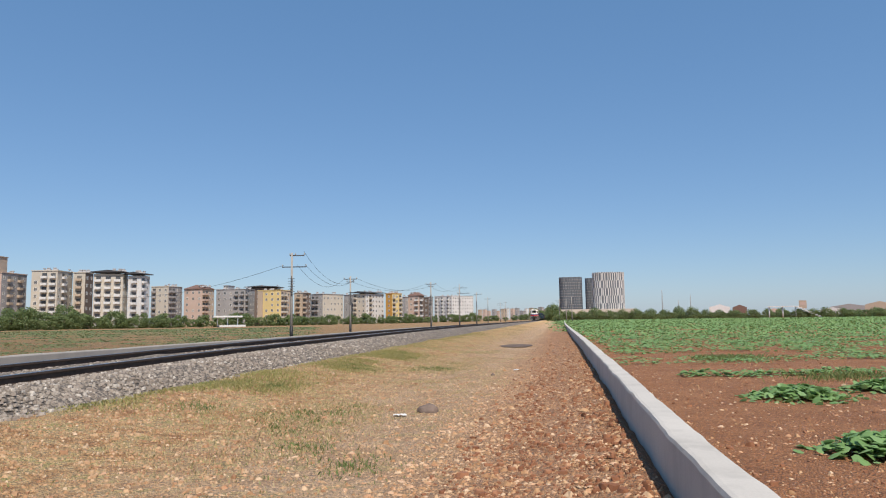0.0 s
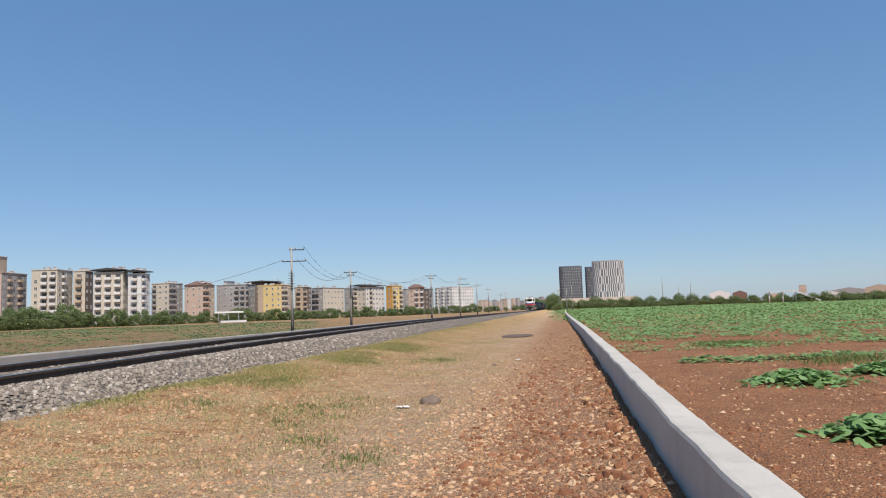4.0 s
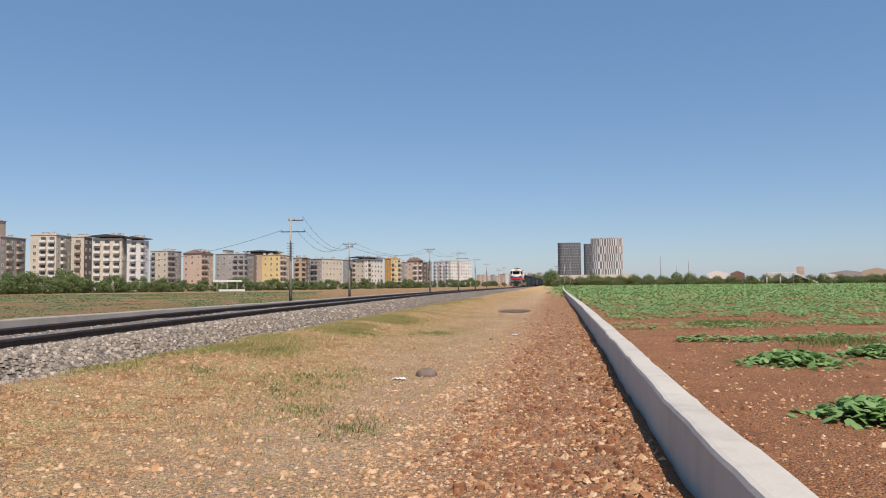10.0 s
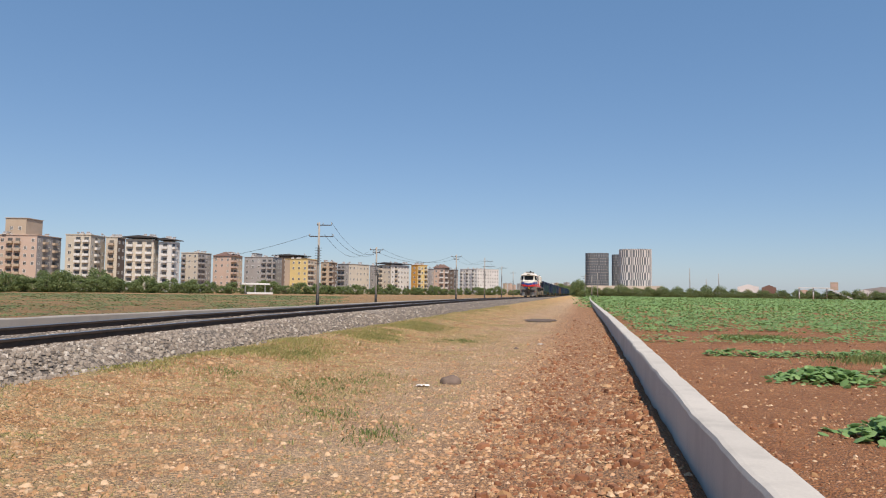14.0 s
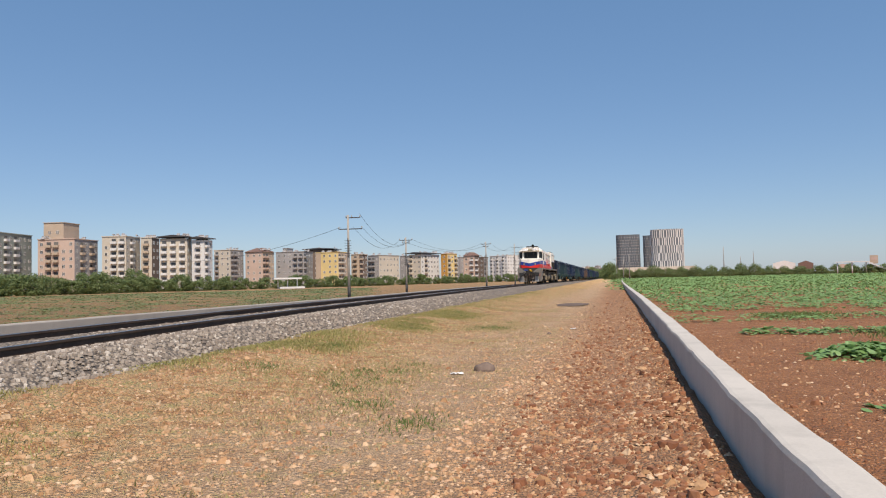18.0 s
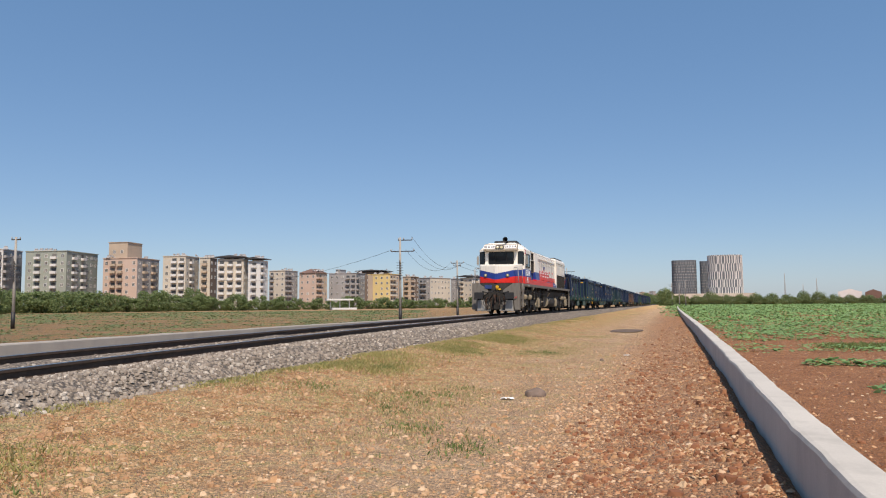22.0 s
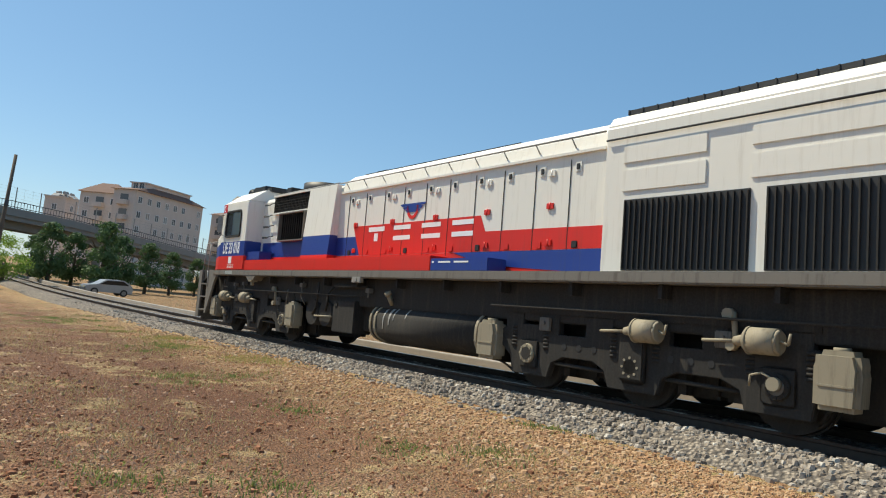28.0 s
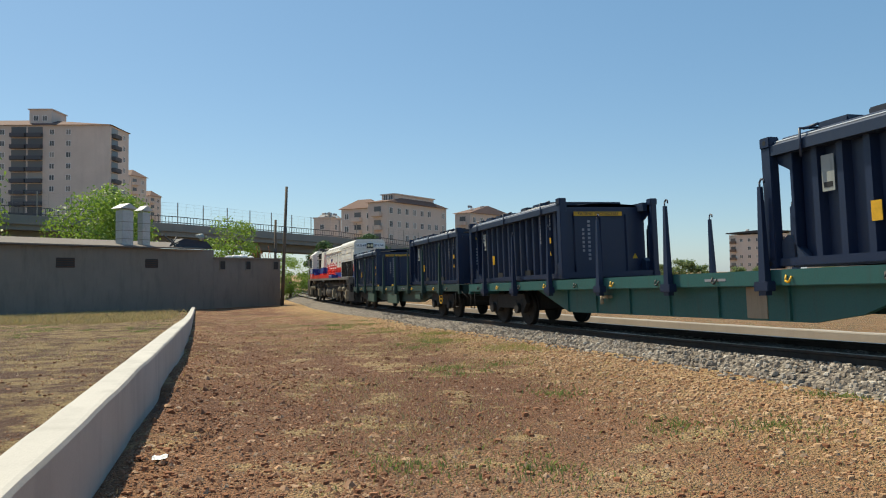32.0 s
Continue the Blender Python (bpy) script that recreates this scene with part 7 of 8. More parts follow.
POLES = [(21.7, 76, 8.75, ((8.4, 0.75, 0.55), (7.2, 1.25, 0.25))), (17.1, 102, 7.85, ((7.4, 0.9, 0), (7.0, 0.5, 0))), (10.66, 141, 9.0, ((8.5, 0.95, 0), (8.0, 0.5, 0))), (8.37, 185, 10.6, ((9.6, 1.2, 0.8), (8.2, 1.5, 1.0))), (7.0, 235, 10.3, ((9.6, 1.2, 0.5),)), (6.09, 300, 10.5, ((9.8, 1.2, 0),)), (5.11, 380, 10.2, ((9.4, 1.4, 0), (8.6, 1.4, 0))), (4.7, 380, 10.6, ((9.9, 1.0, 0),)),
         (49.35, 78, 8.2, ((7.9, 0.45, 0),)), (0.42, 260, 8.3, ((7.4, 1.3, 0), (6.8, 0.8, 0))), (-0.1, 245, 7.3, ()), (-0.55, 235, 8.2, ())]
for az, d, h, arms in POLES:
    p = bearing(az, d, 0)
    P = pole(h, arms, "concrete utility pole with insulator arms and tarred foot" if arms else "bare concrete pole beside the dirt track")
    P.matrix_basis = pose(p.x, p.y, -0.2 if az > 3 else 0, 0, 0, 8)


def wire(a, b, sag, n=14):
    bm = bmesh.new()
    pts = [a.lerp(b, k / n) - Vector((0, 0, sag * 4 * (k / n) * (1 - k / n))) for k in range(n + 1)]
    bent(bm, pts, 0.018, 4)
    return solid("overhead_wire", bm, WIRE, "thin dark overhead wire hanging between the poles", "wire", "overhead wires")


def top(i, dx, dz):
    az, d, h, _ = POLES[i]
    return bearing(az, d, h - 0.2 + dz) + Vector((dx, 0, 0))


wire(top(0, 1.3, 0.1), top(1, 0.9, -0.3), 1.9)
wire(top(0, 1.4, -1.2), top(1, 0.5, -0.5), 1.5)
wire(top(0, 0.6, -1.3), top(1, -0.9, -0.3), 1.7)
wire(top(0, -0.9, -1.3), bearing(36, 120, 5.6), 1.4)
for dx in (-0.9, 0.9):
    wire(top(1, dx, -0.3), top(2, dx, -0.3), 1.6)
    wire(top(2, dx, -0.3), top(3, dx, -0.6), 1.4)
    wire(top(3, dx, -0.8), top(4, dx, -0.6), 1.2)

# far masts, canopy, sign and sheds on the horizon
for az, d, el in ((-7.42, 1500, 2.1), (-8.59, 1500, 1.3), (-9.47, 1600, 1.7)):
    p = bearing(az, d, 0)
    h = d * math.tan(radians(el))
    bm = bmesh.new()
    for q in ((-1.5, -1.5), (1.5, -1.5), (0, 1.6)):
        tube(bm, (q[0], q[1], 0), (q[0] * 0.15, q[1] * 0.15, h), 0.35, 4, 0.2)
    for k in range(12):
        s = 1.5 * (1 - 0.85 * k / 12)
        box(bm, -s, s, -0.1, 0.1, h * k / 12, h * k / 12 + 0.3)
    solid("lattice_mast", bm, POLECONC, "slender grey lattice mast far beyond the field", "mast", "masts", at=pose(p.x, p.y, 0))
p = bearing(26.5, 270, 0)
CN = thing("petrol_canopy", "white flat canopy on thin columns by the road", "canopy", pose(p.x, p.y, -0.4, 0, 0, 30))
bm = bmesh.new()
box(bm, -5, 5, -3, 3, 3.4, 4.0, 0.05)
part("roof", bm, FRAMEWHITE, CN)
for x in (-3.5, 0, 3.5):
    bm = bmesh.new()
    tube(bm, (x, 0, 0), (x, 0, 3.4), 0.2, 8)
    part("column", bm, FRAMEWHITE, CN)
bm = bmesh.new()
box(bm, -3, 6, -4, 4, 0, 0.7)
part("parapet", bm, WALLS["white"], CN)
p = bearing(-17.1, 420, 0)
SG = thing("roadside_sign", "tall pole sign with a dull red and grey face", "sign", pose(p.x, p.y, 0, 0, 0, -17))
bm = bmesh.new()
tube(bm, (0, 0, 0), (0, 0, 6), 0.3, 8)
part("post", bm, POLECONC, SG)
bm = bmesh.new()
box(bm, -1.8, 1.8, -0.3, 0.3, 4.8, 9.0, 0.03)
part("panel", bm, WALLS["tan"], SG)
bm = bmesh.new()
box(bm, -1.4, 1.4, -0.34, -0.3, 6.6, 8.2)
part("plain_shape", bm, WALLS["pink"], SG)
for az, w, h, mat, lab in ((-18.9, 10, 5.0, "white", "white footbridge stair tower"), (-20.0, 16, 6.5, "grey", "grey shed roofs by the road"), (-21.8, 12, 7.5, "tan", "tan building behind the trees"), (-24.5, 18, 7, "white", "white low hall behind the trees"), (-15.2, 9, 5.5, "pink", "pink house roof over the trees"), (-11.5, 12, 8.4, "white", "white houses over the trees"), (-12.9, 8, 8, "tile", "red tiled roof over the trees")):
    p = bearing(az, 400 if az < -16 else 470, 0)
    bm = bmesh.new()
    prism(bm, [(-w / 2, 0), (w / 2, 0), (w / 2, h * 0.8), (0, h), (-w / 2, h * 0.8)], "y", -4, 4)
    for k in range(int(w / 3)):
        box(bm, -w / 2 + 0.8 + k * 3, -w / 2 + 2.0 + k * 3, -4.05, -4.0, 1, h * 0.55)
    solid("far_house", bm, WALLS[mat], lab, "building", "houses across the field", at=pose(p.x, p.y, 0, 0, 0, az))
bm = bmesh.new()
for k in range(9):
    box(bm, k * 1.2, k * 1.2 + 1.3, -1, 1, 0.6 * k, 0.6 * k + 0.5)
box(bm, 10.5, 22, -1, 1, 5.0, 5.4)
for x in (10.8, 16, 21.5):
    tube(bm, (x, 0, 0), (x, 0, 5), 0.25, 8)
p = bearing(-18.4, 350, 0)
solid("footbridge", bm, FRAMEWHITE, "white steel footbridge with a stair", "footbridge", at=pose(p.x, p.y, 0, 0, 0, -198))

# ---- the south side: sheds, overpass, flats, trees ----
G0 = -1.2


def frame_from(a, b):
    """x along a to b, y away behind it, z up; origin at a."""
    x = (b - a)
    x.z = 0
    x.normalize()
    m = Matrix((x, Vector((0, 0, 1)).cross(x), Vector((0, 0, 1)))).transposed().to_4x4()
    m.translation = a
    return m


RENDER = OLDCONC
A0, B0 = bearing(197.5, 50.5, G0), bearing(178.35, 63.6, G0)
sm = frame_from(A0, B0)
length = (B0 - A0).length
split = length * 0.69
SH = thing("utility_shed", "long low grey-rendered shed with a sloping sheet roof and small vents", "building", sm)
bm = bmesh.new()
box(bm, -9, split, 0, 7, -0.6, 4.62, 0.02)
part("wall", bm, RENDER, SH)
bm = bmesh.new()
box(bm, split + 0.003, length, 0.02, 6, -0.6, 3.95, 0.02)
part("wall", bm, RENDER, SH)
bm = bmesh.new()
prism(bm, [(-0.4, 4.62), (3.5, 5.2), (7.4, 4.62), (7.4, 4.7), (3.5, 5.3), (-0.4, 4.72)], "x", -9.2, split - 1.2)
part("roof", bm, concrete("shed roof sheet", (0.2, 0.17, 0.15), 0.5), SH)
bm = bmesh.new()
box(bm, split - 0.1, length + 0.15, -0.15, 6.2, 3.95, 4.05)
part("roof", bm, OLDCONC, SH)
for x, w in ((split * 0.28 - 1.0, 1.2), (split * 0.62, 1.0), (split * 0.05 - 3, 1.1)):
    bm = bmesh.new()
    box(bm, x, x + w, -0.03, 0.05, 3.2, 3.85)
    v = part("vent", bm, BLACK, SH, "dark louvred opening")
    for k in range(4):
        bm = bmesh.new()
        box(bm, x - 0.02, x + w + 0.02, -0.06, 0.0, 3.25 + k * 0.16, 3.3 + k * 0.16)
        part("slat", bm, RUST, v)
for u in (0.08, 0.45, 0.88):
    x = split + (length - split) * u
    bm = bmesh.new()
    box(bm, x, x + 0.5, -0.02, 0.05, 3.1, 3.75)
    wv = part("window", bm, BLACK, SH)
    bm = bmesh.new()
    frame_ring(bm, 0.62, 0.78, 0.02, 0.06, pose(x + 0.25, 0.0, 3.42, 0, 0, 180), 0.06)
    part("frame", bm, OLDCONC, wv)
METAL = plain("galvanised duct", (0.4, 0.41, 0.42), 0.45, 0.5)
for x, w, h in ((split * 0.66 - 1.7, 0.85, 2.75), (split * 0.76 - 1.75, 0.62, 2.7)):
    D = thing("roof_duct", "galvanised square ventilation duct with a gabled cap", "ventilation duct", sm @ pose(x, 0.9, 4.55), group="ducts on the shed roof")
    bm = bmesh.new()
    box(bm, -w / 2, w / 2, -w / 2, w / 2, 0, h, 0.02)
    part("duct", bm, METAL, D)
    for k in range(3):
        bm = bmesh.new()
        box(bm, -w / 2 - 0.02, w / 2 + 0.02, -w / 2 - 0.02, w / 2 + 0.02, h * (0.25 + 0.22 * k), h * (0.25 + 0.22 * k) + 0.05)
        part("flange", bm, STEEL, D)
    bm = bmesh.new()
    prism(bm, [(-w * 0.8, h + 0.12), (w * 0.8, h + 0.12), (0, h + 0.5)], "y", -w * 0.7, w * 0.7)
    for q in (-0.4, 0.4):
        box(bm, q * w - 0.03, q * w + 0.03, -0.03, 0.03, h, h + 0.15)
    part("cap", bm, METAL, D)
rr = random.Random(9)
JK = thing("scrap_frame", "tangle of dark scrap frames on the shed roof", "scrap", sm @ pose(split * 0.88, 0.4, 4.72))
for k in range(10):
    bm = bmesh.new()
    a = Vector((rr.uniform(-2.2, 2.2), rr.uniform(-0.8, 0.8), 0))
    tube(bm, a, a + Vector((rr.uniform(-1.5, 1.5), rr.uniform(-0.4, 0.4), rr.uniform(0.25, 1.0))), 0.05, 6)
    part("bar", bm, WIRE, JK)
bm = bmesh.new()
prism(bm, [(-1.8, 0), (1.8, 0), (1.2, 0.55), (-0.9, 0.7)], "y", -0.4, 0.6)
part("sheet", bm, TARP, JK)
bm = bmesh.new()
tube(bm, (0.6, -0.3, 0.8), (0.75, -0.5, 1.1), 0.4, 16, 0.1)
part("dish", bm, BOXGREY, JK)
for k, (u, s) in enumerate(((0.3, 0.5), (0.4, 0.7), (0.5, 0.8), (0.62, 0.45))):
    bm = bmesh.new()
    bmesh.ops.create_icosphere(bm, subdivisions=2, radius=0.5)
    for v in bm.verts:
        v.co = Vector((v.co.x * 1.4, v.co.y, v.co.z * 0.5 + 0.12)) * s * (1 + 0.25 * lump(v.co.x * 3, v.co.y * 3, 1, k))
    solid("white_sack", bm, FRAMEWHITE, "crumpled white sack lying on the shed roof", "sack", "sacks on the roof", at=sm @ pose(split + (length - split) * u, 0.8, 4.05))
rust_st = []
for k in range(7):
    bm = bmesh.new()
    x = split + (length - split) * (0.68 + 0.04 * k)
    bent(bm, [(0, 0, 0), (rr.uniform(-0.3, 0.3), rr.uniform(-0.2, 0.2), rr.uniform(0.4, 1.1))], 0.025)
    solid("rebar_rod", bm, plain("orange primer", (0.35, 0.08, 0.03), 0.7) if k == 0 else bpy.data.materials["orange primer"], "rusty orange reinforcing bar standing on the roof", "rebar", "bars on the roof", at=sm @ pose(x, 0.6, 4.05))

for az, d, h, r, lean, lab in ((178.25, 61.5, 10.1, 0.16, 2.2, "tall dark wooden pole leaning by the shed"), (178.8, 66, 7.6, 0.14, 0.5, "short dark wooden pole behind the shed")):
    p = bearing(az, d, G0)
    P = thing("wooden_pole", lab, "pole", pose(p.x, p.y, p.z, 0, -lean, 0))
    bm = bmesh.new()
    tube(bm, (0, 0, -0.6), (0, 0, h), r, 8, r * 0.7)
    part("shaft", bm, BARK, P)
    bm = bmesh.new()
    box(bm, -0.12, 0.12, -0.2, 0.2, h * 0.62, h * 0.66)
    part("bracket", bm, WIRE, P)

# overpass
P1, P2 = bearing(215, 96, 8.4), bearing(173.8, 112, 7.2)
mid = [bearing(230, 120, 8.2), P1, bearing(197.5, 88, 8.1), bearing(186, 96, 8.0), P2, bearing(166, 128, 5.6), bearing(158, 150, 3.6)]
OV = thing("road_overpass", "grey concrete road overpass with railing and tall fence posts", "bridge")
for a, b in zip(mid, mid[1:]):
    m = frame_from(Vector((a.x, a.y, 0)), Vector((b.x, b.y, 0)))
    ln = (Vector((b.x, b.y, 0)) - Vector((a.x, a.y, 0))).length
    slope = (b.z - a.z) / ln
    sh = m @ Matrix(((1, 0, 0, 0), (0, 1, 0, 0), (slope, 0, 1, a.z), (0, 0, 0, 1)))

    def local(b2):
        bmesh.ops.transform(b2, matrix=sh, verts=b2.verts)
        bmesh.ops.recalc_face_normals(b2, faces=b2.faces)
        return b2
    s0 = -1 if m.translation.length > 0 and (m.inverted() @ Vector((0, 0, 0))).y > 0 else 1
    bm = bmesh.new()
    y0, y1 = (0, 9) if (m.inverted() @ Vector((0, 0, 0))).y < 0 else (-9, 0)
    box(bm, -0.1, ln + 0.1, y0, y1, -1.6, -0.95)
    ye = y0 if y0 == 0 else y1
    o = -1 if y0 == 0 else 1
    box(bm, -0.1, ln + 0.1, ye - 0.25, ye + 0.25, -1.0, 0.0)
    part("deck", local(bm), BRIDGECONC, OV)
    bm = bmesh.new()
    yy = ye - o * 1.6
    box(bm, 0, ln, min(yy, yy - o * 0.6), max(yy, yy - o * 0.6), -2.6, -1.6)
    box(bm, 0, ln, min(yy - o * 4, yy - o * 4.6), max(yy - o * 4, yy - o * 4.6), -2.6, -1.6)
    part("girder", local(bm), BRIDGECONC, OV)
    bm = bmesh.new()
    for z in (0.12, 0.85):
        box(bm, 0, ln, ye - 0.04, ye + 0.04, z, z + 0.09)
    for k in range(int(ln / 0.45)):
        box(bm, k * 0.45, k * 0.45 + 0.05, ye - 0.02, ye + 0.02, 0.0, 0.88)
    part("railing", local(bm), WIRE, OV)
    for k in range(int(ln / 3.6)):
        bm = bmesh.new()
        box(bm, k * 3.6, k * 3.6 + 0.09, ye - 0.05, ye + 0.05, 0, 2.7)
        part("fence_post", local(bm), POLECONC, OV)
    bm = bmesh.new()
    for k in range(int(ln / 1.2)):
        box(bm, k * 1.2, k * 1.2 + 0.012, ye - 0.006, ye + 0.006, 0.9, 2.6)
    for z in (1.3, 1.75, 2.2, 2.6):
        box(bm, 0, ln, ye - 0.006, ye + 0.006, z, z + 0.012)
    part("fence_mesh", local(bm), POLECONC, OV)
for az, d in ((203, 97), (190, 97), (180.2, 110), (172, 121)):
    p = bearing(az, d, G0)
    bm = bmesh.new()
    box(bm, -0.6, 0.6, -0.6, 5.5, -0.5, 6.0, 0.05)
    box(bm, -1.0, 1.0, -1.2, 6.5, 6.0, 6.9 if az > 175 else 5.9, 0.05)
    part("pier", bm, BRIDGECONC, OV, at=pose(p.x, p.y, p.z, 0, 0, az))

apartment(207, 189.35, 11.0, 210, 0.925, "beige", "beige", "tile", "slate", (-5, -6, -9, -10), (0,), 24, base=G0, bay=4.3, label="tall beige block of flats with dark balcony stacks", clutter=2, floor_h=3.0, blank=(-1, -2), tower=(0.66, 0.75, 4.6, "beige"))
apartment(190.6, 188.15, 7.45, 270, 0.55, "beige", "beige", "tile", "beige", (), (0,), 40, base=G0, clutter=0, label="beige block of flats with tiled roof")
apartment(188.9, 187.15, 6.0, 330, 0.55, "beige", "beige", "tile", "beige", (), (0,), 40, base=G0, clutter=0, label="beige block of flats with tiled roof")
apartment(175.8, 173.6, 4.5, 200, 0.6, "beige", "beige", "flat", "beige", (1,), (), 30, base=G0, clutter=5, label="beige side wing with flat roof")
apartment(173.7, 170.3, 5.35, 178, 0.8, "beige", "beige", "tile", "beige", (1,), (), 35, base=G0, clutter=0, label="beige flats with tiled roof")
apartment(171.5, 164.6, 5.85, 165, 0.22, "beige", "beige", "tile", "beige", (0, 1), (), 38, base=G0, tower=(0.2, 0.9, 2.0, "beige"), clutter=2, label="large beige flats with tiled hip roof and roof lantern")
apartment(164.5, 159.5, 4.9, 190, 0.25, "beige", "beige", "tile", "beige", (0,), (), 38, base=G0, clutter=2, label="beige flats with tiled roof and chimneys")
apartment(159, 154, 4.2, 220, 0.3, "beige", "beige", "tile", "beige", (0,), (), 38, base=G0, clutter=1, label="beige flats with tiled roof and chimneys")
apartment(143.6, 138.9, 2.75, 330, 0.85, "beige", "cream", "dark", "brown", (0, -1), (), 20, base=-1.0, clutter=4, label="beige flats under a dark overhanging roof")
apartment(138.5, 133.2, 3.2, 300, 0.8, "cream", "tan", "dark", "cream", (1, -2), (), 22, base=-1.0, clutter=6, label="cream flats under dark sheet roof")
apartment(132.8, 127.4, 3.35, 290, 0.85, "cream", "tan", "dark", "cream", (1, 3), (), 20, base=-1.0, clutter=6, label="cream flats under dark sheet roof")
apartment(127, 121, 3.5, 285, 0.85, "cream", "tan", "dark", "cream", (1, 3), (), 20, base=-1.0, clutter=6, label="cream flats under dark sheet roof")
apartment(120, 112, 3.6, 280, 0.8, "grey", "cream", "flat", "white", (1, 3), (), 20, base=-0.8, clutter=3, bay=5.0)
apartment(110, 103, 3.8, 275, 0.8, "cream", "grey", "flat", "white", (1, 3), (), 20, base=-0.6, clutter=3, bay=5.0)
apartment(100, 93, 3.9, 270, 0.8, "white", "grey", "flat", "grey", (1, 3), (), 20, base=-0.5, clutter=3, bay=5.0)
apartment(90, 83, 4.2, 265, 0.8, "cream", "grey", "flat", "white", (1, 3), (), 20, base=-0.4, clutter=3, bay=5.0)

lit = make_tree(70, 8.0, 7.6, LEAFLIT, "fresh green broad-leaved tree behind the shed", 44, 230, 0.12, 0.22)
p = bearing(191.2, 78, G0)
lit.matrix_basis = pose(p.x, p.y, G0 - 0.2) @ Matrix.Scale(1.42, 4)
for az, d, s, t in ((202.3, 74, 1.3, 60), (207, 72, 1.2, 200)):
    p = bearing(az, d, G0)
    copy_thing(lit, pose(p.x, p.y, G0, 0, 0, t) @ Matrix.Scale(s, 4))
sap = make_tree(71, 6.6, 4.6, LEAFLIT, "slim young green tree over the shed roof", 30, 150, 0.09, 0.3)
p = bearing(182.0, 70, G0)
sap.matrix_basis = pose(p.x, p.y, G0 + 0.1) @ Matrix.Scale(1.22, 4)
p = bearing(177.6, 78, G0)
copy_thing(sap, pose(p.x, p.y, G0 - 2.0, 0, 0, 80) @ Matrix.Scale(0.85, 4))
pine = make_tree(72, 7.5, 5.6, PINE, "dark conifer by the overpass", 34, 150, 0.15, 0.02, 0.6)
p = bearing(174.9, 92, G0)
pine.matrix_basis = pose(p.x, p.y, G0 - 0.2)
for az, d, s, t in ((173.4, 96, 0.9, 40), (171.5, 92, 1.12, 100), (170.3, 97, 0.95, 10), (168.5, 100, 0.9, 70), (176.0, 100, 0.8, 150), (166.8, 104, 0.8, 220), (165, 110, 0.75, 20)):
    p = bearing(az, d, G0)
    copy_thing(pine, pose(p.x, p.y, G0 - 0.2, 0, 0, t) @ Matrix.Scale(s, 4))
for az, d, s, t in ((150.2, 230, 0.9, 0), (148.4, 225, 0.75, 90), (146.9, 228, 0.95, 40), (145.4, 232, 0.7, 200), (143, 240, 0.6, 10), (141.5, 240, 0.6, 100), (152, 235, 0.8, 50), (154, 240, 0.7, 120), (137, 235, 0.6, 60), (134, 240, 0.55, 10), (131, 230, 0.6, 70), (128, 235, 0.6, 30), (124, 230, 0.65, 110)):
    p = bearing(az, d, -1.0)
    copy_thing(hedge[0], pose(p.x, p.y, -1.2, 0, 0, t) @ Matrix.Scale(s, 4))


def build_car():
    C = thing("parked_car", "silver-grey family car parked on the lane", "car")
    PAINT = plain("silver car paint", (0.32, 0.33, 0.34), 0.3, 0.6, 0.1)
    bm = bmesh.new()
    prism(bm, [(-2.1, 0.3), (2.1, 0.3), (2.15, 0.62), (2.0, 0.85), (1.1, 0.98), (0.35, 1.45), (-1.2, 1.5), (-2.0, 1.05), (-2.12, 0.7)], "y", -0.85, 0.85, bevel=0.06)
    part("body", bm, PAINT, C)
    for s in (-1, 1):
        bm = bmesh.new()
        prism(bm, [(0.9, 1.0), (0.3, 1.38), (-1.15, 1.42), (-1.75, 1.05)], "y", min(s * 0.85, s * 0.862), max(s * 0.85, s * 0.862))
        part("side_glass", bm, CABGLASS, C)
        for x in (-1.3, 1.3):
            bm = bmesh.new()
            tube(bm, (x, s * 0.68, 0.33), (x, s * 0.88, 0.33), 0.33, 18)
            w = part("wheel", bm, RUBBER, C)
            bm = bmesh.new()
            tube(bm, (x, s * 0.88, 0.33), (x, s * 0.89, 0.33), 0.2, 14)
            part("rim", bm, STEEL, w)
    bm = bmesh.new()
    box(bm, 2.1, 2.16, -0.7, -0.35, 0.62, 0.76)
    part("headlight", bm, LAMPGLASS, C)
    bm = bmesh.new()
    box(bm, 2.1, 2.16, 0.35, 0.7, 0.62, 0.76)
    part("headlight", bm, LAMPGLASS, C)
    return C


p = bearing(171.05, 73, 0)
build_car().matrix_basis = pose(p.x, p.y, G0 - 0.08, 0, 0, 10)
for k, (az, d, s) in enumerate(((175.0, 70, 0.5), (174.5, 71, 0.8), (174.1, 70.5, 0.6), (175.6, 72, 0.45), (172.9, 75, 0.9))):
    p = bearing(az, d, G0)
    bm = bmesh.new()
    box(bm, -0.6, 0.6, -0.35, 0.35, -0.2, 0.5, 0.06)
    for v in bm.verts:
        v.co *= 1 + 0.2 * lump(v.co.x * 4, v.co.y * 4, 1, k)
    solid("concrete_rubble", bm, OLDCONC, "broken block of grey concrete rubble beside the track", "rubble", "rubble beside the track", at=pose(p.x, p.y, G0, 0, 0, 40 * k) @ Matrix.Scale(s, 4))

# ---- stones, plants and litter on the ground ----
rg = np.random.default_rng(21)


def drop(x, y):
    return surface(x, y)


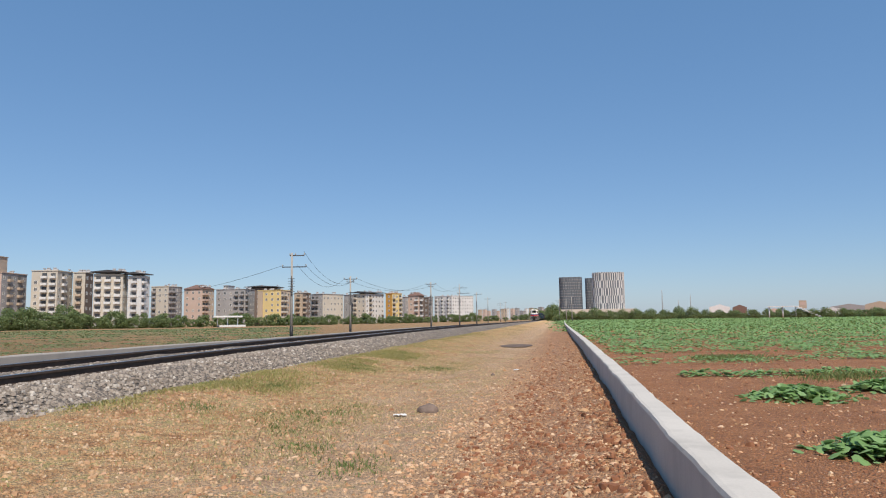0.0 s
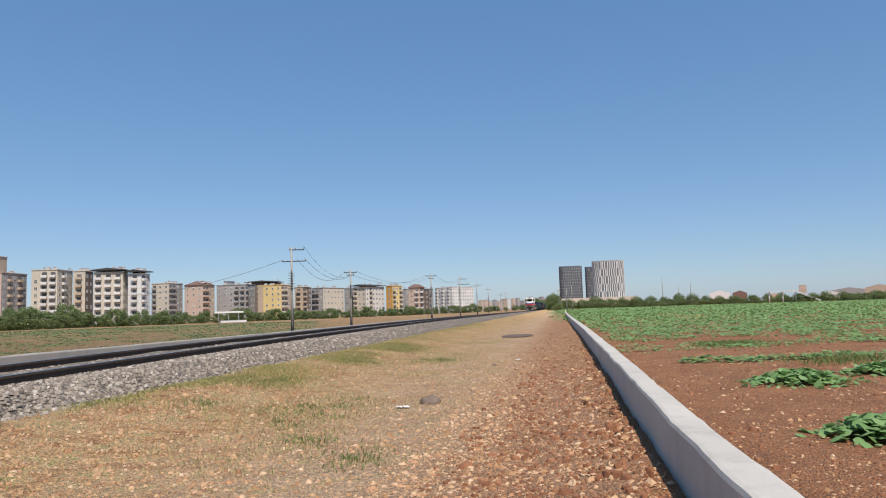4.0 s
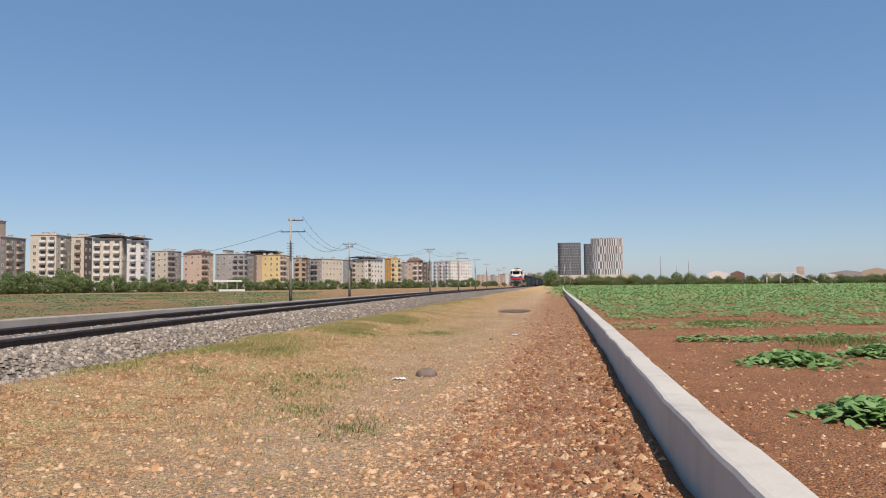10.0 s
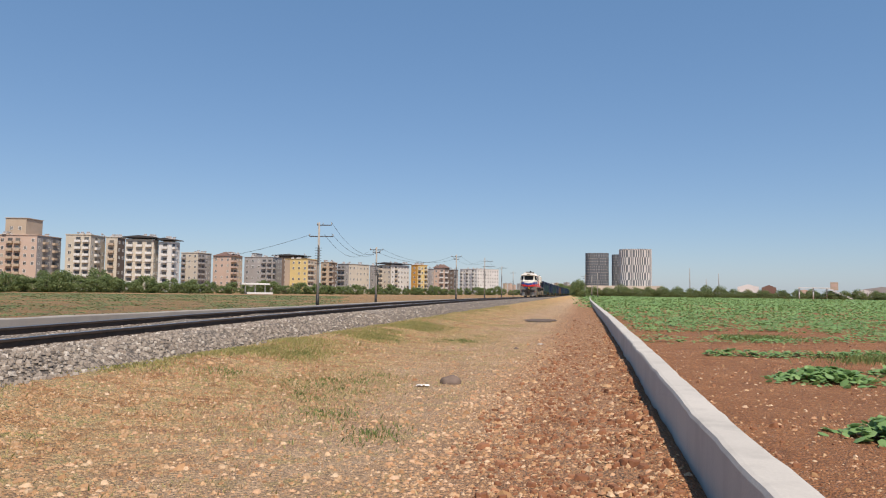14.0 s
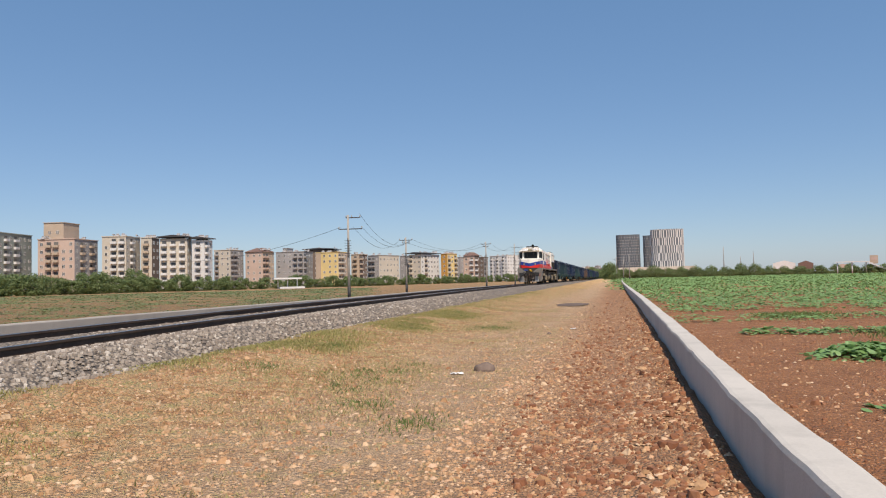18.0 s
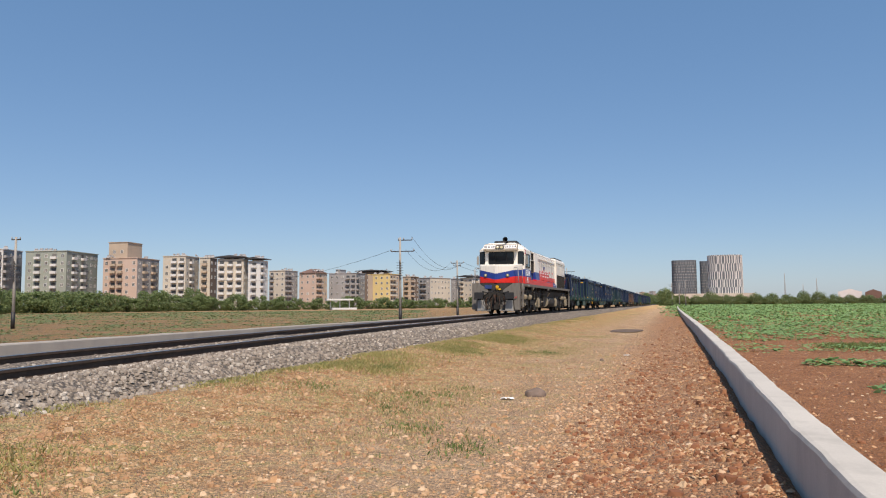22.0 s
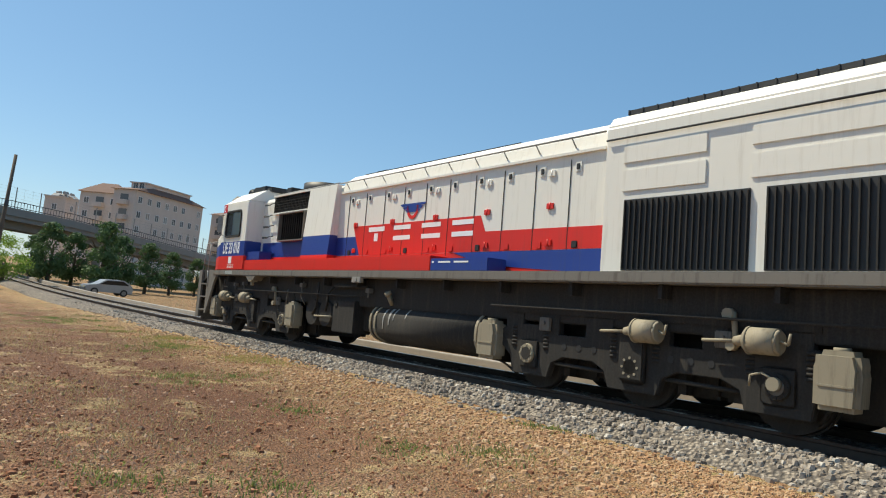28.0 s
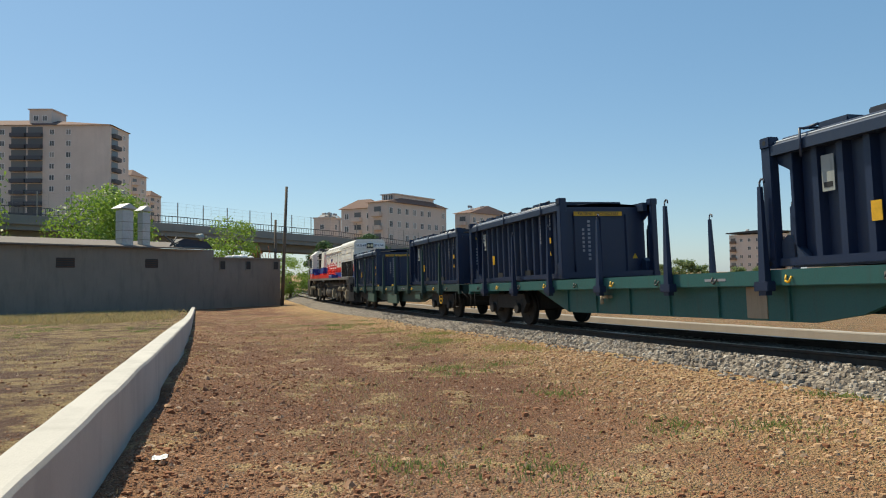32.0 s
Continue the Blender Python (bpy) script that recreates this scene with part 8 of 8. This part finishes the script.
pl = []
for _ in range(60000):
    y = float(rg.choice([1, -1]) * (2.4 + rg.exponential(9.5))) if rg.random() < 0.86 else float(rg.uniform(-3, 3))
    xt, xw = track_x(y), wall_x(float(np.clip(y, -55, 400)))
    u = float(rg.choice([rg.uniform(0.32, 0.99), rg.uniform(0.75, 0.985), rg.uniform(1.03, 1.9)], p=[0.5, 0.27, 0.23]))
    x = xt + u * (xw - xt)
    if abs(y) < 0.5 and abs(x) < 0.5 or abs(y) > 60:
        continue
    s = float(rg.gamma(1.6, 0.0048) + 0.005)
    if rg.random() < 0.02:
        s *= 2.2
    pl.append((x, y, drop(x, y) + s * 0.1, min(s, 0.07)))
STONES_AT = []
for _ in range(30000):
    y = float(rg.choice([1, -1, -1]) * (2.0 + rg.exponential(9.0))) if rg.random() < 0.86 else float(rg.uniform(-3, 3))
    xt, xw = track_x(y), wall_x(float(np.clip(y, -55, 400)))
    u = float(rg.triangular(0.25, 0.32, 0.78)) if y > 0 else float(rg.triangular(0.22, 0.27, 0.52))
    x = xt + u * (xw - xt)
    s = float(min(0.05, rg.gamma(1.6, 0.0065) + 0.006))
    if abs(y) > 0.5 or abs(x) > 0.5:
        STONES_AT.append((x, y, drop(x, y) + s * 0.1, s))
strewn("bank_stones", STONES_AT, STONE2, pieces("tan rubble stone", [(0.33, 0.17, 0.085), (0.46, 0.28, 0.15), (0.55, 0.37, 0.215), (0.4, 0.225, 0.115), (0.6, 0.45, 0.29)], per="island"), "tan and brown rubble stones at the foot of the ballast", "gravel", 18, 0.9)
strewn("path_pebbles", [q for q in pl if q[1] > -1], CHIP, PEBBLE, "scattered buff and brown pebbles on the dirt", "pebbles", 8, 0.85)
strewn("red_gravel", [q for q in pl if q[1] <= -1], CHIP, REDGRAVEL, "scattered reddish-brown gravel on the earth", "gravel", 28, 0.9)

# pale flat chips on the red strip beside the wall
pl = []
for _ in range(5200):
    y = float(rg.choice([1, 1, 1, 1, -1]) * (1.6 + rg.exponential(8.0)))
    xt, xw = track_x(y), wall_x(float(np.clip(y, -55, 400)))
    x = xt + float(rg.choice([rg.uniform(0.76, 0.985), rg.uniform(0.45, 0.8), rg.uniform(1.04, 1.7)], p=[0.5, 0.2, 0.3])) * (xw - xt)
    s = float(min(0.045, rg.gamma(1.8, 0.0065) + 0.008))
    if abs(x) > 0.5 or abs(y) > 0.5:
        pl.append((x, y, drop(x, y) + s * 0.12, s))
strewn("pale_chips", pl, CHIP, pieces("pale buff chip", [(0.44, 0.225, 0.115), (0.54, 0.32, 0.18), (0.63, 0.44, 0.29), (0.38, 0.18, 0.09)], per="island"), "flat pale buff stone chips on red earth", "gravel", 19, 0.55)

# clods of red earth
CLOD = pieces("earth clod", [(0.2, 0.08, 0.038), (0.28, 0.12, 0.058), (0.37, 0.175, 0.09)], 0.95, 25, 0.6, "island")
pl = []
for _ in range(22000):
    y = float(rg.choice([1, -1, -1]) * (2.4 + rg.exponential(8.5))) if rg.random() < 0.88 else float(rg.uniform(-3, 3))
    xt, xw = track_x(y), wall_x(float(np.clip(y, -55, 400)))
    u = float(rg.choice([rg.uniform(0.8, 0.985), rg.uniform(1.03, 1.8), rg.uniform(0.4, 0.97) if y < 0 else rg.uniform(0.85, 0.985)], p=[0.25, 0.3, 0.45]))
    x = xt + u * (xw - xt)
    if abs(y) < 0.5 and abs(x) < 0.5:
        continue
    s = float(min(0.07, rg.gamma(1.7, 0.008 if y > 0 else 0.0055) + 0.005))
    pl.append((x, y, drop(x, y) + s * 0.1, s))
strewn("earth_clods", pl, STONE2, CLOD, "crumbled clods of red-brown earth", "soil", 9, 0.95)


def blades(name, spots, material, label, height, n, seed, spread=0.35):
    """Grass: thin bent blades round the given spots."""
    g = np.random.default_rng(seed)
    V, F = [], []
    for x, y, s in spots:
        for _ in range(max(3, int(n * s))):
            a, r = g.uniform(0, 2 * math.pi), abs(g.normal(0, spread * s))
            bx, by = x + r * math.cos(a), y + r * math.sin(a) * 1.4
            z = drop(bx, by)
            t = g.uniform(0, 2 * math.pi)
            w, h = g.uniform(0.004, 0.009), height * g.uniform(0.4, 1.2)
            lx, ly = math.cos(t), math.sin(t)
            bend = g.uniform(0.2, 1.1) * h
            k = len(V)
            V += [(bx - ly * w, by + lx * w, z - 0.01), (bx + ly * w, by - lx * w, z - 0.01), (bx + ly * w * 0.6 + lx * bend * 0.4, by - lx * w * 0.6 + ly * bend * 0.4, z + h * 0.6), (bx + lx * bend, by + ly * bend, z + h)]
            F += [(k, k + 1, k + 2), (k, k + 2, k + 3)]
    me = scatter_mesh(name, V, F, material)
    return tagged(new(name, me), label, "grass", kind="stuff")


def band(n, lo, hi, y0, y1, s0=0.5, s1=1.3, patch=0.15):
    out = []
    while len(out) < n:
        y = float(rg.uniform(y0, y1))
        xt, xw = track_x(y), wall_x(float(np.clip(y, -55, 400)))
        u = float(rg.uniform(lo, hi))
        x = xt + u * (xw - xt)
        if abs(y) < 2 and abs(x) < 2:
            continue
        if lump(x, y, 2.2, 8) > patch - 0.25 * rg.random():
            out.append((x, y, float(rg.uniform(s0, s1))))
    return out


blades("dry_grass", band(2300, 0.22, 0.66, -2, 34, 0.4, 1.2, 0.16) + band(500, 0.22, 0.55, 34, 110, 1.2, 2.4, 0.1) + band(900, 0.28, 0.8, -45, -2, 0.4, 1.1, 0.2) + band(1100, 1.05, 3.0, -52, -12, 0.8, 1.8, -0.1), STRAW, "straw-yellow dry grass along the ballast", 0.038, 16, 31, 0.45)
blades("green_weeds", band(70, 0.3, 0.62, -4, 26, 0.4, 0.9, 0.35) + band(60, 0.3, 0.6, -30, -7, 0.4, 0.8, 0.3) + [(float(x) + dx, float(y) + dy, 0.9) for x, y in ((-2.1, -5.0), (-1.1, -5.3), (-3.8, -6.0), (-4.5, -5.5), (-3.6, -8.2), (-6.1, -6.5), (-5.3, 9.75), (-2.9, 7.7), (-6.7, 12.6), (-6.9, 9.3), (-2.05, 6.8)) for dx, dy in ((-0.12, 0.05), (0, 0), (0.15, -0.05))] + band(60, 1.1, 2.2, -44, -20, 0.8, 1.6, 0.2), GREENGRASS, "low green weeds and grass tufts", 0.048, 90, 32, 0.3)
blades("tall_dry_grass", band(900, 1.1, 3.6, -52, -37, 0.8, 2.0, -0.12), STRAW, "tall straw-yellow dry grass before the shed", 0.28, 22, 36, 0.5)
blades("verge_grass", band(1700, 0.2, 0.42, -2, 26, 0.5, 1.2, 0.16) + band(220, 0.2, 0.36, 26, 60, 1.0, 2.0, 0.05) + band(200, 0.28, 0.42, -24, -3, 0.4, 0.9, 0.3), VERGE, "low yellow-green grass at the foot of the ballast", 0.05, 24, 37, 0.36)
blades("straw_litter", band(360, 0.4, 0.97, -34, -2.5, 0.5, 1.5, 0.1) + band(420, 0.3, 0.8, 2.5, 26, 0.5, 1.4, 0.0) + [(x + 0.3 * dx, y + 0.2 * dy, 1.1) for x, y in ((-2.87, -4.3), (-1.16, -7.06), (-0.9, -9.5), (-3.1, -11.4), (-2.0, -6.2), (-4.0, -9.6)) for dx in (-1, 0, 1) for dy in (-1, 0, 1)], STRAW, "flattened straw lying on the dry earth", 0.024, 34, 33, 0.4)


# crop: sprawling vines with broad leaves
LEAF_RING = np.array(((1.0, 0.0), (0.55, 0.75), (-0.25, 0.85), (-0.75, 0.3), (-0.75, -0.3), (-0.25, -0.85), (0.55, -0.75), (0.0, 0.0)))


def leaves(name, patches, material, label, seed):
    """patches: x, y, half-length, half-width, leaf size, count, lift."""
    g = np.random.default_rng(seed)
    clumps = []
    for x, y, a, b, s, n, lift in patches:
        ang = g.uniform(-0.3, 0.3)
        u, w = g.normal(0, 0.42, (2, n))
        px, py = x + a * u * math.cos(ang) - b * w * math.sin(ang), y + a * u * math.sin(ang) + b * w * math.cos(ang)
        if n > 100:
            ground = np.array([drop(float(p), float(q)) for p, q in zip(px, py)])
        else:
            ground = drop(x, y)
        z = ground + lift * np.maximum(0.0, 1 - u * u - w * w) * g.uniform(0.2, 1.0, n) + 0.02
        clumps.append(np.stack([px, py, z, s * g.uniform(0.6, 1.25, n), g.uniform(0, 6.28, n), g.uniform(0.02, 0.85 if lift > 0.15 else 0.55, n), g.uniform(0, 6.28, n)], 1))
    P = np.concatenate(clumps)
    x, y, z, q, t, tilt, ta = [P[:, k:k + 1] for k in range(7)]
    r1, r2 = LEAF_RING[None, :, 0], LEAF_RING[None, :, 1]
    lx, ly = (r1 * np.cos(t) - r2 * np.sin(t)) * q, (r1 * np.sin(t) + r2 * np.cos(t)) * q
    lz = np.tan(tilt) * (lx * np.cos(ta) + ly * np.sin(ta)) * 0.8 - 0.12 * q
    lz[:, 7] = 0.1 * q[:, 0]
    verts = np.stack([x + lx, y + ly, z + lz], -1).reshape(-1, 3)
    tri = np.array([(i, (i + 1) % 7, 7) for i in range(7)])
    faces = (tri[None] + (np.arange(len(P)) * 8)[:, None, None]).reshape(-1, 3)
    me = bpy.data.meshes.new(name)
    me.vertices.add(len(verts))
    me.vertices.foreach_set("co", verts.ravel())
    me.loops.add(len(faces) * 3)
    me.loops.foreach_set("vertex_index", faces.ravel())
    me.polygons.add(len(faces))
    me.polygons.foreach_set("loop_start", np.arange(len(faces)) * 3)
    me.materials.append(material)
    me.update(calc_edges=True)
    return new(name, me)


for x, y, a, b, n, lift in ((3.75, 12.7, 0.85, 0.75, 560, 0.2), (3.0, 7.75, 0.6, 0.55, 420, 0.22), (5.6, 14.0, 0.8, 0.6, 360, 0.2), (4.2, 8.2, 0.8, 0.5, 320, 0.2), (6.9, 14.6, 0.9, 0.6, 360, 0.2)):
    tagged(leaves("vine_plant", [(x, y, a, b, 0.062, n, lift)], CROP, "", int(x * 100)), "sprawling green vine plant with broad leaves on bare soil", "plant", "vine plants")
# vines in ragged bands that close up with distance; a bare strip follows the wall
pt = []
gg = np.random.default_rng(77)
for k in range(11):
    pt.append((2.7 + 0.42 * k, 17.0 + 0.12 * k + 0.25 * math.sin(k * 1.7), 0.45, 0.34, 0.062, 46, 0.14))
y = 15.0
while y < 330:
    sc = 1.0 + y / 40
    x = wall_x(y) + (2.0 if y < 60 else 1.0) + 0.5 * lump(y, 0, 6.0, 3)
    while x < 9 + y * 0.95:
        k = lump(x * 0.45, y, 2.3 * sc ** 0.45, 4) + 0.3 * lump(x, y, 1.3, 9) + 0.3 * lump(x * 0.3, y, 9.0, 14)
        if k > np.interp(y, [15, 20, 30, 45, 80, 160], [0.12, -0.06, -0.22, -0.32, -0.42, -0.6]):
            s = 0.056 * max(1.0, (y / 24) ** 0.72)
            pt.append((x + gg.uniform(-0.4, 0.4) * sc, y + gg.uniform(-0.3, 0.3) * sc, 0.72 * sc ** 0.9, 0.46 * sc ** 0.85, s, int(gg.uniform(52, 84) if y < 50 else gg.uniform(34, 50)), 0.12 + 0.0006 * y))
        x += 0.95 * sc ** 0.95
    y += 0.8 * sc ** 0.9
tagged(leaves("crop_field", pt, CROP, "", 78), "green field of low sprawling vines over red soil", "crop", kind="stuff")
blades("field_grass", [(x + 0.25 * k, y + 0.1 * k, 1.3) for x, y in ((5.2, 16.4), (4.4, 24.5), (5.0, 24.9)) for k in range(6)], GREENGRASS, "bright green grass patches between the vines", 0.16, 60, 41, 0.4)
pt = []
for _ in range(4200):
    az, d = gg.uniform(20, 82), gg.uniform(15, 230) ** 1.0
    p = bearing(az, d, 0)
    lat = p.x - track_x(float(p.y))
    if lat > -4.4 or lump(p.x, p.y, 7, 2) < -0.15:
        continue
    k = max(1.0, d / 28)
    pt.append((p.x, p.y, 0.6 * k, 0.42 * k, 0.042 * k, 18, 0.05))
tagged(leaves("field_weeds", pt, pieces("dull weed leaf", [(0.15, 0.2, 0.075), (0.2, 0.26, 0.1), (0.12, 0.16, 0.06)], 0.6, 30, 0.2, "island", 0.3), "", 79), "sparse green crop in the brown field beyond the track", "crop", kind="stuff")

# single stones and litter
ROCK = plain("dusty brown rock", (0.17, 0.125, 0.1), 0.9, 0, 0.35, 9, 0.5)


def rock(x, y, w, h, seed, mat, name="rock", label="rounded brown rock lying on the dirt track", turn=20):
    bm = bmesh.new()
    bmesh.ops.create_icosphere(bm, subdivisions=3, radius=1)
    for v in bm.verts:
        n = 1 + 0.22 * lump(v.co.x * 1.2, v.co.y * 1.2 + v.co.z, 1, seed) + 0.06 * lump(v.co.x * 5, v.co.y * 5 + v.co.z * 3, 1, seed)
        v.co = Vector((v.co.x * w * n, v.co.y * w * 0.8 * n, max(-0.3, v.co.z) * h * n))
    return solid(name, bm, mat, label, "rock", at=pose(x, y, drop(x, y) + h * 0.25, 0, 0, turn))


rock(-2.1, 10.8, 0.17, 0.1, 3, ROCK)
rock(0.62 - 2.4, 17.5, 0.05, 0.04, 5, ROCK, label="small brown stone on the dirt track")
for k, (x, y, s) in enumerate(((-2.42, 10.3, 0.07), (1.05, -4.6, 0.06), (-1.3, 19.0, 0.07), (0.7, -5.6, 0.05), (-2.0, -3.9, 0.04))):
    bm = bmesh.new()
    bmesh.ops.create_grid(bm, x_segments=6, y_segments=5, size=s)
    for v in bm.verts:
        v.co.z = 0.018 + 0.035 * abs(lump(v.co.x * 30, v.co.y * 30, 1, k)) * (s / 0.06)
        v.co.x *= 1.3 + 0.4 * lump(v.co.x * 20, v.co.y * 20, 1, k + 4)
    solid("plastic_litter", bm, FRAMEWHITE, "crumpled white plastic scrap on the ground", "litter", "litter", at=pose(x, y, drop(x, y), 0, 0, 30 * k))
bm = bmesh.new()
bmesh.ops.create_circle(bm, cap_ends=True, segments=40, radius=1)
bmesh.ops.subdivide_edges(bm, edges=bm.edges, cuts=1)
for v in bm.verts:
    v.co = Vector((v.co.x * 0.8 * (1 + 0.3 * lump(v.co.x * 2, v.co.y * 2, 1, 1)), v.co.y * 1.9 * (1 + 0.3 * lump(v.co.x * 2, v.co.y * 2, 1, 5)), 0.03))
solid("tar_patch", bm, plain("old tar", (0.13, 0.09, 0.065), 0.9, 0, 0.5, 6, 0.6), "dark flat patch of old tar on the dirt track", "tar patch", at=pose(-2.45, 36.2, drop(-2.45, 36.2) + 0.0))

# ---- what moves ----
SPEED, AT_26 = 10.31, -0.44


def front_axle(t):
    return AT_26 - SPEED * (t - 26.0)


def vehicle_pose(y_front, span):
    """A vehicle whose own origin is its first bogie, with the other one span behind it."""
    a, b = track_pose(y_front), track_pose(y_front + span)
    along = (b.translation - a.translation).normalized()
    up = (a.to_3x3() @ Vector((0, 0, 1)) + b.to_3x3() @ Vector((0, 0, 1))).normalized()
    side = along.cross(up).normalized()
    m = Matrix((side, along, side.cross(along))).transposed().to_4x4()
    m.translation = a.translation
    return m


def motions():
    times = [k * 0.5 for k in range(65)]
    for ob, offset, span, shift in RIDERS:
        rows = []
        for t in times:
            rows.append((t, vehicle_pose(front_axle(t) + offset, span) @ shift))
        walk(ob, rows)
    beats = [k * 2 / FPS for k in range(481)]
    for ob, m, r in WHEELS:
        rows = []
        for t in beats:
            rows.append((t, m @ Matrix.Rotation(SPEED * t / r, 4, "X")))
        walk(ob, rows)


motions()
